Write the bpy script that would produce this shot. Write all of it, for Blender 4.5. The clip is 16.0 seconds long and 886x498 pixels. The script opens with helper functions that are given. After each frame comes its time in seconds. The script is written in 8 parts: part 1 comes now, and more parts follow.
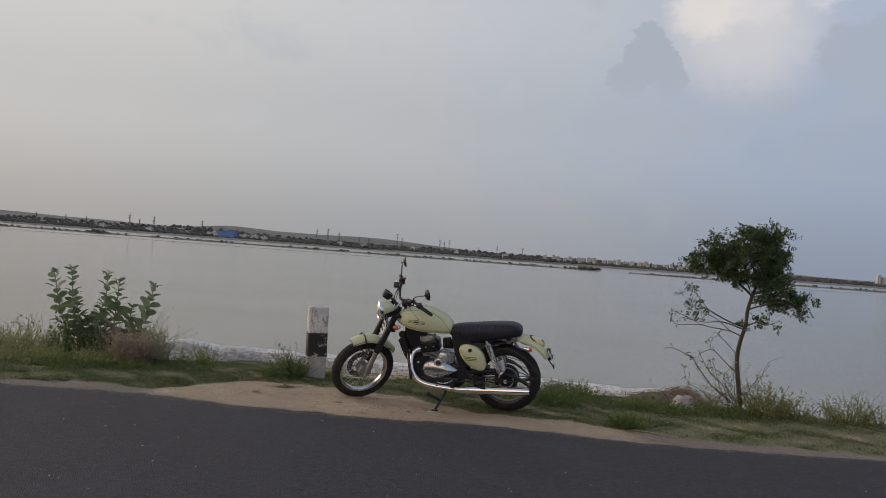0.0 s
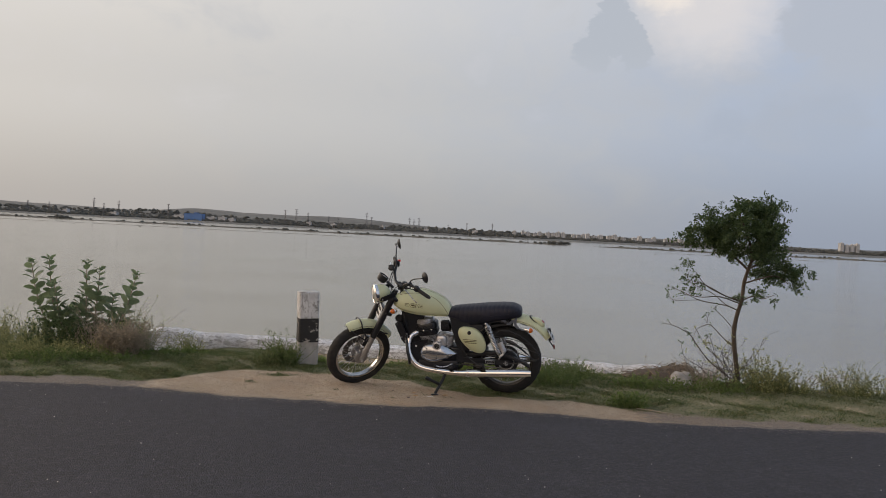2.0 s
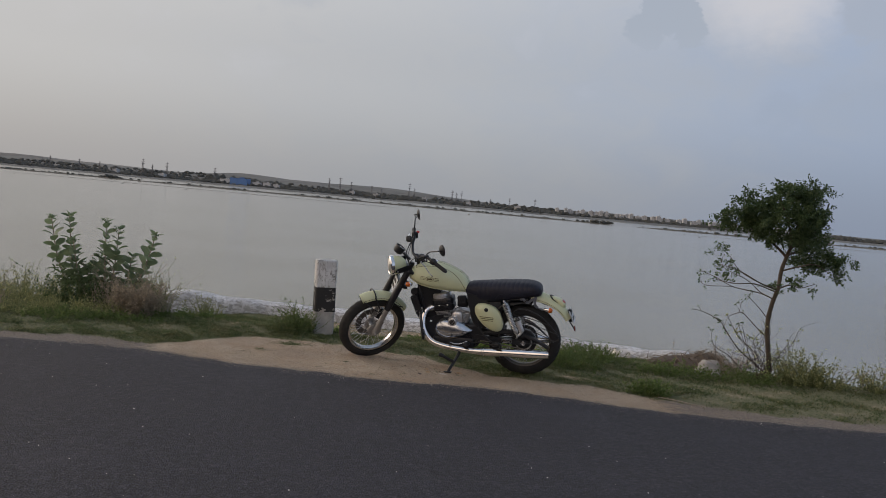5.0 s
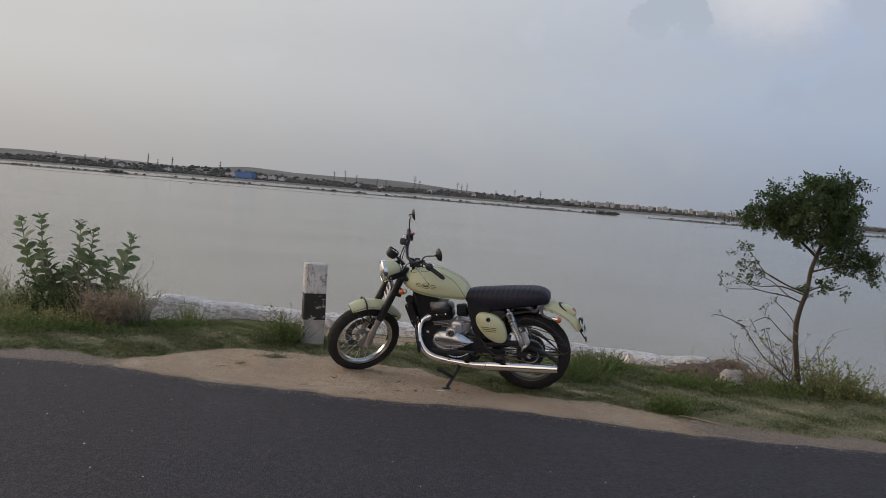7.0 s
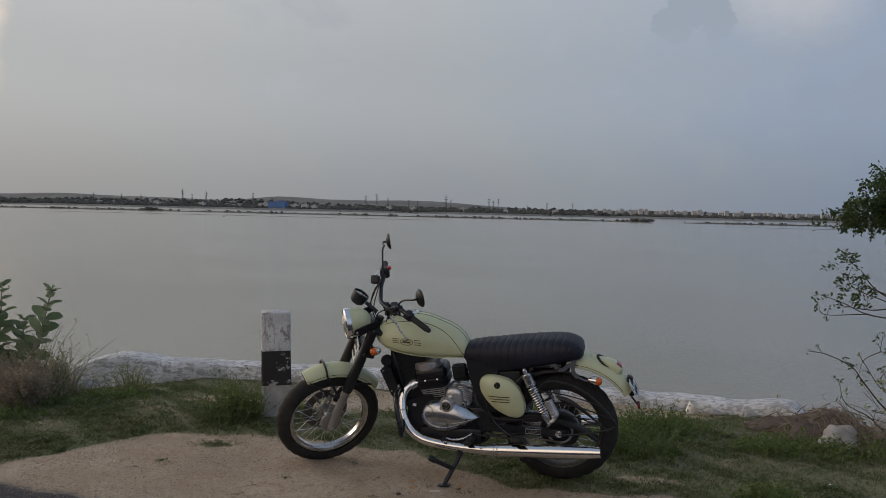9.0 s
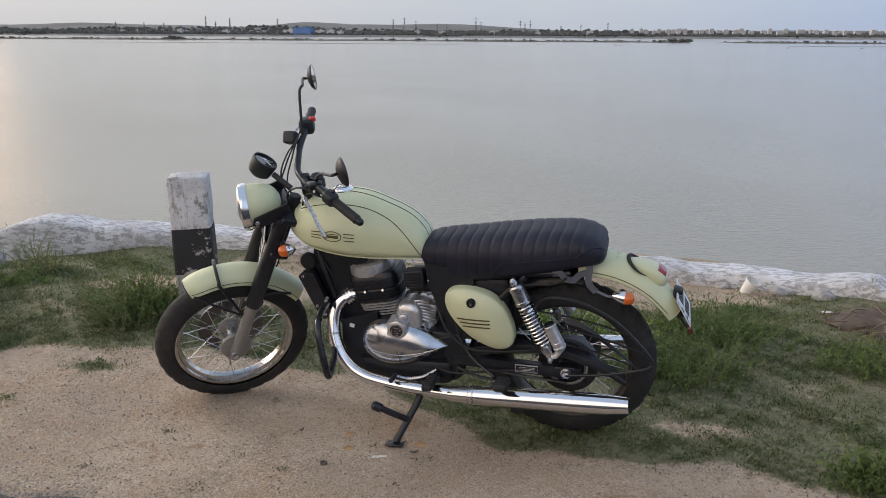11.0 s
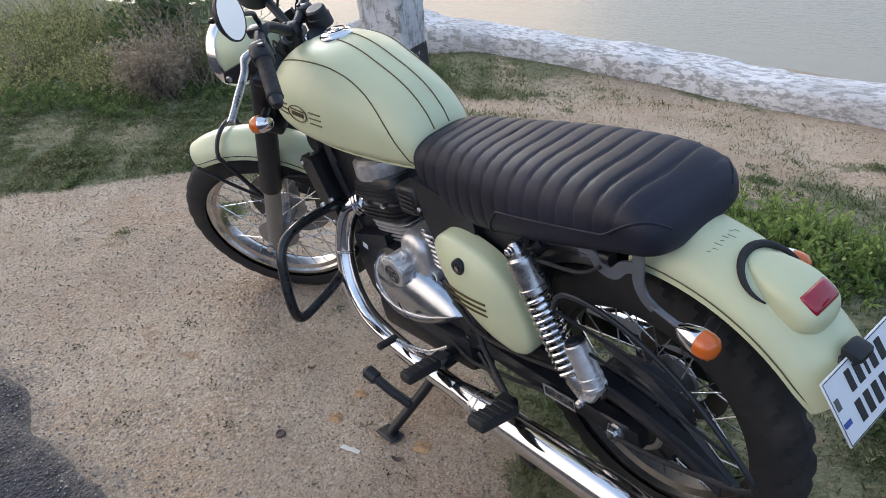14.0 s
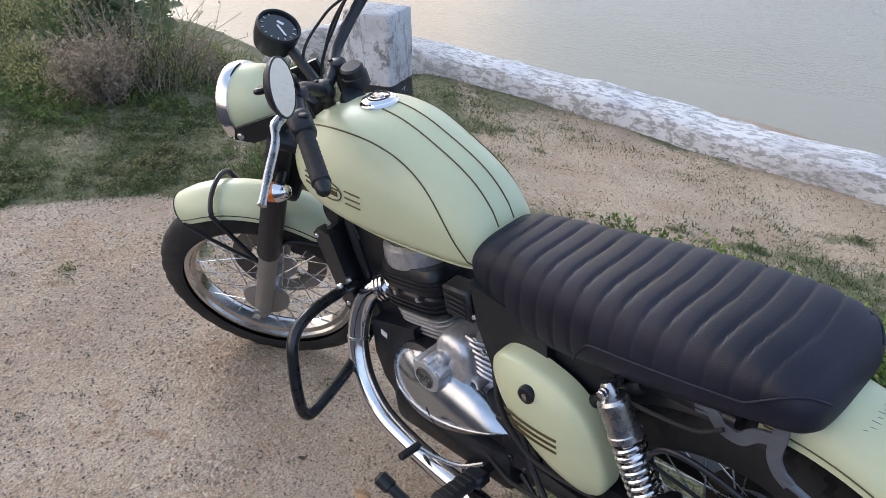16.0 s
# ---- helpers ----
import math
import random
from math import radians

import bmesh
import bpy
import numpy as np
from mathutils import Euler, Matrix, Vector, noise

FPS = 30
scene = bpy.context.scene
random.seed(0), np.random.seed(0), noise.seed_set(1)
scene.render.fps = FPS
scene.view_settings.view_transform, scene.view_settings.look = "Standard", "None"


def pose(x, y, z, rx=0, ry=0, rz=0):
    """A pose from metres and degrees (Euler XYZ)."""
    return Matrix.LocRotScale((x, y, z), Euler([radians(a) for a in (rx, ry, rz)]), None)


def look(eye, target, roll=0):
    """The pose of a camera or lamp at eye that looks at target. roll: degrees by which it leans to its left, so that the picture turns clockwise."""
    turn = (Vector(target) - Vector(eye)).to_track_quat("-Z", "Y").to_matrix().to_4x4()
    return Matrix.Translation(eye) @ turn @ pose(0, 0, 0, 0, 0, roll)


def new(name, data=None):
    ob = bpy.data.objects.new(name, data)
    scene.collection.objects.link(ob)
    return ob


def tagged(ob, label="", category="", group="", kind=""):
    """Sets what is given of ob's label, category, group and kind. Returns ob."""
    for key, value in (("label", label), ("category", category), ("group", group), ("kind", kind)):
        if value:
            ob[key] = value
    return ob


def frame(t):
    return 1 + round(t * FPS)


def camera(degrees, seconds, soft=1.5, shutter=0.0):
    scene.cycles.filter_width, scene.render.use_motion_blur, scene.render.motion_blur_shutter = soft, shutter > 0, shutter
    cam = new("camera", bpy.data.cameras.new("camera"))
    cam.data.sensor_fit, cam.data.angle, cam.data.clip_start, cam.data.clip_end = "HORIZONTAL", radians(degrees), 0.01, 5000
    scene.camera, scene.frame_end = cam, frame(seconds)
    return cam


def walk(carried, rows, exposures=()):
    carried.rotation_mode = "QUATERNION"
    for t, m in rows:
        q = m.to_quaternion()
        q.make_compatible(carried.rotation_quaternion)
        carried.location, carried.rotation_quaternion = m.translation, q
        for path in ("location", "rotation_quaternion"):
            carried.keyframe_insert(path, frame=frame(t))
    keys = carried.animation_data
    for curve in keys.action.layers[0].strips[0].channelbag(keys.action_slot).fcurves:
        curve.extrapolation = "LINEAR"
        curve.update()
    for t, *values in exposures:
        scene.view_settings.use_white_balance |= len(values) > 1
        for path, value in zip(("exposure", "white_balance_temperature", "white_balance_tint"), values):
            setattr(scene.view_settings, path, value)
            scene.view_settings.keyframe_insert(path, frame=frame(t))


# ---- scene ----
cam = camera(55.8, 16.0, 0.75)
PATH = [
    (0, (0.456, -0.595, 1.493), (0.353, 1.402, 1.504), 4.3),
    (0.5, (0.325, -0.506, 1.488), (0.230, 1.491, 1.491), 3.7),
    (1, (0.170, -0.411, 1.507), (0.101, 1.588, 1.491), 2.7),
    (1.5, (0.157, -0.402, 1.506), (0.114, 1.598, 1.478), 2.7),
    (2, (0.199, -0.400, 1.508), (0.171, 1.599, 1.470), 3.0),
    (2.5, (0.184, -0.376, 1.498), (0.183, 1.623, 1.456), 2.9),
    (3, (0.168, -0.381, 1.496), (0.180, 1.619, 1.447), 2.9),
    (3.5, (0.170, -0.385, 1.495), (0.149, 1.614, 1.442), 3.3),
    (4, (0.236, -0.282, 1.503), (0.150, 1.715, 1.445), 4.1),
    (4.5, (0.379, -0.155, 1.499), (0.257, 1.839, 1.410), 5.3),
    (7, (0.410, 0.618, 1.568), (0.277, 2.609, 1.440), 4.8),
    (7.5, (0.482, 1.144, 1.572), (0.310, 3.133, 1.455), 4.0),
    (8, (0.479, 1.659, 1.557), (0.284, 3.648, 1.479), 3.0),
    (8.5, (0.501, 2.185, 1.583), (0.295, 4.174, 1.542), 2.0),
    (9, (0.565, 2.630, 1.575), (0.347, 4.616, 1.486), 1.3),
    (11.5, (0.727, 4.841, 1.533), (0.392, 6.724, 0.950), -0.2),
    (12, (0.770, 5.213, 1.497), (0.273, 7.047, 0.835), -1.5),
    (12.5, (0.839, 5.550, 1.495), (0.161, 7.273, 0.738), -3.4),
    (13, (1.068, 5.833, 1.477), (0.195, 7.422, 0.634), -4.7),
    (13.5, (1.169, 6.101, 1.446), (0.094, 7.535, 0.558), -4.7),
    (14, (1.431, 6.283, 1.427), (0.160, 7.517, 0.498), -4.9),
    (14.5, (1.620, 6.407, 1.452), (0.234, 7.500, 0.512), -6.9),
    (15, (1.614, 6.399, 1.462), (0.236, 7.532, 0.558), -5.4),
    (15.5, (1.349, 6.349, 1.462), (0.052, 7.606, 0.604), -1.1),
    (16, (0.999, 6.319, 1.513), (-0.107, 7.699, 0.579), 1.8),
]
EXPOSURES = [(0, 0.02, 6350, 10), (0.5, -0.06, 6300, 10), (1.0, -0.02, 6250, 10), (1.5, 0.22, 6630, 10), (4.0, 0.16, 6580, 10), (4.5, -0.02, 6250, 10), (7, 0.13, 6300, 10), (8, 0.09, 6300, 9), (9, -0.24, 6100, 8), (11.5, 0.82, 5970, 10), (12, 0.64, 5770, 10), (12.5, 0.57, 5670, 10), (13.3, 0.96, 5510, 9), (14, 0.99, 5520, 8), (14.5, 1.29, 5500, 8), (15, 1.11, 5600, 8), (15.5, 1.0, 5580, 9), (16, 1.06, 5510, 9)]
walk(cam, [(t, look(eye, target, roll)) for t, eye, target, roll in PATH], EXPOSURES)

# ---- node helpers ----
from math import pi, sin, cos, atan2, sqrt


class Nodes:
    """Small wrapper to write node trees as expressions."""

    def __init__(self, tree):
        self.tree = tree
        tree.nodes.clear()

    def add(self, kind, **props):
        node = self.tree.nodes.new(kind)
        for key, value in props.items():
            setattr(node, key, value)
        return node

    def put(self, value, socket):
        if isinstance(value, bpy.types.NodeSocket):
            self.tree.links.new(value, socket)
        elif isinstance(value, (tuple, list)) and len(value) == 3 and socket.type == "RGBA":
            socket.default_value = (*value, 1.0)
        else:
            socket.default_value = value

    def math(self, op, a, b=0.0, c=0.0, clamp=False):
        node = self.add("ShaderNodeMath", operation=op, use_clamp=clamp)
        for k, v in enumerate((a, b, c)):
            self.put(v, node.inputs[k])
        return node.outputs[0]

    def step(self, value, lo, hi, a=0.0, b=1.0):
        node = self.add("ShaderNodeMapRange", interpolation_type="SMOOTHSTEP")
        for k, v in enumerate((value, lo, hi, a, b)):
            self.put(v, node.inputs[k])
        return node.outputs[0]

    def mix(self, fac, a, b, blend="MIX"):
        node = self.add("ShaderNodeMix", data_type="RGBA", blend_type=blend)
        self.put(fac, node.inputs[0])
        self.put(a, node.inputs[6])
        self.put(b, node.inputs[7])
        return node.outputs[2]

    def noise(self, vector, scale, detail=4.0, rough=0.5, distortion=0.0):
        node = self.add("ShaderNodeTexNoise")
        if vector is not None:
            self.put(vector, node.inputs["Vector"])
        for key, v in (("Scale", scale), ("Detail", detail), ("Roughness", rough), ("Distortion", distortion)):
            node.inputs[key].default_value = v
        return node.outputs[0]

    def voronoi(self, vector, scale, feature="F1"):
        node = self.add("ShaderNodeTexVoronoi", feature=feature)
        self.put(vector, node.inputs["Vector"])
        node.inputs["Scale"].default_value = scale
        return node


# ---- world: a hazy evening sky, clouded over, warmer towards the hidden sun ----
SUN_AZ, SUN_EL = -70.0, 15.0
world = bpy.data.worlds.new("evening_sky")
scene.world = world
world.use_nodes = True
w = Nodes(world.node_tree)
sky = w.add("ShaderNodeTexSky", sky_type="NISHITA", sun_disc=False, sun_elevation=radians(SUN_EL), sun_rotation=radians(SUN_AZ), dust_density=3.0)
way = w.add("ShaderNodeTexCoord").outputs["Generated"]
sep = w.add("ShaderNodeSeparateXYZ")
w.put(way, sep.inputs[0])
dx, dy, dz = sep.outputs
az = w.math("MULTIPLY", w.math("ARCTAN2", dx, dy), 180 / pi)
el = w.math("MULTIPLY", w.math("ARCSINE", dz), 180 / pi)
dome = w.add("ShaderNodeCombineXYZ")
w.put(w.math("MULTIPLY", az, 0.1), dome.inputs[0])
w.put(w.math("MULTIPLY", el, 0.16), dome.inputs[1])
dome = dome.outputs[0]
big = w.noise(dome, 0.7, 4.0, 0.55, 0.4)
fine = w.noise(dome, 2.6, 6.0, 0.6, 0.6)
puff = w.noise(dome, 9.0, 5.0, 0.6, 0.3)
soft = w.math("ADD", w.math("MULTIPLY", w.math("SUBTRACT", big, 0.5), 1.0), w.math("MULTIPLY", w.math("SUBTRACT", fine, 0.5), 0.55))


def three(a, b, c, lo, mid, hi):
    return w.mix(w.step(el, mid, hi), w.mix(w.step(el, lo, mid), a, b), c)


# a veil of haze: dull grey at the horizon, paler above, bluer away from the sun
grey = three((0.365, 0.372, 0.388), (0.485, 0.492, 0.508), (0.585, 0.588, 0.60), 0.0, 8.0, 17.0)
blue = three((0.285, 0.325, 0.405), (0.385, 0.445, 0.56), (0.445, 0.50, 0.61), 0.0, 9.0, 18.0)
veil = w.mix(w.step(w.math("ADD", az, w.math("MULTIPLY", soft, 26.0)), -8.0, 26.0), grey, blue)
rosy = three((0.42, 0.40, 0.385), (0.575, 0.55, 0.525), (0.70, 0.67, 0.63), 0.0, 8.0, 17.0)
veil = w.mix(w.math("MULTIPLY", w.step(w.math("ADD", az, w.math("MULTIPLY", soft, 20.0)), 2.0, -30.0), 0.9), veil, rosy)
# pale streaks of thin cloud
veil = w.mix(w.math("MULTIPLY", w.step(soft, 0.02, 0.34), w.step(el, 3.0, 12.0, 0.0, 0.5)), veil, (0.66, 0.63, 0.63))
veil = w.mix(w.math("MULTIPLY", w.step(soft, -0.02, -0.30), w.step(el, 2.0, 10.0, 0.0, 0.4)), veil, (0.40, 0.43, 0.49))
warm = three((0.76, 0.60, 0.47), (1.30, 1.0, 0.755), (1.58, 1.22, 0.90), 0.0, 9.0, 24.0)
veil = w.mix(w.step(w.math("ADD", az, w.math("SUBTRACT", w.math("MULTIPLY", soft, 4.0), w.math("MULTIPLY", el, 0.10))), -34.6, -37.4), veil, warm)
# dim blue sky overhead, unseen, added to darken and cool the ground
veil = w.mix(w.step(el, 22.0, 52.0), veil, (0.30, 0.352, 0.435))
wob = w.math("ADD", w.math("MULTIPLY", w.math("SUBTRACT", puff, 0.5), 1.7), w.math("MULTIPLY", w.math("SUBTRACT", fine, 0.5), 1.2))


def disc(a0, e0, r, edge=0.35, squash=1.0):
    """A rounded head of cloud, 1 inside and 0 outside."""
    qa = w.math("SUBTRACT", az, a0)
    qe = w.math("MULTIPLY", w.math("SUBTRACT", el, e0), squash)
    d = w.math("SQRT", w.math("ADD", w.math("MULTIPLY", qa, qa), w.math("MULTIPLY", qe, qe)))
    return w.step(w.math("ADD", d, wob), r + edge, r - edge)


def union(parts):
    out = parts[0]
    for q in parts[1:]:
        out = w.math("MAXIMUM", out, q)
    return out


glow = disc(16.0, 15.4, 4.0, 2.6, 1.2)
veil = w.mix(w.math("MULTIPLY", glow, 0.75), veil, (0.70, 0.67, 0.67))
veil = w.mix(w.math("MULTIPLY", disc(13.4, 17.3, 2.1, 0.9), 0.7), veil, (0.88, 0.80, 0.72))
veil = w.mix(w.math("MULTIPLY", disc(16.6, 17.9, 2.0, 0.9), 0.5), veil, (0.80, 0.75, 0.72))
veil = w.mix(w.math("MULTIPLY", disc(20.6, 18.4, 1.2, 1.0), 0.7), veil, (0.98, 0.90, 0.80))
heads = union([disc(9.9, 13.8, 1.75, 0.12), disc(8.6, 12.4, 1.3, 0.2), disc(10.9, 13.7, 1.1, 0.12), disc(11.5, 12.2, 1.1, 0.15), disc(9.8, 15.2, 0.95, 0.12)])
heads = w.math("MULTIPLY", heads, w.step(el, 9.5, 12.8))
veil = w.mix(w.math("MULTIPLY", heads, 0.92), veil, (0.425, 0.46, 0.52))
right = union([disc(22.2, 13.9, 2.0), disc(25.0, 13.6, 2.8), disc(28.0, 14.5, 3.4), disc(24.5, 10.6, 2.4, 1.2)])
right = w.math("MULTIPLY", right, w.step(el, 7.5, 12.0))
veil = w.mix(w.math("MULTIPLY", right, 0.8), veil, (0.42, 0.455, 0.525))
low = w.math("MULTIPLY", union([disc(17.6, 7.6, 1.3, 0.6), disc(20.5, 7.4, 2.0, 0.9), disc(23.5, 7.8, 2.2, 0.9)]), w.step(el, 4.5, 7.5))
veil = w.mix(w.math("MULTIPLY", low, 0.45), veil, (0.37, 0.415, 0.50))
total = w.mix(0.9, w.mix(1.0, sky.outputs[0], (0.06, 0.06, 0.06), "MULTIPLY"), veil)
back = w.add("ShaderNodeBackground")
w.put(total, back.inputs[0])
back.inputs[1].default_value = 1.0
w.put(back.outputs[0], w.add("ShaderNodeOutputWorld").inputs[0])

sun = new("sun", bpy.data.lights.new("sun", "SUN"))
sun.data.energy, sun.data.angle, sun.data.color = 0.66, radians(22), (1.0, 0.92, 0.83)
sd = Vector((sin(radians(SUN_AZ)) * cos(radians(24)), cos(radians(SUN_AZ)) * cos(radians(24)), sin(radians(24))))
sun.matrix_world = look(sd * 50, (0, 0, 0))


# ---- materials ----
def material(name, build):
    m = bpy.data.materials.new(name)
    m.use_nodes = True
    n = Nodes(m.node_tree)
    out = n.add("ShaderNodeOutputMaterial")
    bsdf = n.add("ShaderNodeBsdfPrincipled")
    n.put(bsdf.outputs[0], out.inputs[0])
    build(n, bsdf)
    return m


def place(n):
    return n.add("ShaderNodeTexCoord").outputs["Object"]


def bump(n, bsdf, height, strength=0.3, distance=0.01):
    node = n.add("ShaderNodeBump")
    node.inputs["Strength"].default_value = strength
    node.inputs["Distance"].default_value = distance
    n.put(height, node.inputs["Height"])
    n.put(node.outputs[0], bsdf.inputs["Normal"])


def simple(name, colour, rough=0.5, metal=0.0, vary=0.15, scale=30.0, bumps=0.0, coat=0.0, spec=0.5, worn=None):
    """A plain surface with two scales of variation in colour and gloss."""

    def build(n, b):
        p = place(n)
        small, large = n.noise(p, scale, 5.0, 0.6), n.noise(p, scale * 0.13, 3.0, 0.5)
        f = n.math("ADD", n.math("MULTIPLY", small, 0.5), n.math("MULTIPLY", large, 0.5))
        dark = tuple(c * (1 - vary) for c in colour)
        pale = tuple(min(1.0, c * (1 + vary)) for c in colour)
        c = n.mix(n.step(f, 0.32, 0.68), dark, pale)
        if worn:
            c = n.mix(n.step(n.noise(p, scale * 0.5, 8.0, 0.7), 0.60, 0.70), c, worn)
        n.put(c, b.inputs["Base Color"])
        n.put(n.step(small, 0.3, 0.7, max(0.02, rough * 0.85), min(1.0, rough * 1.15)), b.inputs["Roughness"])
        b.inputs["Metallic"].default_value = metal
        b.inputs["Coat Weight"].default_value = coat
        b.inputs["Specular IOR Level"].default_value = spec
        if bumps:
            bump(n, b, small, bumps, 0.004)

    return material(name, build)


def m_asphalt(n, b):
    p = place(n)
    stones = n.voronoi(p, 95.0)
    grain = n.noise(p, 160.0, 3.0, 0.6)
    patch = n.noise(p, 0.9, 5.0, 0.6)
    tone = n.add("ShaderNodeSeparateColor")
    n.put(stones.outputs["Color"], tone.inputs[0])
    c = n.mix(n.step(tone.outputs[0], 0.1, 0.95), (0.016, 0.016, 0.026), (0.048, 0.048, 0.072))
    c = n.mix(n.step(stones.outputs["Distance"], 0.30, 0.62), c, (0.018, 0.018, 0.022))
    c = n.mix(n.math("MULTIPLY", n.step(grain, 0.60, 0.72), 0.5), c, (0.155, 0.152, 0.185))
    c = n.mix(n.math("MULTIPLY", n.step(patch, 0.48, 0.72), 0.3), c, (0.056, 0.055, 0.072))
    coarse, clot = n.noise(p, 46.0, 4.0, 0.75), n.noise(p, 15.0, 4.0, 0.7)
    c = n.mix(n.step(coarse, 0.50, 0.66, 0.0, 0.65), c, (0.088, 0.085, 0.100))
    c = n.mix(n.step(clot, 0.52, 0.68, 0.0, 0.6), c, (0.020, 0.020, 0.026))
    pits = n.add("ShaderNodeMapping")
    n.put(p, pits.inputs[0])
    pits.inputs["Scale"].default_value = (0.45, 1.0, 1.0)
    c = n.mix(n.step(n.noise(pits.outputs[0], 17.0, 3.0, 0.6), 0.70, 0.74), c, (0.014, 0.014, 0.017))
    n.put(c, b.inputs["Base Color"])
    dust = n.add("ShaderNodeAttribute", attribute_name="dust").outputs["Fac"]
    blown = n.math("ADD", dust, n.math("ADD", n.math("MULTIPLY", n.math("SUBTRACT", n.noise(p, 7.0, 6.0, 0.7), 0.5), 1.6), n.math("MULTIPLY", n.math("SUBTRACT", grain, 0.5), 1.2)))
    c = n.mix(n.step(blown, 0.45, 1.05, 0.0, 0.75), c, (0.24, 0.205, 0.17))
    n.put(c, b.inputs["Base Color"])
    n.put(n.step(grain, 0.3, 0.7, 0.72, 0.95), b.inputs["Roughness"])
    bump(n, b, n.math("ADD", n.math("MULTIPLY", stones.outputs["Distance"], -1.0), n.math("MULTIPLY", grain, 0.6)), 1.0, 0.008)


def m_ground(n, b):
    p = place(n)
    cover = n.add("ShaderNodeAttribute", attribute_name="cover").outputs["Fac"]
    grain, crumb, wide = n.noise(p, 120.0, 4.0, 0.65), n.noise(p, 26.0, 5.0, 0.65), n.noise(p, 1.7, 5.0, 0.6)
    soil = n.mix(n.step(wide, 0.34, 0.66), (0.395, 0.302, 0.207), (0.505, 0.405, 0.297))
    soil = n.mix(n.math("MULTIPLY", n.step(n.noise(p, 2.3, 6.0, 0.65), 0.46, 0.66), 0.7), soil, (0.38, 0.26, 0.165))
    soil = n.mix(n.math("MULTIPLY", n.step(crumb, 0.57, 0.72), 0.55), soil, (0.25, 0.185, 0.14))
    cells = n.voronoi(p, 105.0)
    tone = n.add("ShaderNodeSeparateColor")
    n.put(cells.outputs["Color"], tone.inputs[0])
    stony = n.step(n.noise(p, 2.6, 4.0, 0.6), 0.40, 0.62, 0.25, 1.0)
    soil = n.mix(n.math("MULTIPLY", stony, n.step(tone.outputs[0], 0.84, 0.99, 0.0, 0.6)), soil, (0.20, 0.155, 0.125))
    soil = n.mix(n.math("MULTIPLY", stony, n.step(tone.outputs[1], 0.74, 0.98, 0.0, 0.6)), soil, (0.68, 0.59, 0.49))
    soil = n.mix(n.math("MULTIPLY", stony, n.step(cells.outputs["Distance"], 0.45, 0.75, 0.0, 0.2)), soil, (0.25, 0.19, 0.14))
    soil = n.mix(n.math("MULTIPLY", n.step(n.noise(p, 9.0, 6.0, 0.7), 0.62, 0.70), 0.6), soil, (0.19, 0.165, 0.125))
    fine = n.voronoi(p, 230.0)
    shade = n.add("ShaderNodeSeparateColor")
    n.put(fine.outputs["Color"], shade.inputs[0])
    soil = n.mix(n.step(shade.outputs[0], 0.68, 0.95, 0.0, 0.55), soil, (0.16, 0.118, 0.09))
    soil = n.mix(n.step(shade.outputs[1], 0.62, 0.95, 0.0, 0.55), soil, (0.64, 0.54, 0.415))
    soil = n.mix(n.math("MULTIPLY", n.step(n.noise(p, 210.0, 2.0), 0.62, 0.72), 0.7), soil, (0.52, 0.45, 0.37))
    soil = n.mix(n.step(n.noise(p, 1.1, 4.0, 0.55), 0.46, 0.66, 0.0, 0.35), soil, (0.29, 0.225, 0.17))
    soil = n.mix(n.step(n.noise(p, 6.5, 6.0, 0.68, 0.8), 0.60, 0.68, 0.0, 0.65), soil, (0.32, 0.205, 0.12))
    grey = n.add("ShaderNodeAttribute", attribute_name="gravelly").outputs["Fac"]
    grey = n.step(n.math("ADD", grey, n.math("MULTIPLY", n.math("SUBTRACT", n.noise(p, 13.0, 6.0, 0.7), 0.5), 1.3)), 0.35, 0.8, 0.0, 0.85)
    soil = n.mix(grey, soil, n.mix(n.step(n.noise(p, 55.0, 4.0, 0.7), 0.4, 0.65), (0.13, 0.115, 0.105), (0.28, 0.245, 0.215)))
    turf = n.mix(n.step(crumb, 0.35, 0.62), (0.10, 0.112, 0.056), (0.21, 0.20, 0.125))
    turf = n.mix(n.math("MULTIPLY", n.step(grain, 0.56, 0.7), 0.6), turf, (0.25, 0.20, 0.125))
    f = n.step(n.math("ADD", cover, n.math("MULTIPLY", n.math("SUBTRACT", crumb, 0.5), 0.9)), 0.36, 0.64)
    n.put(n.mix(f, soil, turf), b.inputs["Base Color"])
    b.inputs["Roughness"].default_value = 0.95
    b.inputs["Specular IOR Level"].default_value = 0.2
    bump(n, b, n.math("ADD", n.math("ADD", crumb, n.math("MULTIPLY", grain, 0.6)), n.math("MULTIPLY", cells.outputs["Distance"], -0.5)), 0.8, 0.010)


def m_water(n, b):
    p = place(n)
    node = n.add("ShaderNodeMapping")
    n.put(p, node.inputs[0])
    node.inputs["Scale"].default_value = (1.0, 2.2, 1.0)
    v = node.outputs[0]
    ripple, swell = n.noise(v, 5.0, 6.0, 0.6), n.noise(v, 0.5, 3.0, 0.5)
    calm = n.step(n.noise(p, 0.06, 3.0, 0.5), 0.35, 0.65, 0.55, 1.0)
    b.inputs["Base Color"].default_value = (0.27, 0.255, 0.20, 1)
    b.inputs["Roughness"].default_value = 0.10
    b.inputs["IOR"].default_value = 1.33
    bump(n, b, n.math("ADD", n.math("MULTIPLY", n.math("MULTIPLY", ripple, calm), 0.9), n.math("MULTIPLY", swell, 0.1)), 0.5, 0.05)


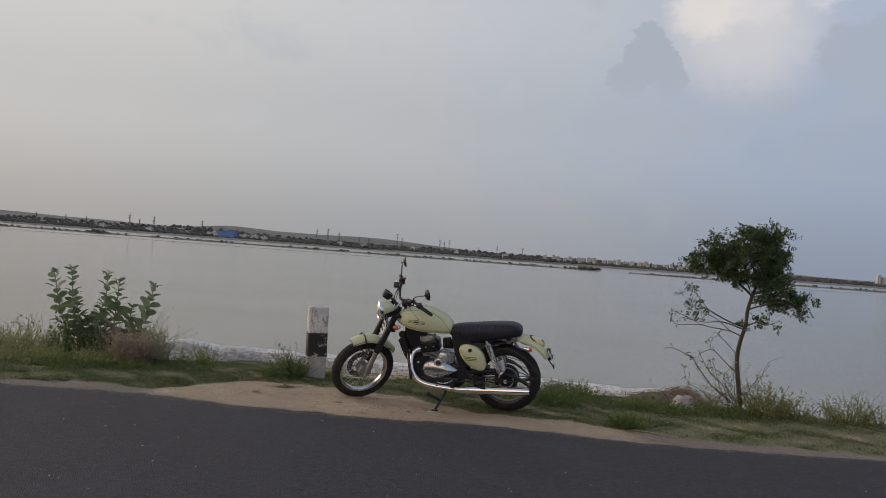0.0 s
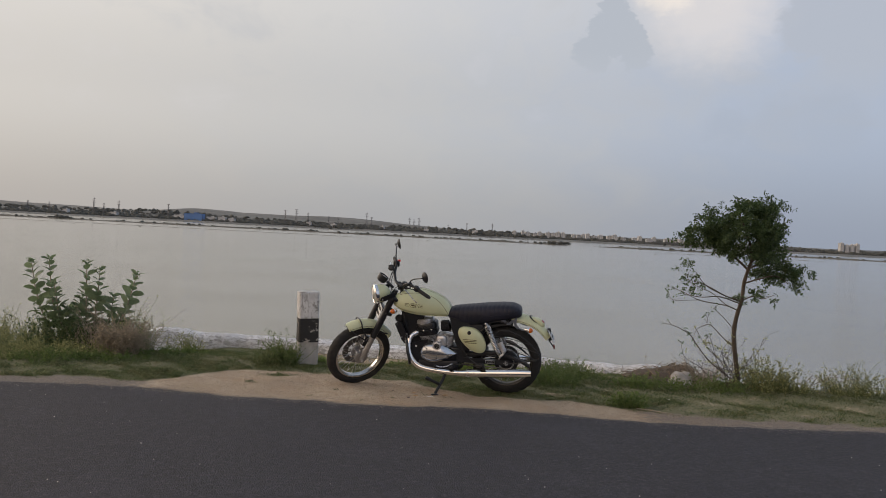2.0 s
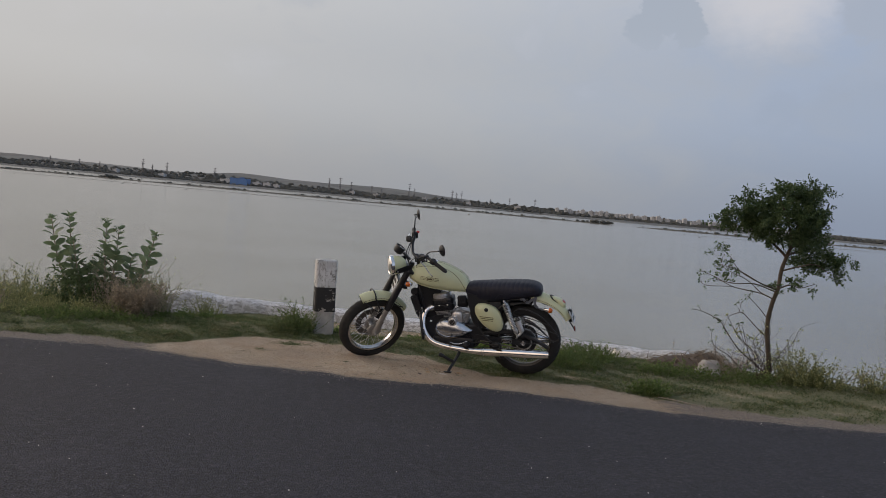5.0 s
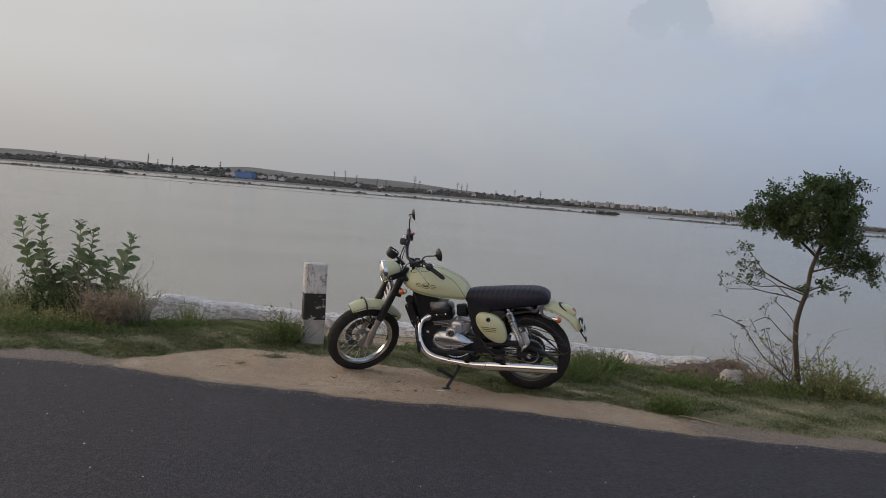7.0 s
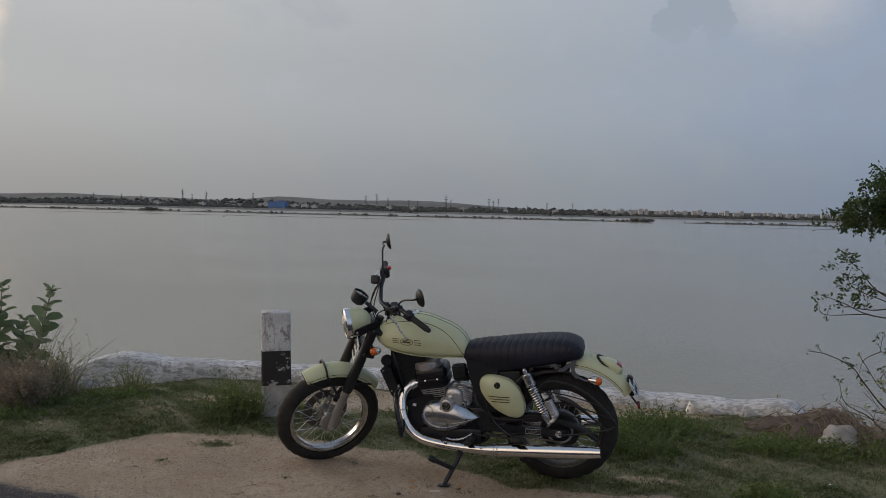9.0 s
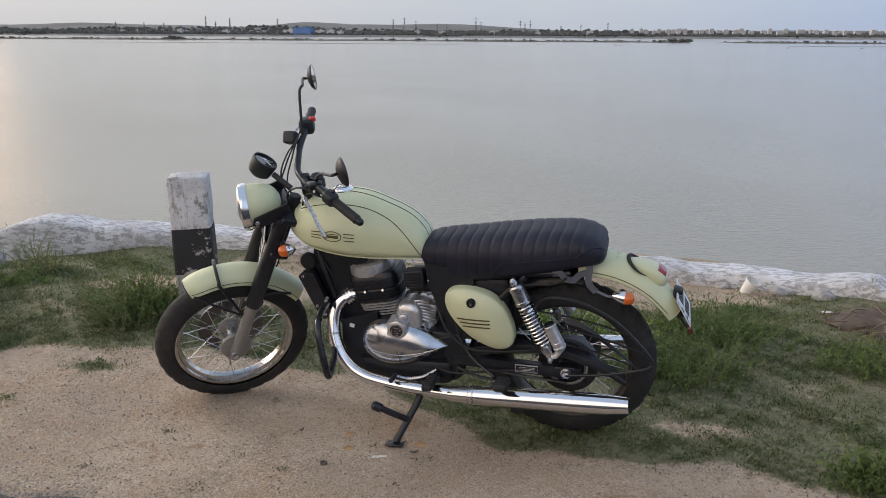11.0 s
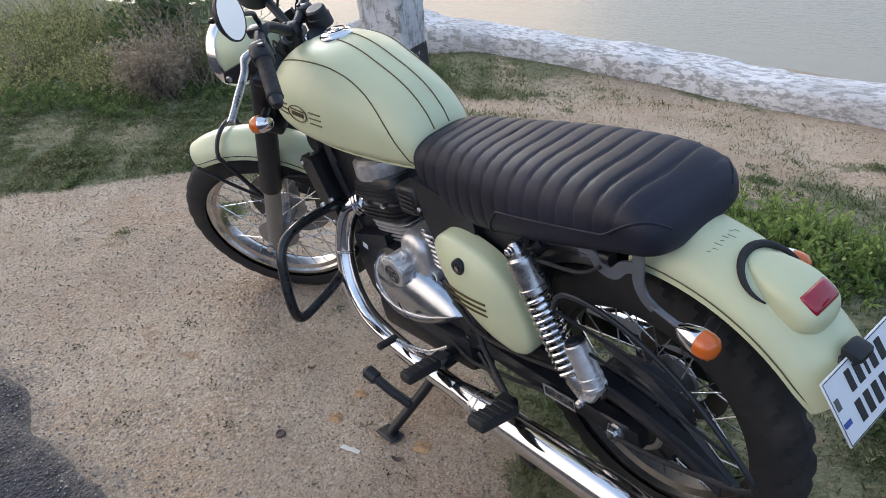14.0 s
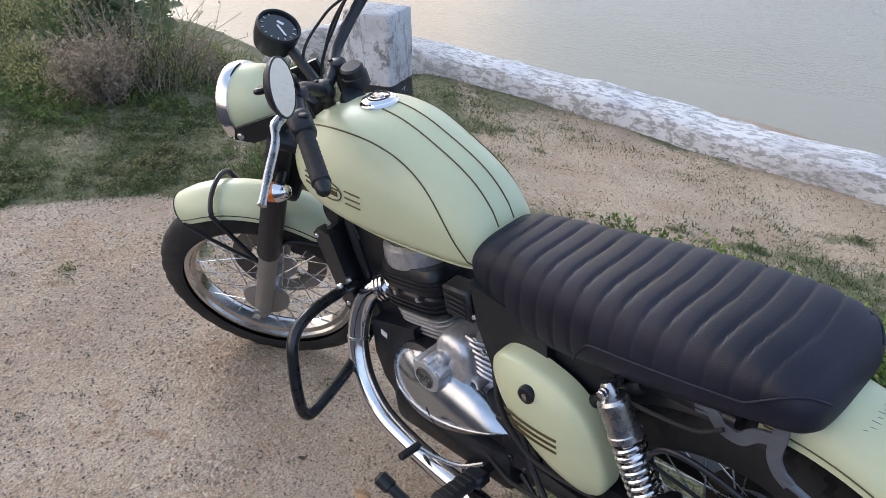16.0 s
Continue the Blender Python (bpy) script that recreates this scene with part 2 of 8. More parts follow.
def m_limewash(n, b):
    p = place(n)
    flake, stain, grime = n.noise(p, 9.0, 8.0, 0.68), n.noise(p, 2.3, 5.0, 0.6), n.noise(p, 45.0, 5.0, 0.7)
    c = n.mix(n.step(stain, 0.35, 0.7), (0.74, 0.74, 0.76), (0.56, 0.56, 0.58))
    streak = n.add("ShaderNodeMapping")
    n.put(p, streak.inputs[0])
    streak.inputs["Scale"].default_value = (0.5, 1.4, 1.4)
    lines_f = n.noise(streak.outputs[0], 24.0, 7.0, 0.75)
    c = n.mix(n.math("MULTIPLY", n.step(lines_f, 0.48, 0.56), 0.85), c, (0.30, 0.295, 0.29))
    c = n.mix(n.step(flake, 0.56, 0.64), c, (0.37, 0.37, 0.365))
    c = n.mix(n.math("MULTIPLY", n.step(grime, 0.60, 0.72), 0.65), c, (0.14, 0.13, 0.12))
    n.put(c, b.inputs["Base Color"])
    b.inputs["Roughness"].default_value = 0.9
    bump(n, b, n.math("ADD", n.math("MULTIPLY", n.step(flake, 0.55, 0.60), -1.0), grime), 0.6, 0.006)


def m_stone_paint(n, b):
    p = place(n)
    flake, stain, grime = n.noise(p, 13.0, 8.0, 0.7), n.noise(p, 5.0, 5.0, 0.6), n.noise(p, 60.0, 5.0, 0.7)
    c = n.mix(n.step(stain, 0.35, 0.7), (0.66, 0.66, 0.67), (0.47, 0.47, 0.48))
    drip = n.add("ShaderNodeMapping")
    n.put(p, drip.inputs[0])
    drip.inputs["Scale"].default_value = (1.4, 1.4, 0.35)
    c = n.mix(n.step(n.noise(drip.outputs[0], 22.0, 6.0, 0.7), 0.52, 0.62, 0.0, 0.7), c, (0.24, 0.23, 0.22))
    c = n.mix(n.step(flake, 0.56, 0.61, 0.0, 0.8), c, (0.26, 0.25, 0.235))
    c = n.mix(n.step(grime, 0.56, 0.68, 0.0, 0.6), c, (0.13, 0.12, 0.11))
    n.put(c, b.inputs["Base Color"])
    b.inputs["Roughness"].default_value = 0.9
    bump(n, b, n.math("ADD", n.math("MULTIPLY", n.step(flake, 0.60, 0.66), -1.0), grime), 0.7, 0.006)


def m_black_band(n, b):
    p = place(n)
    flake, grime = n.noise(p, 11.0, 8.0, 0.7), n.noise(p, 60.0, 5.0, 0.7)
    c = n.mix(n.step(flake, 0.57, 0.61), (0.020, 0.020, 0.022), (0.36, 0.34, 0.32))
    c = n.mix(n.math("MULTIPLY", n.step(grime, 0.58, 0.7), 0.5), c, (0.07, 0.068, 0.066))
    n.put(c, b.inputs["Base Color"])
    b.inputs["Roughness"].default_value = 0.75
    bump(n, b, n.math("ADD", flake, grime), 0.5, 0.005)


def leafy(name, light, dark, rough=0.5, gloss=0.4, dry=None):
    """Leaves that differ one from the other; a little light passes through."""

    def build(n, b):
        pick = n.add("ShaderNodeNewGeometry").outputs["Random Per Island"]
        c = n.mix(pick, dark, light)
        c = n.mix(n.math("MULTIPLY", n.noise(place(n), 25.0, 3.0), 0.4), c, tuple(v * 0.6 for v in dark))
        if dry:
            c = n.mix(n.math("MULTIPLY", n.step(n.math("ADD", n.noise(place(n), 3.2, 5.0, 0.65), n.math("MULTIPLY", n.math("SUBTRACT", pick, 0.5), 0.35)), 0.52, 0.66), 0.6), c, dry)
        n.put(c, b.inputs["Base Color"])
        b.inputs["Roughness"].default_value = rough
        b.inputs["Specular IOR Level"].default_value = gloss
        b.inputs["Transmission Weight"].default_value = 0.0
        thin = n.add("ShaderNodeBsdfTranslucent")
        n.put(c, thin.inputs[0])
        both = n.add("ShaderNodeMixShader")
        both.inputs[0].default_value = 0.52
        n.put(b.outputs[0], both.inputs[1])
        n.put(thin.outputs[0], both.inputs[2])
        n.put(both.outputs[0], n.tree.nodes["Material Output"].inputs[0])

    return material(name, build)


def grit(name, dark, light):
    """Small stones, each of its own shade."""

    def build(n, b):
        pick = n.add("ShaderNodeNewGeometry").outputs["Random Per Island"]
        c = n.mix(pick, dark, light)
        n.put(n.mix(n.math("MULTIPLY", n.noise(place(n), 300.0, 3.0), 0.5), c, dark), b.inputs["Base Color"])
        b.inputs["Roughness"].default_value = 0.9

    return material(name, build)


def m_cream(n, b):
    p = place(n)
    dust = n.noise(p, 14.0, 6.0, 0.65)
    c = n.mix(n.step(dust, 0.35, 0.75), (0.585, 0.615, 0.39), (0.56, 0.585, 0.38))
    n.put(c, b.inputs["Base Color"])
    n.put(n.step(dust, 0.3, 0.7, 0.33, 0.46), b.inputs["Roughness"])
    b.inputs["Coat Weight"].default_value = 0.25
    b.inputs["Coat Roughness"].default_value = 0.25


def m_seat(n, b):
    p = place(n)
    grain = n.voronoi(p, 420.0).outputs["Distance"]
    dust = n.noise(p, 6.0, 5.0, 0.6)
    c = n.mix(n.step(dust, 0.35, 0.7), (0.010, 0.011, 0.021), (0.018, 0.019, 0.035))
    n.put(c, b.inputs["Base Color"])
    n.put(n.step(dust, 0.3, 0.7, 0.46, 0.6), b.inputs["Roughness"])
    b.inputs["Specular IOR Level"].default_value = 0.35
    bump(n, b, grain, 0.18, 0.002)


def m_chrome(n, b):
    p = place(n)
    smear = n.noise(p, 22.0, 6.0, 0.7)
    n.put(n.mix(n.step(smear, 0.55, 0.8), (0.80, 0.80, 0.82), (0.62, 0.60, 0.57)), b.inputs["Base Color"])
    b.inputs["Metallic"].default_value = 1.0
    n.put(n.step(smear, 0.4, 0.75, 0.06, 0.2), b.inputs["Roughness"])


def m_tyre(n, b):
    p = place(n)
    dust = n.noise(p, 9.0, 6.0, 0.7)
    n.put(n.mix(n.step(dust, 0.42, 0.75), (0.011, 0.011, 0.012), (0.032, 0.029, 0.026)), b.inputs["Base Color"])
    b.inputs["Roughness"].default_value = 0.8
    bump(n, b, n.noise(p, 180.0, 3.0), 0.3, 0.002)


MAT = {
    "asphalt": material("asphalt", m_asphalt),
    "ground": material("sandy_ground", m_ground),
    "water": material("lake_water", m_water),
    "lime": material("peeling_whitewash", m_limewash),
    "stonepaint": material("flaking_stone_paint", m_stone_paint),
    "band": material("peeling_black_paint", m_black_band),
    "cream": material("cream_paint", m_cream),
    "seat": material("black_seat_vinyl", m_seat),
    "chrome": material("chrome", m_chrome),
    "tyre": material("dusty_rubber", m_tyre),
    # blacks tinted blue in place of the blue skylight on shaded parts
    "black": simple("black_gloss_paint", (0.010, 0.0110, 0.0140), 0.30, 0, 0.3, 40, coat=0.3),
    "satin": simple("black_satin_metal", (0.009, 0.0105, 0.0150), 0.40, 0, 0.35, 60, 0.15),
    "plastic": simple("black_plastic", (0.010, 0.0115, 0.0160), 0.48, 0, 0.3, 80, 0.2),
    "rubber": simple("black_rubber", (0.014, 0.014, 0.015), 0.7, 0, 0.3, 90, 0.2),
    "alloy": simple("cast_alloy", (0.40, 0.40, 0.41), 0.36, 0.85, 0.18, 70, 0.15),
    "bright_alloy": simple("bright_cast_alloy", (0.60, 0.60, 0.62), 0.36, 0.75, 0.2, 80, 0.15),
    # polished alloy has a blue skylight tint put into its colour too
    "polished": simple("polished_alloy", (0.50, 0.53, 0.58), 0.21, 1.0, 0.14, 28, 0.05),
    # satin bracket steel; its blue-grey stands in for the sky it reflects
    "skysteel": simple("sky_sheen_steel", (0.17, 0.185, 0.22), 0.38, 0.5, 0.15, 40),
    "fork": simple("grey_fork_metal", (0.30, 0.295, 0.29), 0.45, 0.7, 0.12, 60),
    "steel": simple("bright_steel", (0.55, 0.55, 0.56), 0.28, 1.0, 0.15, 60),
    "rim": simple("rim_steel", (0.58, 0.57, 0.56), 0.2, 1.0, 0.2, 30),
    # rear rim: dusty steel, darkened further to paint in the shade round it
    "dusty_shaded_rim": simple("dusty_shaded_rim_steel", (0.120, 0.114, 0.105), 0.42, 0.9, 0.25, 40),
    "brake": simple("worn_disc_steel", (0.15, 0.147, 0.145), 0.35, 1.0, 0.2, 50),
    "gold": simple("dark_gold_line", (0.085, 0.068, 0.028), 0.45, 0.3, 0.1, 60),
    "amber": simple("amber_lens", (0.60, 0.125, 0.010), 0.12, 0, 0.1, 60, coat=0.6),
    "red": simple("red_lens", (0.27, 0.006, 0.022), 0.10, 0, 0.15, 90, coat=0.6),
    "darkred": simple("dull_red_reflector", (0.11, 0.018, 0.016), 0.25, 0, 0.2, 90, coat=0.3),
    "plate": simple("white_plate", (0.74, 0.75, 0.77), 0.35, 0, 0.04, 20),
    "ink": simple("black_ink", (0.012, 0.012, 0.013), 0.5, 0, 0.1, 50),
    "blueink": simple("blue_ink", (0.05, 0.08, 0.3), 0.5, 0, 0.1, 50),
    "dial": simple("dark_dial", (0.012, 0.014, 0.018), 0.18, 0, 0.2, 50, coat=0.8),
    "needle": simple("white_needle", (0.8, 0.8, 0.8), 0.5, 0, 0.05, 50),
    "redswitch": simple("red_switch", (0.5, 0.02, 0.02), 0.5, 0, 0.1, 50),
    "bark": simple("grey_brown_bark", (0.075, 0.060, 0.046), 0.9, 0, 0.35, 45, 0.7),
    "twig": simple("dry_twig", (0.30, 0.25, 0.20), 0.9, 0, 0.3, 50, 0.3),
    "greenstem": simple("green_stem", (0.13, 0.155, 0.06), 0.7, 0, 0.3, 50),
    "rock": simple("weathered_rock", (0.36, 0.35, 0.34), 0.9, 0, 0.25, 14, 0.7, worn=(0.2, 0.13, 0.08)),
    "mound": simple("rusty_rubble", (0.12, 0.095, 0.078), 0.95, 0, 0.45, 16, 0.8, worn=(0.22, 0.18, 0.145)),
    "pebble": grit("sandy_grit", (0.13, 0.098, 0.078), (0.60, 0.50, 0.40)),
    "chip": grit("road_chipping", (0.06, 0.058, 0.06), (0.52, 0.48, 0.45)),
    "straw": grit("dry_straw", (0.10, 0.075, 0.055), (0.34, 0.27, 0.19)),
    "paper": simple("paper_scrap", (0.7, 0.68, 0.64), 0.8, 0, 0.1, 40),
    "cup": simple("white_paper_cup", (0.78, 0.78, 0.76), 0.6, 0, 0.06, 30),
    "bluecap": simple("blue_plastic", (0.03, 0.06, 0.5), 0.4, 0, 0.1, 50),
    # far land paled: the haze of distance is put into its base colour
    "land": simple("hazed_scrub_land", (0.15, 0.152, 0.145), 0.95, 0, 0.35, 0.02),
    "flatmud": simple("mud_bank", (0.13, 0.125, 0.108), 0.95, 0, 0.3, 0.08),
    # far white walls dulled to grey, haze put into the colour
    "concrete": simple("hazed_white_paint", (0.50, 0.50, 0.51), 0.85, 0, 0.08, 0.1),
    "glassdark": simple("far_dark_window", (0.34, 0.35, 0.36), 0.25, 0, 0.2, 1.0),
    # shed blue is paler than its paint, with haze mixed in
    "blueroof": simple("hazed_blue_metal", (0.09, 0.19, 0.42), 0.5, 0, 0.1, 0.1),
    "pylon": simple("pylon_steel", (0.16, 0.16, 0.17), 0.6, 0.3, 0.1, 1.0),
    # far leaves greyed and lightened, distance haze painted into both tones
    "farleaf": leafy("hazed_foliage", (0.235, 0.24, 0.225), (0.185, 0.19, 0.178), 0.8, 0.1),
    "treeleaf": leafy("tree_leaves", (0.125, 0.175, 0.07), (0.05, 0.085, 0.036)),
    "bigleaf": leafy("milkweed_leaves", (0.31, 0.38, 0.23), (0.14, 0.20, 0.105)),
    "scrubleaf": leafy("scrub_leaves", (0.52, 0.50, 0.24), (0.24, 0.26, 0.12), 0.7, 0.2),
    "dryleaf": leafy("dry_leaves", (0.54, 0.46, 0.34), (0.29, 0.24, 0.18), 0.85, 0.1),
    "weedleaf": leafy("weed_leaves", (0.24, 0.31, 0.105), (0.085, 0.135, 0.042), 0.6, 0.2),
    "grass": leafy("grass_blades", (0.20, 0.245, 0.10), (0.06, 0.092, 0.036), 0.7, 0.2, (0.30, 0.25, 0.14)),
    "freshleaf": leafy("fresh_weed_leaves", (0.42, 0.52, 0.15), (0.16, 0.24, 0.065), 0.6, 0.2),
    "creeper": leafy("creeping_leaves", (0.30, 0.34, 0.165), (0.085, 0.12, 0.052), 0.7, 0.2, (0.34, 0.30, 0.18)),
    "tuftleaf": leafy("trodden_weed_leaves", (0.15, 0.165, 0.085), (0.06, 0.07, 0.038), 0.8, 0.1),
    "ochre": simple("ochre_clod", (0.42, 0.27, 0.14), 0.95, 0, 0.4, 60, 0.8, worn=(0.3, 0.2, 0.12)),
    "deadleaf": simple("dead_leaf_brown", (0.11, 0.085, 0.062), 0.85, 0, 0.4, 70, 0.3),
    "rust": simple("rusty_cap", (0.13, 0.10, 0.09), 0.6, 0.5, 0.4, 80, 0.2),
}
MAT["mirror"] = material("mirror_glass", lambda n, b: (setattr(b.inputs["Base Color"], "default_value", (0.9, 0.9, 0.9, 1)), setattr(b.inputs["Metallic"], "default_value", 1.0), setattr(b.inputs["Roughness"], "default_value", 0.03)))


def m_lens(n, b):
    p = place(n)
    b.inputs["Base Color"].default_value = (0.75, 0.76, 0.77, 1)
    b.inputs["Metallic"].default_value = 0.6
    b.inputs["Roughness"].default_value = 0.10
    b.inputs["Coat Weight"].default_value = 1.0
    b.inputs["Coat Roughness"].default_value = 0.02
    bump(n, b, n.noise(p, 60.0, 2.0), 0.3, 0.004)


MAT["lens"] = material("headlamp_lens", m_lens)


# ---- geometry helpers ----
def mesh_of(bm, name, angle=38.0):
    """Turn a bmesh into a mesh, smooth but for its sharp edges."""
    bmesh.ops.recalc_face_normals(bm, faces=bm.faces)
    limit = radians(angle)
    for f in bm.faces:
        f.smooth = True
    for e in bm.edges:
        e.smooth = not (len(e.link_faces) == 2 and e.calc_face_angle(0) > limit)
    me = bpy.data.meshes.new(name)
    bm.to_mesh(me)
    bm.free()
    return me


def part(name, bm, mat, parent, label="", angle=38.0):
    ob = new(name, mesh_of(bm, name, angle))
    ob.data.materials.append(MAT[mat])
    if parent is not None:
        ob.parent = parent
    if label:
        tagged(ob, label=label)
    return ob


def share(name, me, m, parent):
    """Another object on the same mesh, at the pose m under parent."""
    ob = new(name, me)
    ob.parent = parent
    ob.matrix_basis = m
    return ob


def thing(name, m, label, category, group="", kind=""):
    ob = new(name)
    ob.empty_display_size = 0.1
    ob.matrix_world = m
    return tagged(ob, label, category, group, kind)


def raw(name, verts, faces, mat, smooth=False):
    me = bpy.data.meshes.new(name)
    me.from_pydata(verts, [], faces)
    me.materials.append(MAT[mat])
    if smooth:
        me.polygons.foreach_set("use_smooth", [True] * len(me.polygons))
    me.update()
    return new(name, me)


def spline(pts, n=8):
    """A smooth line through points (Catmull-Rom), n steps for each stretch."""
    p = [Vector(q) for q in pts]
    p = [p[0] * 2 - p[1]] + p + [p[-1] * 2 - p[-2]]
    out = []
    for i in range(1, len(p) - 2):
        for k in range(n):
            t = k / n
            a, b, c, d = p[i - 1], p[i], p[i + 1], p[i + 2]
            out.append(0.5 * ((2 * b) + (c - a) * t + (2 * a - 5 * b + 4 * c - d) * t * t + (3 * b - a - 3 * c + d) * t ** 3))
    return out + [p[-2]]


def tube(bm, pts, r, seg=10, cap=True, flat=1.0):
    """A round bar along points; r: one radius or one for each point."""
    pts = [Vector(q) for q in pts]
    rs = r if isinstance(r, (list, tuple)) else [r] * len(pts)
    up, rings = None, []
    for i, q in enumerate(pts):
        d = (pts[min(i + 1, len(pts) - 1)] - pts[max(i - 1, 0)]).normalized()
        if up is None:
            up = d.orthogonal().normalized()
        up = (up - d * up.dot(d)).normalized()
        side = d.cross(up)
        rings.append([bm.verts.new(q + (up * cos(2 * pi * k / seg) + side * sin(2 * pi * k / seg) * flat) * rs[i]) for k in range(seg)])
    for a, b in zip(rings, rings[1:]):
        for k in range(seg):
            bm.faces.new((a[k], a[(k + 1) % seg], b[(k + 1) % seg], b[k]))
    if cap:
        bm.faces.new(list(reversed(rings[0])))
        bm.faces.new(rings[-1])
    return bm


def lathe(bm, profile, m, seg=32, close=False):
    """Turn a profile of (radius, height) round the z axis of the pose m."""
    rings = []
    for r, h in profile:
        if r < 1e-6:
            rings.append([bm.verts.new(m @ Vector((0, 0, h)))])
        else:
            rings.append([bm.verts.new(m @ Vector((r * cos(2 * pi * k / seg), r * sin(2 * pi * k / seg), h))) for k in range(seg)])
    pairs = list(zip(rings, rings[1:])) + ([(rings[-1], rings[0])] if close else [])
    for a, b in pairs:
        for k in range(seg):
            j = (k + 1) % seg
            if len(a) == 1 and len(b) == 1:
                continue
            if len(a) == 1:
                bm.faces.new((a[0], b[j], b[k]))
            elif len(b) == 1:
                bm.faces.new((a[k], a[j], b[0]))
            else:
                bm.faces.new((a[k], a[j], b[j], b[k]))
    return bm


def loft(bm, rings, cap=True, closed=True):
    vs = [[bm.verts.new(q) for q in ring] for ring in rings]
    n = len(vs[0])
    for a, b in zip(vs, vs[1:]):
        for k in range(n if closed else n - 1):
            bm.faces.new((a[k], a[(k + 1) % n], b[(k + 1) % n], b[k]))
    if cap and closed:
        bm.faces.new(list(reversed(vs[0])))
        bm.faces.new(vs[-1])
    return bm


def box(bm, size, m, bevel=0.0, seg=2):
    made = bmesh.ops.create_cube(bm, size=1.0, matrix=m @ Matrix.Diagonal((*size, 1)))
    if bevel:
        edges = {e for v in made["verts"] for e in v.link_edges}
        bmesh.ops.bevel(bm, geom=list(edges), offset=bevel, segments=seg, affect="EDGES", profile=0.5)
    return bm


def along(a, b):
    """A pose at a whose z axis points to b."""
    a, b = Vector(a), Vector(b)
    return Matrix.Translation(a) @ (b - a).to_track_quat("Z", "Y").to_matrix().to_4x4()


def rod(bm, a, b, r, seg=12, bevel=0.0):
    h = (Vector(b) - Vector(a)).length
    e = min(bevel, r * 0.5, h * 0.4)
    prof = [(0, 0), (r - e, 0), (r, e), (r, h - e), (r - e, h), (0, h)] if e else [(0, 0), (r, 0), (r, h), (0, h)]
    return lathe(bm, prof, along(a, b), seg)


def bolt(bm, a, n, r=0.007, h=0.006):
    lathe(bm, [(0, h), (r * 0.75, h), (r, h * 0.7), (r, 0)], along(a, Vector(a) + Vector(n)), 6)


def smoothstep(lo, hi, v):
    t = np.clip((v - lo) / (hi - lo), 0, 1)
    return t * t * (3 - 2 * t)


def wavy(x, y, scale, seed=0.0):
    """Smooth wandering between -1 and 1, for arrays."""
    k = scale
    return (np.sin(1.7 * k * x + 2.1 * np.sin(1.1 * k * y + seed) + seed) + np.sin(2.3 * k * y + 1.7 * np.sin(1.3 * k * x - seed) + 2 * seed) + 0.6 * np.sin(4.1 * k * x + 3.3 * k * y + 3 * seed)) / 2.6


# ---- the lie of the land ----
WATER = -2.5


def bank_edge(x):
    """Where the top of the bank breaks off towards the lake."""
    return np.interp(x, [-60, -6, -4.5, -3.8, -3.2, 1.0, 2.0, 2.8, 3.3, 4.2, 7, 60], [10.4, 10.7, 10.3, 10.75, 11.3, 11.25, 10.95, 10.3, 9.3, 8.9, 8.8, 9.2])


def road_edge(x):
    return np.interp(x, [-60, -4.5, -3.5, -2.6, -1.7, -0.7, 0.7, 1.1, 1.7, 2.6, 4.0, 60], [7.2, 6.95, 6.9, 6.98, 6.81, 6.76, 6.84, 6.82, 6.66, 6.68, 6.78, 7.0]) + 0.035 * wavy(x, 0 * x, 3.0) + 0.018 * wavy(x, 0 * x + 3, 11.0, 1.0)


def height(x, y):
    x, y = np.asarray(x, float), np.asarray(y, float)
    z = -0.20 * smoothstep(8.6, 10.7, y)
    z += (0.018 * wavy(x, y, 1.3) + 0.008 * wavy(x, y, 5.0, 2.0)) * smoothstep(6.9, 7.6, y)
    # the parking patch dips towards the milestone
    z += 0.026 * np.exp(-((x - 0.75) / 0.5) ** 2 - ((y - 7.6) / 0.5) ** 2) + 0.006 * np.exp(-((x + 0.65) / 0.5) ** 2 - ((y - 7.75) / 0.5) ** 2)
    z -= 0.13 * smoothstep(-2.6, -4.0, x) * smoothstep(9.6, 10.8, y)
    e = bank_edge(x)
    z = np.where(y > e, z - 4.2 * smoothstep(0, 5.5, y - e), z)
    z = z - 0.03 * smoothstep(6.75, 6.2, y)
    far = 1650 + 25 * wavy(x, 0 * x, 0.012)
    z = z + (smoothstep(far - 15, far + 25, y) * 5.5)
    z = z + smoothstep(1700, 2500, y) * (14 + 12 * smoothstep(300, -500, x) + 8 * wavy(x, y, 0.004))
    z = z + 12 * np.exp(-((x + 720) / 60.0) ** 2) * smoothstep(1900, 2300, y)
    return z


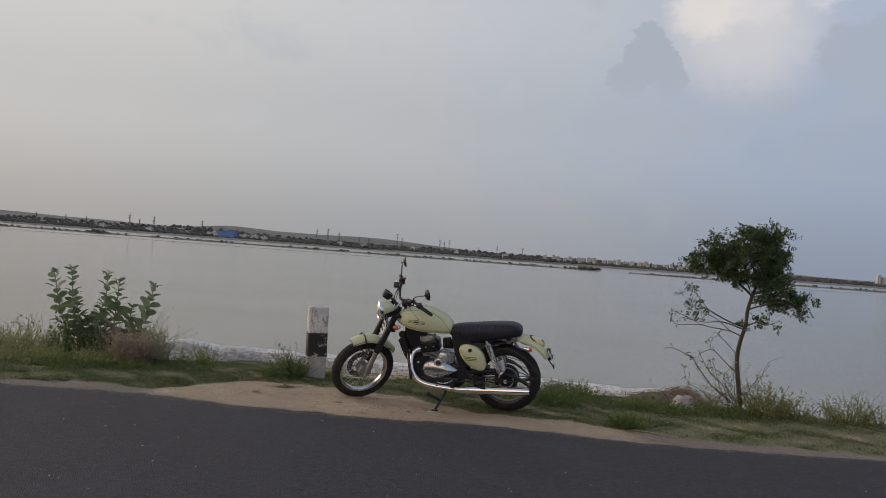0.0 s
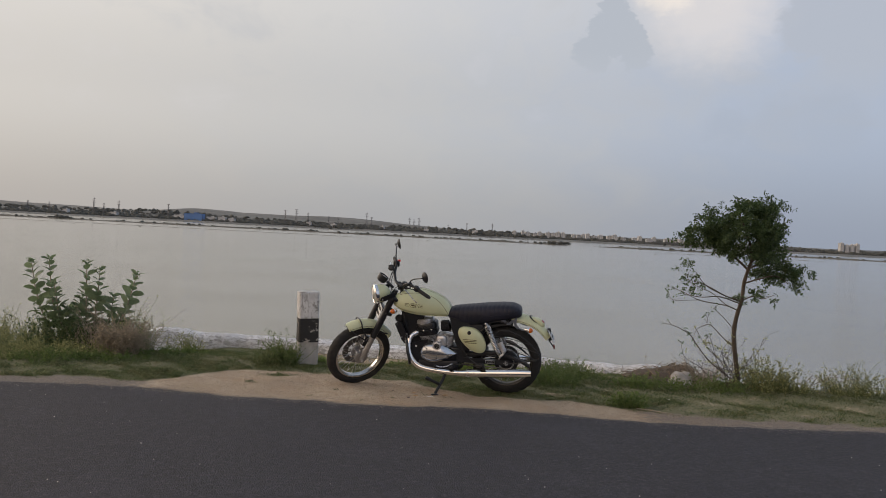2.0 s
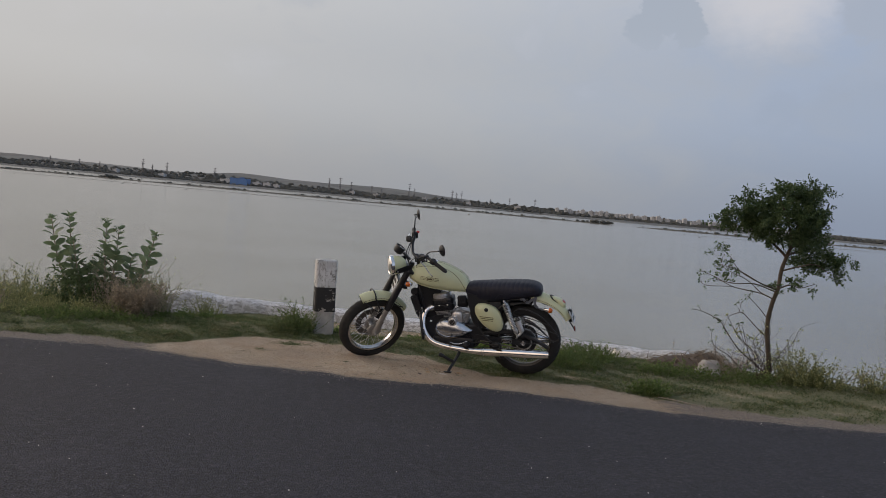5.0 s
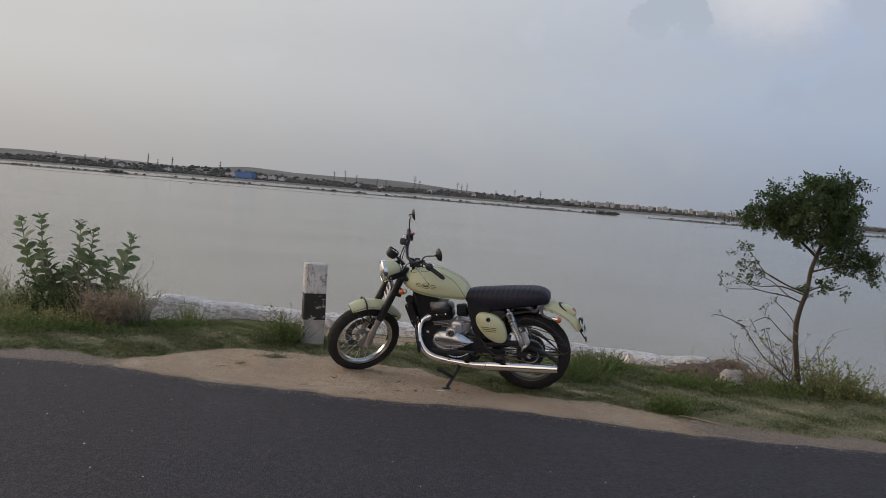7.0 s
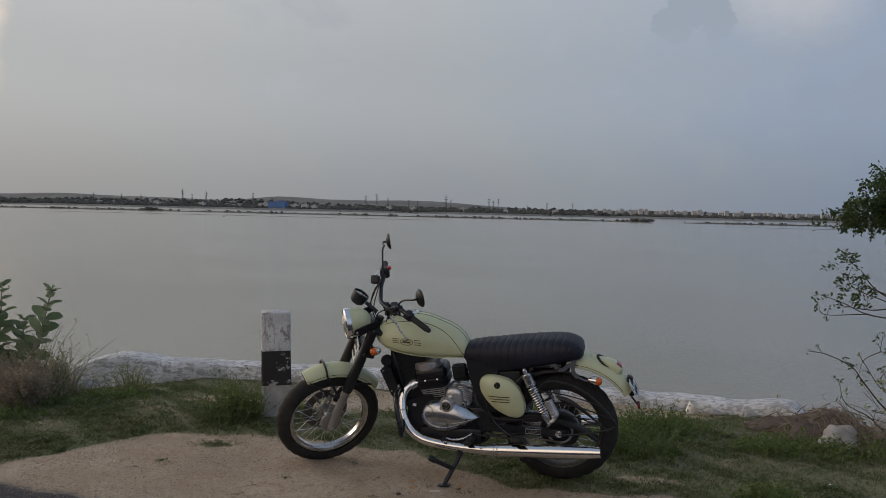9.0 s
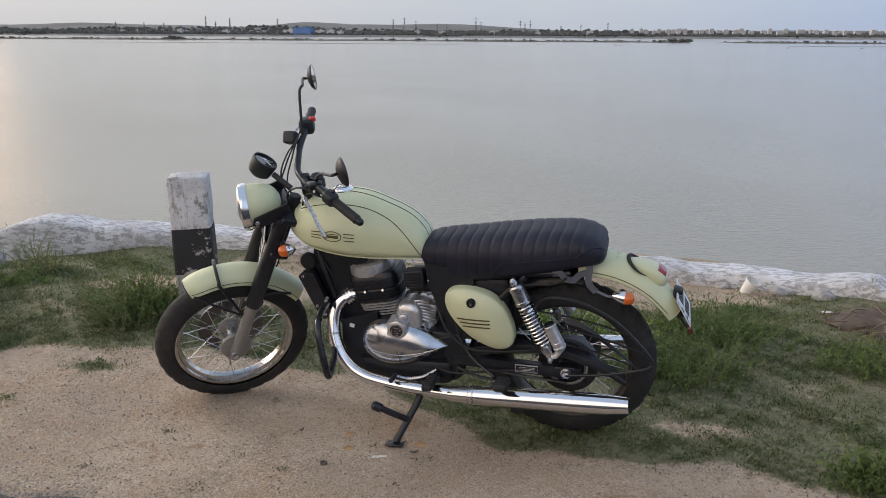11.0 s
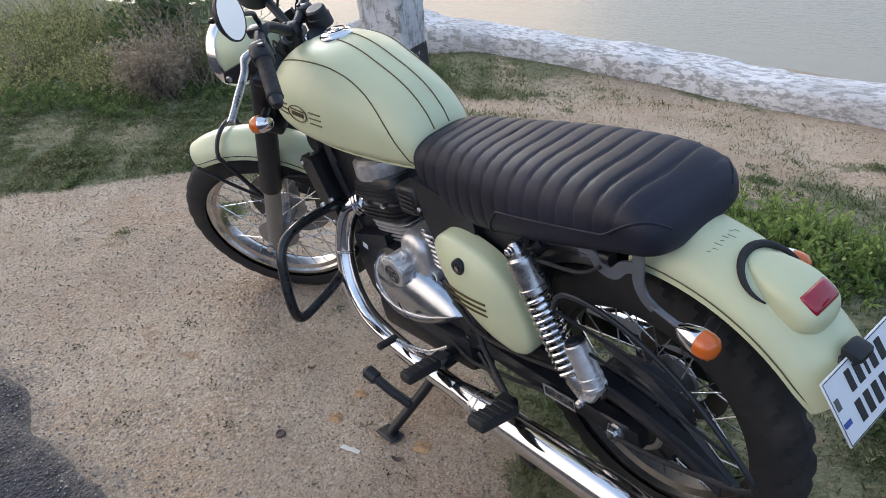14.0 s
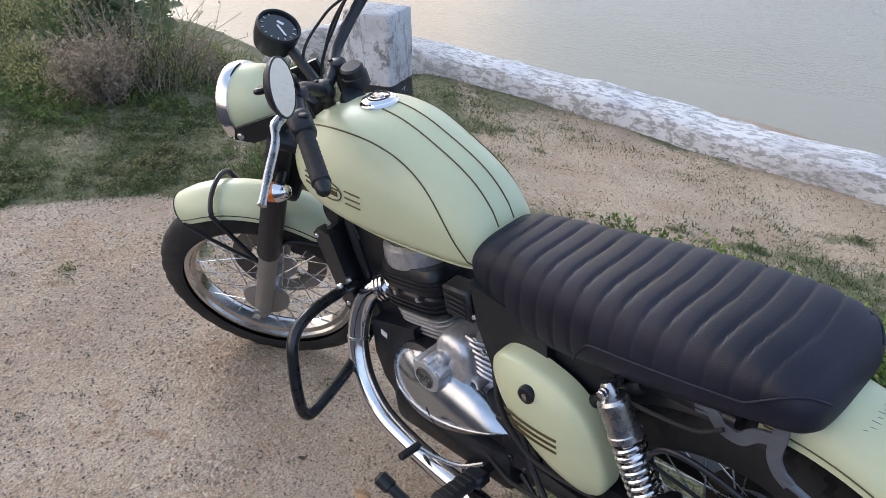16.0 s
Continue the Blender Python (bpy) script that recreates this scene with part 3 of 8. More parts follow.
def cover(x, y):
    """How much grass grows there, 0 to 1."""
    x, y = np.asarray(x, float), np.asarray(y, float)
    w = 0.12 * wavy(x, y, 2.2) + 0.07 * wavy(x, y, 7.0, 1.0)
    top = np.interp(x, [-4.5, -3.8, -3.1, -2.65, -2.4, -2.25, -2.05, -1.1, -0.2, 0.2, 0.45, 0.8, 1.1, 1.35, 1.8, 2.7, 4.1, 6.0], [7.10, 7.12, 7.28, 7.25, 7.55, 7.75, 8.07, 8.12, 7.95, 7.68, 7.40, 7.36, 7.34, 7.30, 7.08, 6.92, 6.98, 7.0])
    g = smoothstep(-0.08, 0.12, y - top + 0.8 * w)
    bare = np.exp(-((x + 0.72) / 0.98) ** 4 - ((y - 9.78) / 0.68) ** 4)
    bare = np.maximum(bare, np.exp(-((x - 0.95) / 1.1) ** 4 - ((y - 10.2) / 0.6) ** 4))
    bare = np.maximum(bare, 0.75 * np.exp(-((x + 1.9) / 0.55) ** 4 - ((y - 9.6) / 0.4) ** 4))
    bare = np.maximum(bare, 0.95 * np.exp(-((x - 1.32) / 0.2) ** 2 - ((y - 7.65) / 0.055) ** 2))
    bare = np.clip(bare + 1.4 * w * bare, 0, 1)
    tuft = np.exp(-((x + 1.5) / 0.14) ** 2 - ((y - 7.9) / 0.07) ** 2)
    small = 0.5 * smoothstep(0.72, 0.95, wavy(x, y, 3.6, 4.0)) * smoothstep(7.0, 7.3, y)
    foot = 0.75 * np.exp(-((y - 10.83) / 0.12) ** 2) * smoothstep(-1.7, -1.0, x) * smoothstep(1.0, 0.4, x) * (0.75 + 0.5 * wavy(x, y, 4.0, 2.0))
    small = np.maximum(small, foot)
    for px, py, rx, ry, much in ((-0.24, 9.46, 0.16, 0.06, 0.9), (0.05, 9.53, 0.18, 0.07, 0.95), (0.36, 9.62, 0.26, 0.11, 1.0), (0.30, 10.08, 0.18, 0.12, 0.8), (0.70, 9.80, 0.32, 0.22, 1.0), (0.95, 10.2, 0.4, 0.2, 0.8), (-1.39, 9.58, 0.18, 0.07, 0.7), (-1.37, 10.04, 0.14, 0.06, 0.6), (-0.6, 10.36, 0.16, 0.06, 0.6), (-2.2, 10.0, 0.35, 0.12, 0.8), (0.15, 9.2, 0.35, 0.10, 0.6)):
        small = np.maximum(small, much * np.exp(-((x - px) / rx) ** 2 - ((y - py) / ry) ** 2) * (0.8 + 0.5 * wavy(x, y, 8.0, 6.0)))
    g = g * (1 - 0.5 * smoothstep(9.9, 10.5, y) * smoothstep(-2.4, -1.4, x))
    return np.clip(np.maximum(np.maximum(g * (1 - 0.9 * bare) * (0.78 + 0.3 * wavy(x, y, 3.0, 3.0)), tuft), small), 0, 1)


def lines(fine, coarse):
    return np.array(sorted(set([round(float(v), 4) for v in fine] + [float(v) for v in coarse])))


def grid_mesh(name, xs, ys, zf, mat):
    X, Y = np.meshgrid(xs, ys)
    Z = zf(X, Y)
    nx, ny = len(xs), len(ys)
    verts = np.stack([X.ravel(), Y.ravel(), Z.ravel()], 1)
    i = (np.arange(ny - 1)[:, None] * nx + np.arange(nx - 1)[None, :]).ravel()
    faces = np.stack([i, i + 1, i + nx + 1, i + nx], 1)
    me = bpy.data.meshes.new(name)
    me.from_pydata(verts.tolist(), [], faces.tolist())
    me.polygons.foreach_set("use_smooth", np.ones(len(faces), bool))
    me.materials.append(MAT[mat])
    return new(name, me), X.ravel(), Y.ravel()


far_x = [-2600, -2200, *range(-1800, 1801, 60), 2200, 2600]
ground, gx, gy = grid_mesh("ground", lines(np.arange(-7, 7.001, 0.05), [*far_x, -400, -200, -120, -60, -30, -20, -14, -10, -8, 8, 10, 14, 20, 30, 90, 200]),
                           lines(np.arange(5.6, 12.601, 0.05), [-2500, -800, -200, -60, -20, -8, -4, 0, 3, 5, 13, 13.5, 14, 15, 16, 17, 18, 20, 30, 80, 300, 900, 1500, *range(1600, 1721, 12), 1760, 1800, 1900, 2000, 2100, 2200, 2300, 2400, 2500, 2600, 3200]), height, "ground")
tagged(ground, "sandy roadside ground with patchy grass sloping to a lake", "ground", kind="structure")
att = ground.data.attributes.new("cover", "FLOAT", "POINT")
att.data.foreach_set("value", np.where(gy > 100, 1.0, cover(gx, gy)).astype(np.float32))

att = ground.data.attributes.new("gravelly", "FLOAT", "POINT")
att.data.foreach_set("value", np.maximum(np.maximum(smoothstep(-2.2, -2.9, gx), 0.8 * smoothstep(1.5, 2.2, gx)) * smoothstep(7.6, 7.2, gy) * smoothstep(4.0, 5.6, gy), 0.5 * smoothstep(0.16, 0.02, gy - road_edge(gx))).astype(np.float32))

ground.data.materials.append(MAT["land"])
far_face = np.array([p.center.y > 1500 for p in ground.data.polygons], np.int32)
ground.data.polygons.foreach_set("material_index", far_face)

# the road: a sheet of asphalt with a ragged edge, 2 cm thick over the shoulder
rx = lines(np.arange(-9, 9.001, 0.03), [-300, -150, -80, -40, -20, -12, 12, 20, 40, 80, 150, 300])
rows_y = [-2.0, 1.0, 3.0, 5.0, 6.0]
EDGE_ROWS = ((0.34, 0.012, 0.0), (0.14, 0.012, 0.32), (0.05, 0.011, 0.62), (0.012, 0.004, 1.0), (0.0, -0.03, 1.0))
edge = road_edge(rx)
verts, faces = [], []
dusts = []
for j in range(len(rows_y) + len(EDGE_ROWS)):
    for k, x in enumerate(rx):
        if j < len(rows_y):
            verts.append((x, rows_y[j], 0.012))
            dusts.append(0.0)
        else:
            back, up, dusty = EDGE_ROWS[j - len(rows_y)]
            verts.append((x, edge[k] - back, up))
            dusts.append(dusty)
n = len(rx)
for j in range(len(rows_y) + len(EDGE_ROWS) - 1):
    for k in range(n - 1):
        faces.append((j * n + k, j * n + k + 1, (j + 1) * n + k + 1, (j + 1) * n + k))
road = raw("road", verts, faces, "asphalt", True)
road.data.attributes.new("dust", "FLOAT", "POINT").data.foreach_set("value", dusts)
tagged(road, "dark grey worn asphalt road with a ragged edge", "road", kind="structure")

# the lake
water = raw("water", [(-3000, 10.0, WATER), (3000, 10.0, WATER), (3000, 1720, WATER), (-3000, 1720, WATER)], [(0, 1, 2, 3)], "water")
tagged(water, "still murky lake reflecting a pale sky", "lake", kind="structure")


# ---- low walls and stones ----
def wall_line(x):
    return float(np.interp(x, [-4.2, -3.4, -2.6, -1.2, -0.1, 1.0, 1.9, 2.7, 3.0], [10.74, 10.82, 10.88, 10.86, 10.73, 10.60, 10.45, 10.16, 10.0]))


def low_wall():
    """A knee-low whitewashed kerb wall, worn and uneven, along the bank."""
    bm = bmesh.new()
    xs = np.arange(-4.12, 2.96, 0.06)
    rings = []
    for x in xs:
        y = wall_line(x)
        slope = (wall_line(x + 0.05) - wall_line(x - 0.05)) / 0.1
        nrm = Vector((-slope, 1, 0)).normalized()
        base = float(height(x, y)) - 0.12
        j = [noise.noise(Vector((x * 1.6, k * 3.1, 0))) * 0.028 + noise.noise(Vector((x * 6.0, k * 5.7, 2))) * 0.020 for k in range(8)]
        left = 0.035 * float(smoothstep(1.2, 0.0, x)) + 0.17 * float(smoothstep(-2.6, -3.7, x)) + 0.02 * noise.noise(Vector((x * 2.3, 7.0, 0)))
        end = 1.0 - 0.12 * float(smoothstep(-3.85, -4.12, x)) - 0.5 * float(smoothstep(2.75, 2.96, x))
        t = base + (0.225 + left) * end
        prof = [(-0.02, base), (-0.015 + j[1] * 0.6, t - 0.07 + j[2] * 0.5), (0.0 + j[1] * 0.7, t - 0.022 + j[2] * 0.5), (0.025 + j[2] * 0.6, t - 0.004 + j[3] * 0.4), (0.11 + j[3], t + 0.004 + j[4] * 0.4), (0.20 + j[4], t + 0.008 + j[5] * 0.4), (0.275 + j[6] * 0.6, t + 0.004 + j[6] * 0.4), (0.30 + j[7] * 0.6, t - 0.02), (0.32, base - 0.3)]
        rings.append([Vector((x, y, 0)) + nrm * o + Vector((0, 0, z)) for o, z in prof])
    loft(bm, rings, cap=True)
    ob = part("low_wall", bm, "lime", None, angle=50)
    return tagged(ob, "low kerb wall with peeling whitewash along the bank", "wall", kind="structure")


low_wall()


def guard_stone(m):
    """A square roadside pillar, white above, black band, bare base."""
    root = thing("guard_stone", m, "concrete roadside guard stone painted white and black, chipped edges", "guard stone")

    def block(name, mat, z0, z1, half, label, dome=False):
        bm = bmesh.new()
        rings = []
        steps = max(3, int((z1 - z0) / 0.03))
        for i in range(steps + 1):
            z = z0 + (z1 - z0) * i / steps
            ring = []
            for k in range(64):
                a = 2 * pi * k / 64 + pi / 64
                c, s = cos(a), sin(a)
                r = half / (abs(c) ** 18 + abs(s) ** 18) ** (1 / 18)
                r += 0.004 * noise.noise(Vector((c * 3, s * 3, z * 9))) - 0.007 * max(0, noise.noise(Vector((c * 7, s * 7, z * 22 + 5)))) * (abs(c * s) * 2) ** 3
                ring.append((r * c, r * s, z))
            rings.append(ring)
        if dome:
            for f, dz in ((0.985, 0.004), (0.95, 0.008), (0.5, 0.013), (0.1, 0.014)):
                rings.append([(x * f, y * f, z1 + dz + 0.004 * noise.noise(Vector((x * 20, y * 20, f)))) for x, y, _ in rings[steps]])
        loft(bm, rings)
        part(name, bm, mat, root, label, 55)

    block("base", "rock", -0.25, 0.172, 0.107, "bare grey concrete base")
    block("black_band", "band", 0.17, 0.432, 0.110, "black painted band")
    block("white_top", "stonepaint", 0.43, 0.712, 0.1095, "white painted top, flaking", True)
    return root


guard_stone(pose(-1.375, 8.832, 0.065, 0, -1.5, 18))


# ---- the motorcycle: x forward, y to its left, z up, from the rear tyre's foot ----
BIKE = thing("motorcycle", pose(0.762, 7.568, 0.035, 0, 0, 173.3) @ pose(0, 0, 0, 0, 2.15, 0) @ pose(0, 0, 0, -8.7, 0, 0),
             "cream retro motorcycle with ribbed black seat on its side stand", "motorcycle")
RAKE, STEER = radians(27), radians(38)
PIVOT = Vector((1.02, 0, 0.93))


def steered(angle):
    return Matrix.Translation(PIVOT + Vector((0.012, 0, 0.010))) @ Matrix.Rotation(angle, 4, Vector((-sin(RAKE), 0, cos(RAKE)))) @ Matrix.Translation(-PIVOT)


S, SB = steered(STEER), steered(radians(30))
I4 = Matrix.Identity(4)
FRONT, REAR = Vector((1.425, 0, 0.334)), Vector((0, 0, 0.312))


AHEAD = 0.0


def piece(name, mat, build, parent=BIKE, label="", m=None, angle=38.0):
    bm = bmesh.new()
    build(bm)
    if m is not None:
        bmesh.ops.transform(bm, matrix=m, verts=bm.verts)
    if AHEAD:
        bmesh.ops.translate(bm, vec=(AHEAD, 0, 0), verts=bm.verts)
    return part(name, bm, mat, parent, label, angle)


def fork_line(s, y):
    return Vector((FRONT.x - sin(RAKE) * s, y, FRONT.z + cos(RAKE) * s))


# -- wheels --
def tyre_mesh(bm, m, R, W, lugs, depth):
    """A tyre with slanted grooves cut into its tread."""
    seg = lugs * 6
    prof = []
    for j in range(17):
        a = radians(-118 + 236 * j / 16)
        h = W * 0.62
        prof.append((R - h + h * cos(a) * (1.0 if cos(a) > 0 else 0.55), W * 0.5 * (abs(sin(a)) ** 0.8) * (1 if a > 0 else -1)))
    rings = []
    for k in range(seg):
        t = 2 * pi * k / seg
        ring = []
        for j, (r, h) in enumerate(prof):
            d = abs(j - 8)
            phase = (k + (d if j > 8 else d + 3)) % 6
            if d <= 6 and phase < 2 and d > 0:
                r -= depth
            if d == 0 and k % 12 < 2:
                r -= depth * 0.5
            ring.append(m @ Vector((r * cos(t), r * sin(t), h)))
        rings.append(ring)
    rings.append(rings[0])
    vs = [[bm.verts.new(q) for q in ring] for ring in rings[:-1]]
    vs.append(vs[0])
    for a, b in zip(vs, vs[1:]):
        for j in range(16):
            bm.faces.new((a[j], a[j + 1], b[j + 1], b[j]))


def wheel(name, C, R, W, rr, m0, lugs, depth, label):
    """Rim with its tyre, hub and laced spokes."""
    m = m0 @ Matrix.Translation(C) @ Matrix.Rotation(radians(-90), 4, "X")
    w2 = W * 0.36
    rim = piece(name, "rim" if W < 0.1 else "dusty_shaded_rim", lambda bm: lathe(bm, [(rr + 0.012, -w2), (rr + 0.012, -w2 + 0.005), (rr - 0.004, -w2 + 0.007), (rr - 0.006, -w2 * 0.55), (rr - 0.017, -w2 * 0.35), (rr - 0.017, w2 * 0.35), (rr - 0.006, w2 * 0.55), (rr - 0.004, w2 - 0.007), (rr + 0.012, w2 - 0.005), (rr + 0.012, w2), (rr + 0.002, w2 + 0.002), (rr - 0.010, w2 - 0.003), (rr - 0.012, w2 * 0.6), (rr - 0.023, w2 * 0.4), (rr - 0.023, -w2 * 0.4), (rr - 0.012, -w2 * 0.6), (rr - 0.010, -w2 + 0.003), (rr + 0.002, -w2 - 0.002)], m, 72, True), label=label)
    piece("tyre", "tyre", lambda bm: tyre_mesh(bm, m, R, W, lugs, depth), rim, "dusty black rubber tyre", angle=22)
    piece("hub", "alloy", lambda bm: lathe(bm, [(0.012, -0.062), (0.055, -0.062), (0.058, -0.056), (0.055, -0.050), (0.03, -0.042), (0.026, 0), (0.03, 0.042), (0.055, 0.05), (0.058, 0.056), (0.055, 0.062), (0.012, 0.062)], m, 28, True), rim)
    a, b = Vector((0.054, 0, 0.05)), Vector((rr - 0.02, 0, 0.006))
    q = Matrix.Rotation(radians(38), 4, "Z") @ b
    bm = bmesh.new()
    tube(bm, [a, a.lerp(q, 0.5), q], 0.0017, 6)
    rod(bm, q, q + (q - a).normalized() * 0.012, 0.003, 6)
    first = part("spoke", bm, "steel", rim)
    first.matrix_basis = m
    for k in range(1, 36):
        turn = Matrix.Rotation(2 * pi * (k // 4) / 9 + radians((0, 8, 20, 28)[k % 4]), 4, "Z")
        flip = Matrix.Diagonal((1, -1 if k % 2 else 1, -1 if k % 4 > 1 else 1, 1))
        share("spoke", first.data, m @ turn @ flip, rim)
    return rim, m


front_wheel, FM = wheel("front_wheel", FRONT, 0.320, 0.096, 0.243, S, 30, 0.004, "spoked front wheel with bright steel rim")
rear_wheel, RM = wheel("rear_wheel", REAR, 0.330, 0.116, 0.248, I4, 28, 0.009, "spoked rear wheel with steel rim")
piece("brake_disc", "brake", lambda bm: [lathe(bm, [(0.085, -0.075), (0.14, -0.075), (0.14, -0.071), (0.085, -0.071)], FM, 48, True)] + [box(bm, (0.035, 0.012, 0.004), FM @ Matrix.Rotation(k * pi / 3, 4, "Z") @ Matrix.Translation((0.07, 0, -0.073))) for k in range(6)], front_wheel, "drilled brake disc")
piece("hub_plate", "fork", lambda bm: lathe(bm, [(0, 0.074), (0.03, 0.076), (0.062, 0.07), (0.066, 0.064), (0.066, 0.058)], FM, 32), front_wheel)
drum = piece("drum", "satin", lambda bm: lathe(bm, [(0, 0.088), (0.035, 0.09), (0.04, 0.084), (0.106, 0.078), (0.114, 0.070), (0.114, 0.03)], RM, 40), rear_wheel, "black ribbed hub drum")
for k in range(8):
    piece("drum_rib", "satin", lambda bm: box(bm, (0.062, 0.006, 0.006), RM @ Matrix.Rotation(k * pi / 4, 4, "Z") @ Matrix.Translation((0.072, 0, 0.081)), 0.001, 1), rear_wheel)
piece("sprocket_ring", "alloy", lambda bm: lathe(bm, [(0.064, 0.088), (0.072, 0.09), (0.078, 0.086), (0.072, 0.082)], RM, 36, True), rear_wheel)
piece("brake_disc", "brake", lambda bm: lathe(bm, [(0.07, -0.078), (0.115, -0.078), (0.115, -0.074), (0.07, -0.074)], RM, 40, True), rear_wheel)

# -- front end --
for y in (0.088, -0.088):
    fork = piece("fork_leg", "fork", lambda bm: [lathe(bm, [(0, -0.045), (0.017, -0.045), (0.022, -0.035), (0.025, -0.01), (0.025, 0.25), (0.023, 0.262), (0.021, 0.262)], S @ along(fork_line(0, y), fork_line(1, y)), 20), rod(bm, S @ (FRONT + Vector((0.012, y - 0.022 * np.sign(y), -0.005))), S @ (FRONT + Vector((0.012, y + 0.027 * np.sign(y), -0.005))), 0.014, 14, 0.003)], label="grey metal fork leg")
    piece("fork_cover", "satin", lambda bm: lathe(bm, [(0.021, 0.24), (0.0295, 0.24), (0.031, 0.25), (0.031, 0.47), (0.029, 0.485), (0.029, 0.66), (0.022, 0.665), (0, 0.665)], S @ along(fork_line(0, y), fork_line(1, y)), 20), fork, "black upper fork cover")
piece("axle_bolt", "steel", lambda bm: bolt(bm, S @ (FRONT + Vector((0.012, 0.125, -0.005))), S.to_3x3() @ Vector((0, 1, 0)), 0.011, 0.006), label="bright axle bolt")


def yokes(bm):
    for s, dx in ((0.50, 0.04), (0.655, 0.04)):
        c = fork_line(s, 0) - Vector((dx * 0.7, 0, 0))
        m = Matrix.Translation(c) @ Matrix.Rotation(-RAKE, 4, "Y")
        box(bm, (0.075, 0.25, 0.03), m, 0.012, 2)
    c0, c1 = fork_line(0.44, 0) - Vector((0.06, 0, 0)), fork_line(0.70, 0) - Vector((0.06, 0, 0))
    rod(bm, c0, c1, 0.024, 16, 0.004)


piece("fork_yoke", "satin", yokes, m=S)


def ring_shell(bm, C, sect, angles, thick=0.004):
    """A mudguard: a curved section swept round C; sect(t, f) gives (radius, y)."""
    rings = []
    for i, deg in enumerate(angles):
        f = i / (len(angles) - 1)
        a = radians(deg)
        outer, inner = [], []
        for j in range(15):
            r, y = sect(-1 + 2 * j / 14, f)
            outer.append(C + Vector((cos(a) * r, y, sin(a) * r)))
            inner.append(C + Vector((cos(a) * (r - thick), y * (1 - thick / 0.08), sin(a) * (r - thick))))
        rings.append(outer + inner[::-1])
    loft(bm, rings)


def front_section(t, f):
    end = 1 - 0.22 * (max(0, 1 - f / 0.12) ** 2) - 0.05 * max(0, (f - 0.9) / 0.1)
    a = t * radians(88)
    return 0.376 - 0.056 * (1 - cos(a)), 0.066 * end * sin(a)


ff = piece("front_mudguard", "cream", lambda bm: ring_shell(bm, FRONT, front_section, np.linspace(70, 152, 26)), m=S, label="cream front mudguard")
for side in (1, -1):
    pts = []
    for d in np.linspace(71, 151, 20):
        r, y = front_section(side * 0.86, (d - 70) / 82)
        pts.append(S @ (FRONT + Vector((cos(radians(d)) * (r + 0.0006), y, sin(radians(d)) * (r + 0.0006)))))
    piece("pinstripe", "black", lambda bm: tube(bm, pts, 0.0014, 5), ff, "black lining stripe")
lead = [S @ (FRONT + Vector((cos(radians(69.8)) * r, y, sin(radians(69.8)) * r))) for r, y in [front_section(t, 0) for t in np.linspace(-0.95, 0.95, 13)]]
piece("edge_bead", "black", lambda bm: tube(bm, lead, 0.002, 6), ff)


def hoop(bm):
    """Stays that clamp the front mudguard."""
    for d0, lift in ((91, 0.012),):
        pts = []
        for k in range(17):
            a = radians(-96 + 192 * k / 16)
            pts.append(FRONT + Vector((cos(radians(d0)) * 0.345, 0, sin(radians(d0)) * 0.345)) + Vector((cos(radians(d0)) * 0.044 * max(cos(a), -0.2), 0.078 * sin(a), sin(radians(d0)) * 0.044 * max(cos(a), -0.2))))
        pts = [fork_line(0.20, -0.085) + Vector((0.03, 0, 0))] + pts + [fork_line(0.20, 0.085) + Vector((0.03, 0, 0))]
        tube(bm, spline(pts, 3), 0.0065, 8)
    for y in (0.08, -0.08):
        tube(bm, spline([fork_line(0.20, y), FRONT + Vector((-0.17, y * 0.95, 0.24)), FRONT + Vector((-0.27, y * 0.8, 0.20))], 6), 0.006, 8)
        tube(bm, spline([fork_line(0.17, y), FRONT + Vector((0.02, y * 0.95, 0.24)), FRONT + Vector((0.10, y * 0.8, 0.315))], 6), 0.005, 8)


piece("mudguard_stay", "satin", hoop, m=S)
piece("brake_caliper", "satin", lambda bm: box(bm, (0.07, 0.05, 0.11), Matrix.Translation(FRONT + Vector((-0.11, -0.085, 0.07))) @ Matrix.Rotation(radians(-35), 4, "Y"), 0.012, 2), m=S)

# headlamp
HL = Matrix.Translation((1.232, 0, 0.943)) @ Matrix.Rotation(radians(90), 4, "Y")
lamp = piece("headlamp", "cream", lambda bm: lathe(bm, [(0, -0.125), (0.03, -0.122), (0.055, -0.108), (0.075, -0.082), (0.084, -0.045), (0.087, 0.0), (0.08, 0.002)], HL, 40), m=SB, label="round cream headlamp shell with chrome rim")
piece("chrome_rim", "chrome", lambda bm: lathe(bm, [(0.085, -0.004), (0.091, -0.002), (0.0935, 0.012), (0.091, 0.026), (0.084, 0.032), (0.078, 0.028), (0.078, 0.018)], HL, 44), lamp, "chrome headlamp rim", SB)
piece("lens", "lens", lambda bm: lathe(bm, [(0.080, 0.022), (0.068, 0.032), (0.046, 0.040), (0.024, 0.045), (0, 0.047)], HL, 40), lamp, "clear fluted headlamp glass", SB)


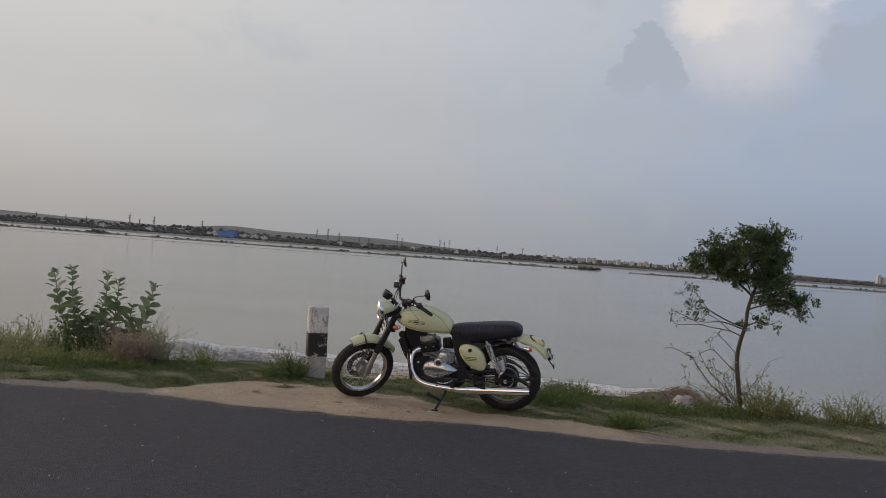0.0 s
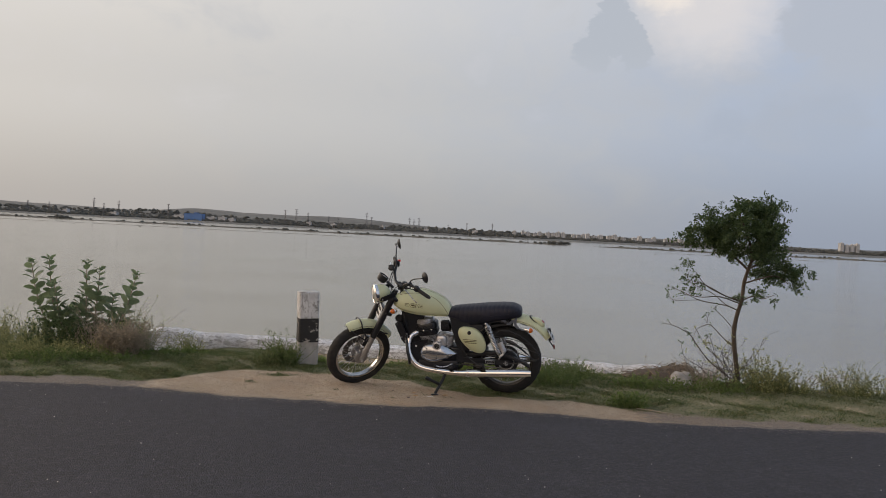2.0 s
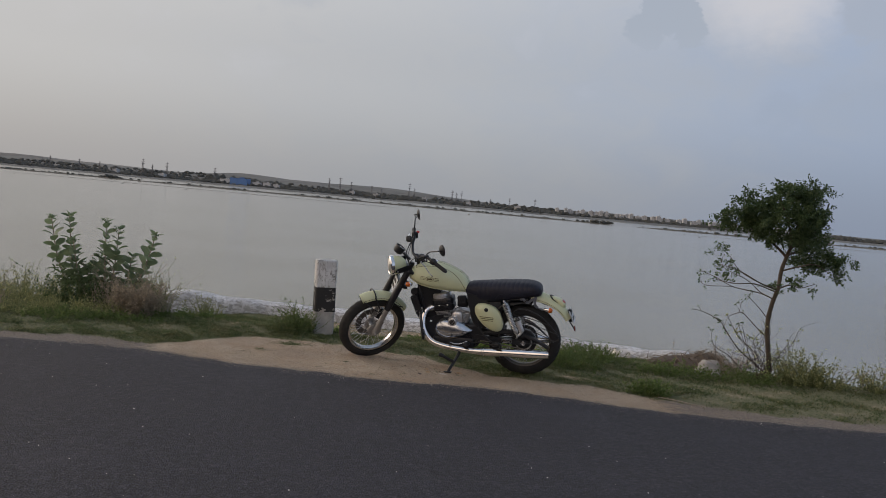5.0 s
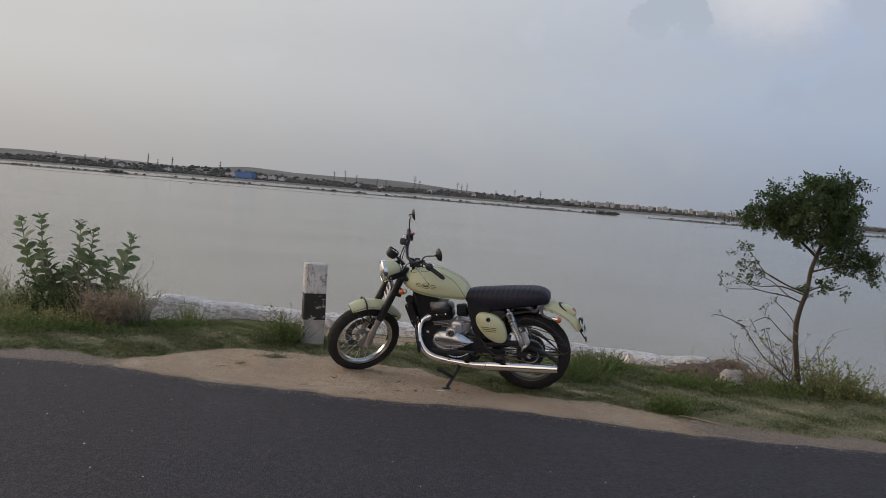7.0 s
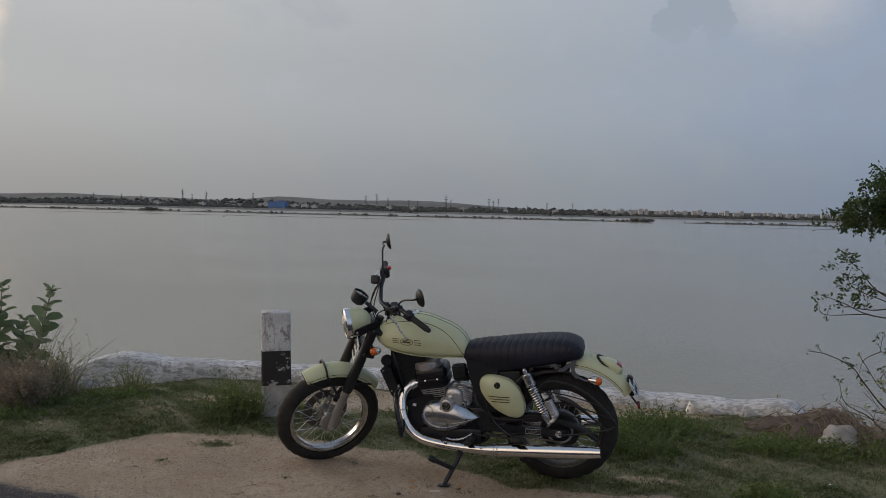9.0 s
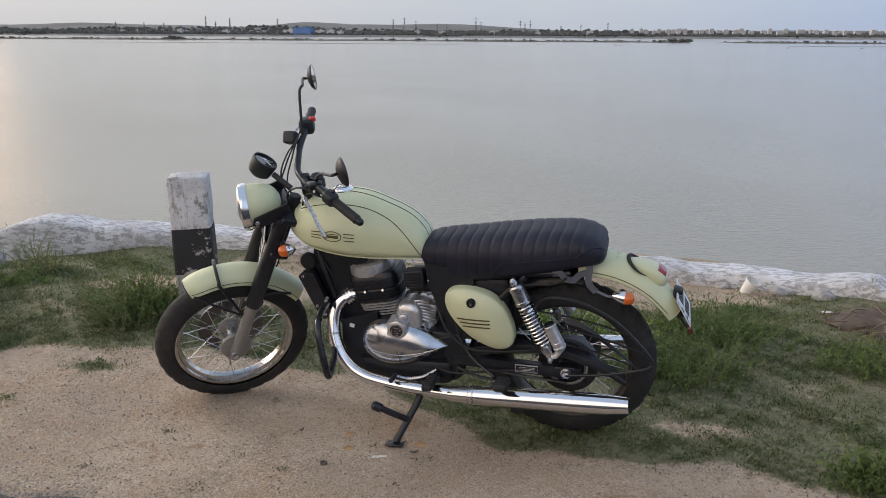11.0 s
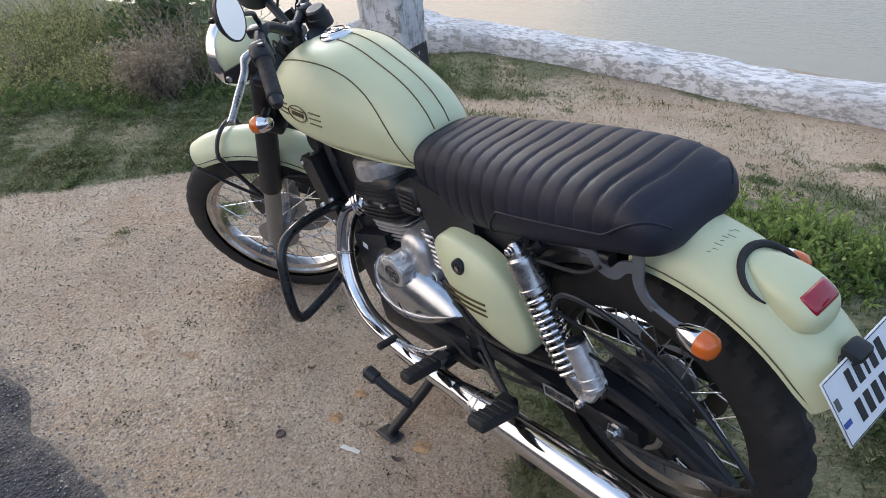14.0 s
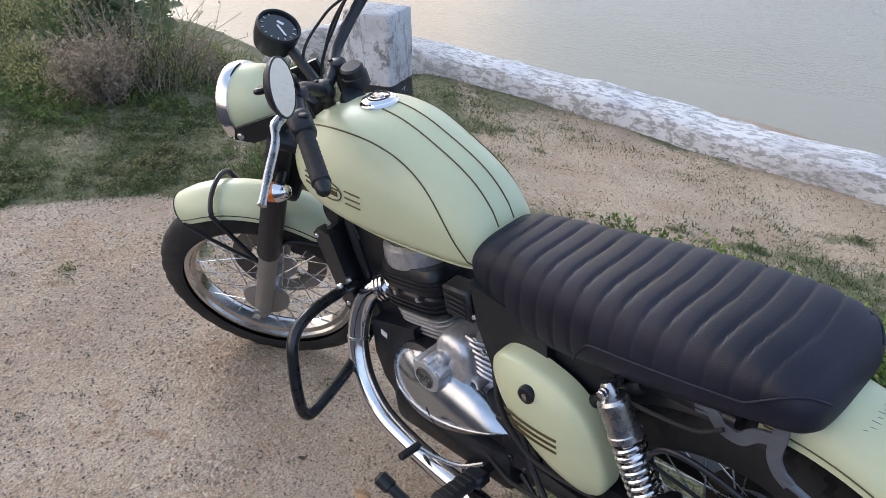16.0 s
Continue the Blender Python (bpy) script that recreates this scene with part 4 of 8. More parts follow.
for s in (1, -1):
    ear = [Vector((x, 0.096 * s, z)) for x, z in ((1.229, 0.915), (1.217, 0.943), (1.125, 0.972), (1.085, 0.985), (1.078, 0.945), (1.115, 0.925), (1.183, 0.905))]
    br = piece("headlamp_bracket", "satin", lambda bm: loft(bm, [ear, [v + Vector((0, 0.009 * s, 0)) for v in ear]]), lamp, "black headlamp bracket", SB)
    piece("bracket_bolt", "steel", lambda bm: bolt(bm, Vector((1.208, 0.104 * s, 0.925)), Vector((0, s, 0)), 0.009, 0.006), lamp, "", SB)
FPM = Matrix.Translation((1.215, 0, 0.770)) @ Matrix.Rotation(radians(-5), 4, "Z") @ Matrix.Rotation(radians(-22), 4, "Y")
piece("front_plate", "plate", lambda bm: box(bm, (0.004, 0.15, 0.115), FPM, 0.001, 1), m=SB, label="small white front number plate")
for z in (0.790, 0.742):
    piece("plate_bar", "ink", lambda bm: box(bm, (0.002, 0.11, 0.026), FPM @ Matrix.Translation((0.0026, 0, z - 0.765))), m=SB)

# instrument
GM = Matrix.Translation((1.150, -0.085, 1.064)) @ Matrix.Rotation(radians(-38), 4, "Y")
gauge = piece("speedometer", "plastic", lambda bm: lathe(bm, [(0, -0.045), (0.03, -0.045), (0.043, -0.035), (0.049, -0.01), (0.051, 0.022), (0.048, 0.026), (0.044, 0.024), (0.044, 0.018)], GM, 36), m=SB, label="round black speedometer")
piece("dial", "dial", lambda bm: lathe(bm, [(0, 0.019), (0.0445, 0.018)], GM, 36), gauge, "dark glass dial", SB)
piece("needle", "needle", lambda bm: box(bm, (0.004, 0.034, 0.002), GM @ Matrix.Rotation(radians(60), 4, "Z") @ Matrix.Translation((0, 0.012, 0.0205))), gauge, "white needle", SB)


def ticks(bm):
    for k in range(11):
        box(bm, (0.0016, 0.006, 0.001), GM @ Matrix.Rotation(radians(-120 + 24 * k), 4, "Z") @ Matrix.Translation((0, 0.037, 0.0198)))
    box(bm, (0.016, 0.007, 0.001), GM @ Matrix.Translation((0.002, -0.014, 0.0198)))


piece("scale_marks", "needle", ticks, gauge, "white scale marks", SB)
piece("gauge_stay", "satin", lambda bm: tube(bm, [(1.06, -0.03, 0.97), (1.118, -0.07, 1.026)], 0.012, 8), gauge, m=SB)

# handlebar and what sits on it
BAR = [(1.0, 0, 1.0), (0.997, 0.05, 1.003), (0.99, 0.115, 1.055), (0.965, 0.185, 1.085), (0.912, 0.28, 1.064), (0.848, 0.376, 1.030)]
BARR = [SB.inverted() @ Vector(q) for q in ((1.066, -0.053, 1.034), (1.082, -0.098, 1.066), (1.094, -0.158, 1.108), (1.092, -0.213, 1.150), (1.106, -0.288, 1.172), (1.150, -0.443, 1.188))]
bar = piece("handlebar", "satin", lambda bm: tube(bm, spline([Vector(q) for q in BARR[::-1]] + [Vector(q) for q in BAR], 8), 0.0132, 14), m=SB, label="black tubular handlebar")
piece("clamp", "satin", lambda bm: [box(bm, (0.04, 0.035, 0.045), Matrix.Translation((1.0, y, 0.995)), 0.01, 2) for y in (0.04, -0.04)] + [rod(bm, (1.0, y, 0.94), (1.0, y, 0.99), 0.014) for y in (0.04, -0.04)] + [bolt(bm, (1.012, y, 1.017), (0, 0, 1), 0.006, 0.004) for y in (0.04, -0.04)], bar, m=SB)
piece("ignition_cap", "plastic", lambda bm: lathe(bm, [(0, 0.05), (0.022, 0.05), (0.026, 0.045), (0.026, 0.03), (0.03, 0.028), (0.03, 0)], Matrix.Translation((0.955, -0.02, 0.965)), 24), bar, m=SB)
for s, pts in ((1, BAR), (-1, BARR)):
    d = (Vector(pts[-1]) - Vector(pts[-2])).normalized()
    e = Vector(pts[-1])
    long = 0.12 if s > 0 else 0.165
    g = piece("grip", "rubber", lambda bm: lathe(bm, [(0, 0), (0.014, 0.0), (0.0185, 0.004)] + [(0.0178 if k % 2 else 0.0168, 0.006 + (long - 0.012) / 18 * k) for k in range(18)] + [(0.019, long - 0.003), (0.012, long)], SB @ along(e, e - d), 18), bar, "ribbed black rubber grip")
    piece("bar_end", "satin", lambda bm: lathe(bm, [(0, -0.022), (0.009, -0.022), (0.0135, -0.016), (0.0155, 0.0), (0.0, 0.0)], SB @ along(e, e - d), 16), g)
    c = e - d * (long + 0.025)
    sw = piece("switch_box", "plastic", lambda bm: box(bm, (0.046, 0.050, 0.056) if s > 0 else (0.060, 0.064, 0.066), SB @ along(c, c - d), 0.014, 3), bar, "black switch housing")
    if s > 0:
        piece("switch_button", "redswitch" if s < 0 else "satin", lambda bm: box(bm, (0.02, 0.012, 0.012), SB @ Matrix.Translation(c + Vector((-0.012, 0, 0.022))), 0.003, 1), sw)
        piece("clutch_perch", "satin", lambda bm: box(bm, (0.05, 0.03, 0.026), SB @ Matrix.Translation((0.968, 0.185, 1.088)), 0.007, 2), bar)
        piece("clutch_lever", "steel", lambda bm: tube(bm, spline([(0.944, 0.170, 1.003), (0.920, 0.215, 1.000), (0.889, 0.242, 0.980), (0.848, 0.294, 0.948), (0.802, 0.346, 0.921)], 6), [0.011] * 8 + [0.009] * 12 + [0.008] * 4 + [0.0095], 8, True, 0.6), bar, "bright alloy clutch lever")
    else:
        piece("switch_button", "redswitch", lambda bm: box(bm, (0.026, 0.022, 0.018), SB @ Matrix.Translation(c + Vector((-0.026, 0.012, 0.030))), 0.004, 1), sw, "red stop switch")
        res = piece("brake_reservoir", "plastic", lambda bm: box(bm, (0.05, 0.052, 0.05), Matrix.Translation((1.132, -0.166, 1.143)) @ Matrix.Rotation(radians(25), 4, "X"), 0.008, 2), bar, "black brake fluid reservoir")
        piece("brake_lever", "steel", lambda bm: tube(bm, spline([(1.12, -0.188, 1.133), (1.155, -0.233, 1.138), (1.172, -0.298, 1.138), (1.19, -0.428, 1.144)], 6), 0.0065, 8, True, 0.7), bar, "bright alloy brake lever")


def mirror(m, stem, name="rear_view_mirror"):
    """A round mirror on a bent stem; m: its glass faces along -z of m."""
    shell = piece(name, "plastic", lambda bm: lathe(bm, [(0, 0.024), (0.02, 0.022), (0.04, 0.014), (0.051, 0.003), (0.052, -0.002), (0.0485, -0.003)], m, 32), label="round black rear-view mirror")
    piece("mirror_glass", "mirror", lambda bm: lathe(bm, [(0, -0.0022), (0.0487, -0.0022)], m, 32), shell, "mirror glass reflecting the sky")
    piece("stem", "satin", lambda bm: tube(bm, spline(stem, 8), 0.0058, 8), shell)


def facing(p, n):
    return Matrix.Translation(p) @ Vector(n).to_track_quat("-Z", "Y").to_matrix().to_4x4()


LM, RMI = Vector((0.727, 0.296, 1.147)), Vector((1.078, -0.340, 1.352))
root_l, root_r = Vector((0.892, 0.160, 1.008)), Vector((1.090, -0.188, 1.153))
nl, nr = Vector((-0.80, -0.58, 0.10)), Vector((-0.955, -0.28, 0.10))
mirror(facing(LM, nl), [root_l, root_l + Vector((0.0, 0.004, 0.05)), root_l + Vector((-0.006, 0.012, 0.075)), root_l + Vector((-0.04, 0.04, 0.10)), LM - nl * 0.045, LM - nl * 0.02])
mirror(facing(RMI, nr), [root_r, root_r + Vector((0.0, -0.012, 0.08)), root_r + Vector((0.0, -0.025, 0.158)), root_r + Vector((-0.001, -0.036, 0.178)), root_r + Vector((-0.002, -0.060, 0.186)), RMI - nr * 0.045, RMI - nr * 0.02])

for pts in ([(0.965, 0.18, 1.04), (1.03, 0.13, 1.06), (1.08, 0.06, 0.99), (1.05, 0.02, 0.86), (0.97, 0.05, 0.74)],
            [(0.985, -0.19, 1.10), (1.05, -0.13, 1.07), (1.09, -0.05, 1.0), (1.06, -0.03, 0.85), (0.98, -0.05, 0.72)],
            [(0.98, -0.22, 1.12), (1.03, -0.15, 1.05), (1.07, -0.07, 0.95), (1.0, -0.04, 0.85), (0.86, -0.06, 0.72)],
            [(0.995, -0.20, 1.10), (1.06, -0.15, 1.02), (1.13, -0.13, 0.86), (1.16, -0.12, 0.62), (1.28, -0.11, 0.42)],
            [(0.93, 0.22, 1.04), (1.0, 0.12, 1.02), (1.03, 0.07, 0.93), (0.99, 0.06, 0.8), (0.93, 0.065, 0.66)]):
    piece("cable", "rubber", lambda bm: tube(bm, spline([SB @ Vector(q) for q in pts[:3]] + [Vector(q) if pts[-1][0] < 1.2 else SB @ Vector(q) for q in pts[3:]], 8), 0.0034, 7))


def blinker(base, tip, facing_dir, m, k=1.0):
    """A chrome bullet indicator with an amber lens on a stalk."""
    f = Vector(facing_dir)
    body = piece("indicator", "chrome", lambda bm: lathe(bm, [(0, -0.048 * k), (0.010, -0.044 * k), (0.018, -0.03 * k), (0.0235, -0.008 * k), (0.024, 0.0), (0.022, 0.002)], along(tip, Vector(tip) + f), 24), m=m, label="chrome bullet indicator with amber lens")
    piece("amber_lens", "amber", lambda bm: lathe(bm, [(0.0235, 0.0), (0.0235, 0.012), (0.02, 0.024), (0.012, 0.031), (0, 0.033)], along(tip, Vector(tip) + f), 24), body, "amber plastic lens", m)
    piece("stalk", "plastic", lambda bm: rod(bm, base, Vector(base).lerp(Vector(tip), 0.75), 0.0105, 14, 0.002), body, "black stalk", m)


for s in (1, -1):
    blinker((1.150, 0.108 * s, 0.838), (1.142, 0.172 * s, 0.840), (1, 0, 0), S, 0.72)
    blinker((-0.200, 0.070 * s, 0.634), (-0.214, 0.130 * s, 0.636), (-1, 0.1 * s, -0.12), I4)

# -- tank --
TX = np.array([0.520, 0.535, 0.588, 0.70, 0.775, 0.85, 0.925, 0.985, 1.035, 1.07, 1.085])
THW = np.array([0.060, 0.083, 0.107, 0.134, 0.151, 0.160, 0.160, 0.148, 0.118, 0.072, 0.03])
TZT = np.array([0.795, 0.840, 0.898, 0.954, 0.978, 0.985, 0.979, 0.962, 0.935, 0.900, 0.876])
TZB = np.array([0.740, 0.733, 0.730, 0.732, 0.738, 0.748, 0.765, 0.785, 0.812, 0.835, 0.85])


def smooth_row(xs, vs, x):
    """Cubic through a row of values."""
    i = int(np.clip(np.searchsorted(xs, x) - 1, 0, len(xs) - 2))
    h = xs[i + 1] - xs[i]
    t = (x - xs[i]) / h
    d = lambda k: (vs[min(k + 1, len(xs) - 1)] - vs[max(k - 1, 0)]) / (xs[min(k + 1, len(xs) - 1)] - xs[max(k - 1, 0)])
    a, b, m0, m1 = vs[i], vs[i + 1], d(i) * h, d(i + 1) * h
    return (2 * t ** 3 - 3 * t * t + 1) * a + (t ** 3 - 2 * t * t + t) * m0 + (3 * t * t - 2 * t ** 3) * b + (t ** 3 - t * t) * m1


def tank_at(x, a):
    hw, zt, zb = (smooth_row(TX, v, x) for v in (THW, TZT, TZB))
    zc = zb + 0.36 * (zt - zb)
    c, s = cos(a), sin(a)
    y = hw * np.sign(c) * abs(c) ** 0.92
    z = zc + (zt - zc) * abs(s) ** 1.0 if s > 0 else zc - (zc - zb) * abs(s) ** 0.55
    return Vector((x, y, z))


def tank_frame(x, a):
    p = tank_at(x, a)
    u = (tank_at(x + 0.004, a) - tank_at(x - 0.004, a)).normalized()
    v = (tank_at(x, a + 0.02) - tank_at(x, a - 0.02)).normalized()
    n = u.cross(v).normalized()
    if n.dot(Vector((0, p.y, p.z - 0.8))) < 0:
        n = -n
    v = n.cross(u)
    return Matrix((( u.x, v.x, n.x, p.x), (u.y, v.y, n.y, p.y), (u.z, v.z, n.z, p.z), (0, 0, 0, 1)))


txs = np.concatenate([np.linspace(0.520, 0.56, 6)[:-1], np.linspace(0.56, 1.035, 36)[:-1], np.linspace(1.035, 1.085, 9)])
tank = piece("fuel_tank", "cream", lambda bm: loft(bm, [[tank_at(x, 2 * pi * k / 56) for k in range(56)] for x in txs]), label="teardrop fuel tank in pale cream with dark gold lining", angle=60)
for s in (1, -1):
    line = []
    for x in np.linspace(1.005, 0.538, 48):
        t = (1.005 - x) / 0.467
        a = radians(53 + 3 * t - 74 * t ** 7)
        q = tank_frame(x, a if s > 0 else pi - a)
        line.append(q.translation + q.to_3x3() @ Vector((0, 0, 0.0005)))
    piece("lining_stripe", "gold", lambda bm: tube(bm, line, 0.0017, 5), tank, "dark gold lining")
    line = []
    for x in np.linspace(0.835, 0.526, 26):
        hw = smooth_row(TX, THW, x)
        off = min(0.0215, hw * 0.6)
        a = math.acos((off / hw) ** (1 / 0.92))
        q = tank_frame(x, a if s > 0 else pi - a)
        line.append(q.translation + q.to_3x3() @ Vector((0, 0, 0.0005)))
    piece("lining_stripe", "gold", lambda bm: tube(bm, line, 0.0017, 5), tank)
    # badge: an oval with three bars to each side
    bx = 0.862
    ba = radians(6) if s > 0 else pi - radians(6)
    q = tank_frame(bx, ba)

    def badge(bm):
        for k0, k1, rad in ((0.036, 0.019, 0.0016),):
            tube(bm, [q @ Vector((k0 * cos(2 * pi * k / 28), k1 * sin(2 * pi * k / 28), 0.0012)) for k in range(29)], rad, 5, False)
        box(bm, (0.046, 0.010, 0.0018), q @ Matrix.Translation((0, 0.002, 0.0008)))
        box(bm, (0.052, 0.0025, 0.0018), q @ Matrix.Translation((0, -0.008, 0.0008)))

    piece("tank_badge", "gold", badge, tank, "oval dark gold badge")

    for d in (-1, 1):
        for j in (-1, 0, 1):
            pts = []
            for k in range(6):
                w2 = tank_frame(bx + d * (0.044 + 0.008 * k), ba + j * 0.085 * (1 if s > 0 else -1))
                pts.append(w2.translation + w2.to_3x3() @ Vector((0, 0, 0.0006)))
            piece("badge_bar", "gold", lambda bm: tube(bm, pts, 0.0019, 5), tank)
seam = [tank_at(x, radians(-42)) + Vector((0, 0.003, -0.003)) for x in np.linspace(0.53, 1.065, 34)]
piece("tank_seam", "cream", lambda bm: [tube(bm, seam, 0.0035, 6), tube(bm, [Vector((q.x, -q.y, q.z)) for q in seam], 0.0035, 6)], tank)
CAP = tank_frame(0.862, pi / 2)
cap = piece("fuel_cap", "chrome", lambda bm: lathe(bm, [(0, 0.012), (0.012, 0.0125), (0.028, 0.011), (0.036, 0.007), (0.038, 0.002), (0.041, 0.0), (0.041, -0.006)], CAP, 36), tank, "round chrome fuel cap")
piece("cap_ring", "satin", lambda bm: tube(bm, [CAP @ Vector((0.024 * cos(2 * pi * k / 30), 0.024 * sin(2 * pi * k / 30), 0.0118)) for k in range(31)], 0.0016, 5, False), tank)
piece("cap_latch", "steel", lambda bm: box(bm, (0.03, 0.012, 0.004), CAP @ Matrix.Translation((0, 0, 0.0135)), 0.0015, 1), tank)

# -- seat --
SX = np.array([-0.143, -0.136, -0.112, -0.052, 0.05, 0.20, 0.35, 0.45, 0.515, 0.550, 0.56])
SHW = np.array([0.070, 0.102, 0.126, 0.137, 0.140, 0.136, 0.122, 0.110, 0.098, 0.075, 0.04])
SZT = np.array([0.785, 0.812, 0.838, 0.858, 0.860, 0.850, 0.836, 0.826, 0.812, 0.790, 0.770])
SZB = np.array([0.765, 0.750, 0.738, 0.726, 0.702, 0.672, 0.645, 0.655, 0.692, 0.730, 0.75])
PITCH = 0.0415


def welt_level(x):
    """How high up the flank the welt runs: level, up round the tail, down ahead."""
    return 0.03 - 0.88 * float(smoothstep(0.215, 0.30, x)) ** 2 + 0.62 * float(smoothstep(-0.035, -0.135, x))


def seat_at(x, a):
    hw, zt, zb = (smooth_row(SX, v, x) for v in (SHW, SZT, SZB))
    zc = zb + 0.42 * (zt - zb)
    c, s = cos(a), sin(a)
    y = hw * np.sign(c) * abs(c) ** 0.62
    z = zc + (zt - zc) * abs(s) ** 0.72 if s > 0 else zc - (zc - zb) * abs(s) ** 0.8
    p = Vector((x, y, z))
    reach = 1.0 if s > welt_level(x) else 0.0
    fade = min(1, max(0, (x + 0.135) / 0.03)) * min(1, max(0, (0.54 - x) / 0.03))
    u = ((x + 0.12 - 0.02 * abs(c)) / PITCH) % 1.0
    u = min(u, 1 - u) * PITCH
    dip = 0.0042 * math.exp(-(u / 0.0026) ** 2) - 0.0012 * (1 - math.exp(-(u / 0.010) ** 2))
    inward = Vector((0, -c * 0.8, -abs(s) if s > 0 else 0))
    return p + inward * dip * reach * fade


sxs = np.concatenate([np.linspace(-0.143, -0.117, 8)[:-1], np.linspace(-0.117, 0.53, 156)[:-1], np.linspace(0.53, 0.56, 8)])
seat = piece("seat", "seat", lambda bm: loft(bm, [[seat_at(x, 2 * pi * k / 52) for k in range(52)] for x in sxs]), label="black vinyl seat with stitched cross ribs", angle=70)
for s in (1, -1):
    pts = []
    for x in np.linspace(0.298, -0.138, 48):
        a = math.asin(welt_level(x))
        q = seat_at(x, a if s > 0 else pi - a)
        pts.append(q + Vector((0, 0.001 * s, 0)))
    piece("piping", "seat", lambda bm: tube(bm, pts, 0.0026, 6), seat, "black welt seam")

# -- side covers --
COVER = [(0.452, 0.600), (0.445, 0.630), (0.42, 0.650), (0.38, 0.656), (0.33, 0.650), (0.27, 0.630), (0.225, 0.590), (0.195, 0.530), (0.182, 0.470), (0.188, 0.430), (0.215, 0.405), (0.26, 0.402), (0.32, 0.425), (0.375, 0.465), (0.418, 0.515), (0.443, 0.560)]
cov = [Vector((x, 0, z)) for x, z in COVER]
cov_line = spline(cov + [cov[0]], 4)[:-1]
mid = Vector((0.315, 0, 0.545))
for s in (1, -1):
    def cover_mesh(bm):
        rings = []
        for f, y in ((0.965, 0.108), (0.965, 0.138), (0.955, 0.146), (0.925, 0.1515), (0.90, 0.1535), (0.78, 0.163), (0.58, 0.173), (0.35, 0.179), (0.1, 0.181)):
            rings.append([Vector((mid.x + (q.x - mid.x) * f, y * s, mid.z + (q.z - mid.z) * f)) for q in cov_line])
        loft(bm, rings)

    sc = piece("side_cover", "cream", cover_mesh, label="rounded cream side cover with lock", angle=50)
    piece("lock", "satin", lambda bm: lathe(bm, [(0, 0.004), (0.008, 0.004), (0.010, 0.006), (0.016, 0.005), (0.018, 0.0), (0.018, -0.01)], along((0.339, 0.174 * s, 0.606), (0.339, 1.0 * s, 0.606)), 24), sc, "round lock")
    piece("lock_core", "steel", lambda bm: lathe(bm, [(0, 0.0065), (0.006, 0.006), (0.0065, 0.003)], along((0.339, 0.174 * s, 0.606), (0.339, 1.0 * s, 0.606)), 12), sc)
    for j in (-1, 0, 1):
        z = 0.527 + 0.015 * j
        piece("lining_stripe", "gold", lambda bm: tube(bm, [Vector((x, (0.1825 - 1.1 * (x - 0.315) ** 2 - 1.0 * (z - 0.545) ** 2) * s, z - 0.03 * (0.33 - x))) for x in np.linspace(0.385 + 0.01 * j, 0.27, 10)], 0.0026, 6), sc, "dark gold lining")

# -- rear end --
def rear_section(t, f):
    a = t * radians(86)
    tail = 1 - 0.12 * max(0, (f - 0.85) / 0.15) ** 2
    return 0.458 + 0.010 * f - 0.012 * f ** 4 - (0.086 - 0.034 * f) * (1 - cos(a)), 0.090 * tail * sin(a)


TAIL = REAR + Vector((-0.018, 0, 0.011))
rf = piece("rear_mudguard", "cream", lambda bm: ring_shell(bm, TAIL, rear_section, np.linspace(94, 149.5, 26)), label="wide cream rear mudguard")
piece("inner_mudguard", "plastic", lambda bm: ring_shell(bm, REAR, lambda t, f: (0.395 - 0.05 * (1 - cos(t * 1.4)), 0.085 * sin(t * 1.45)), np.linspace(35, 100, 18)))
for s in (1, -1):
    pts = []
    for d in np.linspace(95, 147, 24):
        r, y = rear_section(s * 0.90, (d - 94) / 54)
        pts.append(TAIL + Vector((cos(radians(d)) * (r + 0.0006), y + 0.0008 * s, sin(radians(d)) * (r + 0.0006))))
    piece("pinstripe", "gold", lambda bm: tube(bm, pts, 0.0014, 5), rf, "dark lining stripe")


def hump_at(u, t, lift=0.0):
    """The tail lamp's shell: u along the mudguard, t across it."""
    a = radians(116.5 + 20.0 * u)
    h = 0.010 + 0.033 * sin(pi * 0.5 * min(1, u / 0.72)) ** 1.2
    h *= max(0.0, 1 - max(0, (u - 0.72) / 0.28) ** 2.4) ** 0.6
    half = 0.016 + 0.036 * sin(pi * 0.5 * min(1, u / 0.62)) ** 0.7
    half *= max(0.02, 1 - 0.75 * max(0, (u - 0.7) / 0.3) ** 3)
    c, s2 = cos(t), sin(t)
    r = 0.452 + (h + lift) * abs(s2) ** 0.62 if s2 > 0 else 0.452 - 0.012 * abs(s2)
    return TAIL + Vector((cos(a) * r, half * np.sign(c) * abs(c) ** 0.72, sin(a) * r))


hump = piece("tail_lamp", "cream", lambda bm: loft(bm, [[hump_at(u, 2 * pi * k / 40) for k in range(40)] for u in np.linspace(0, 1, 30)]), rf, "cream tail lamp housing with red lens", angle=60)


def lens_mesh(bm):
    rows = []
    for i in range(13):
        for_edge = abs(i - 6) / 6
        u = 0.60 + 0.215 * i / 12
        w = 1 - 0.10 * for_edge ** 6
        lift = 0.0045 * (1 - for_edge ** 8)
        top = [hump_at(u, pi / 2 + (j / 8 - 1) * 0.60 * w, lift * (1 - abs(j / 8 - 1) ** 8)) for j in range(17)]
        under = [hump_at(u, pi / 2 + (j / 8 - 1) * 0.60 * w, -0.008) for j in range(17)]
        rows.append(top + under[::-1])
    loft(bm, rows)


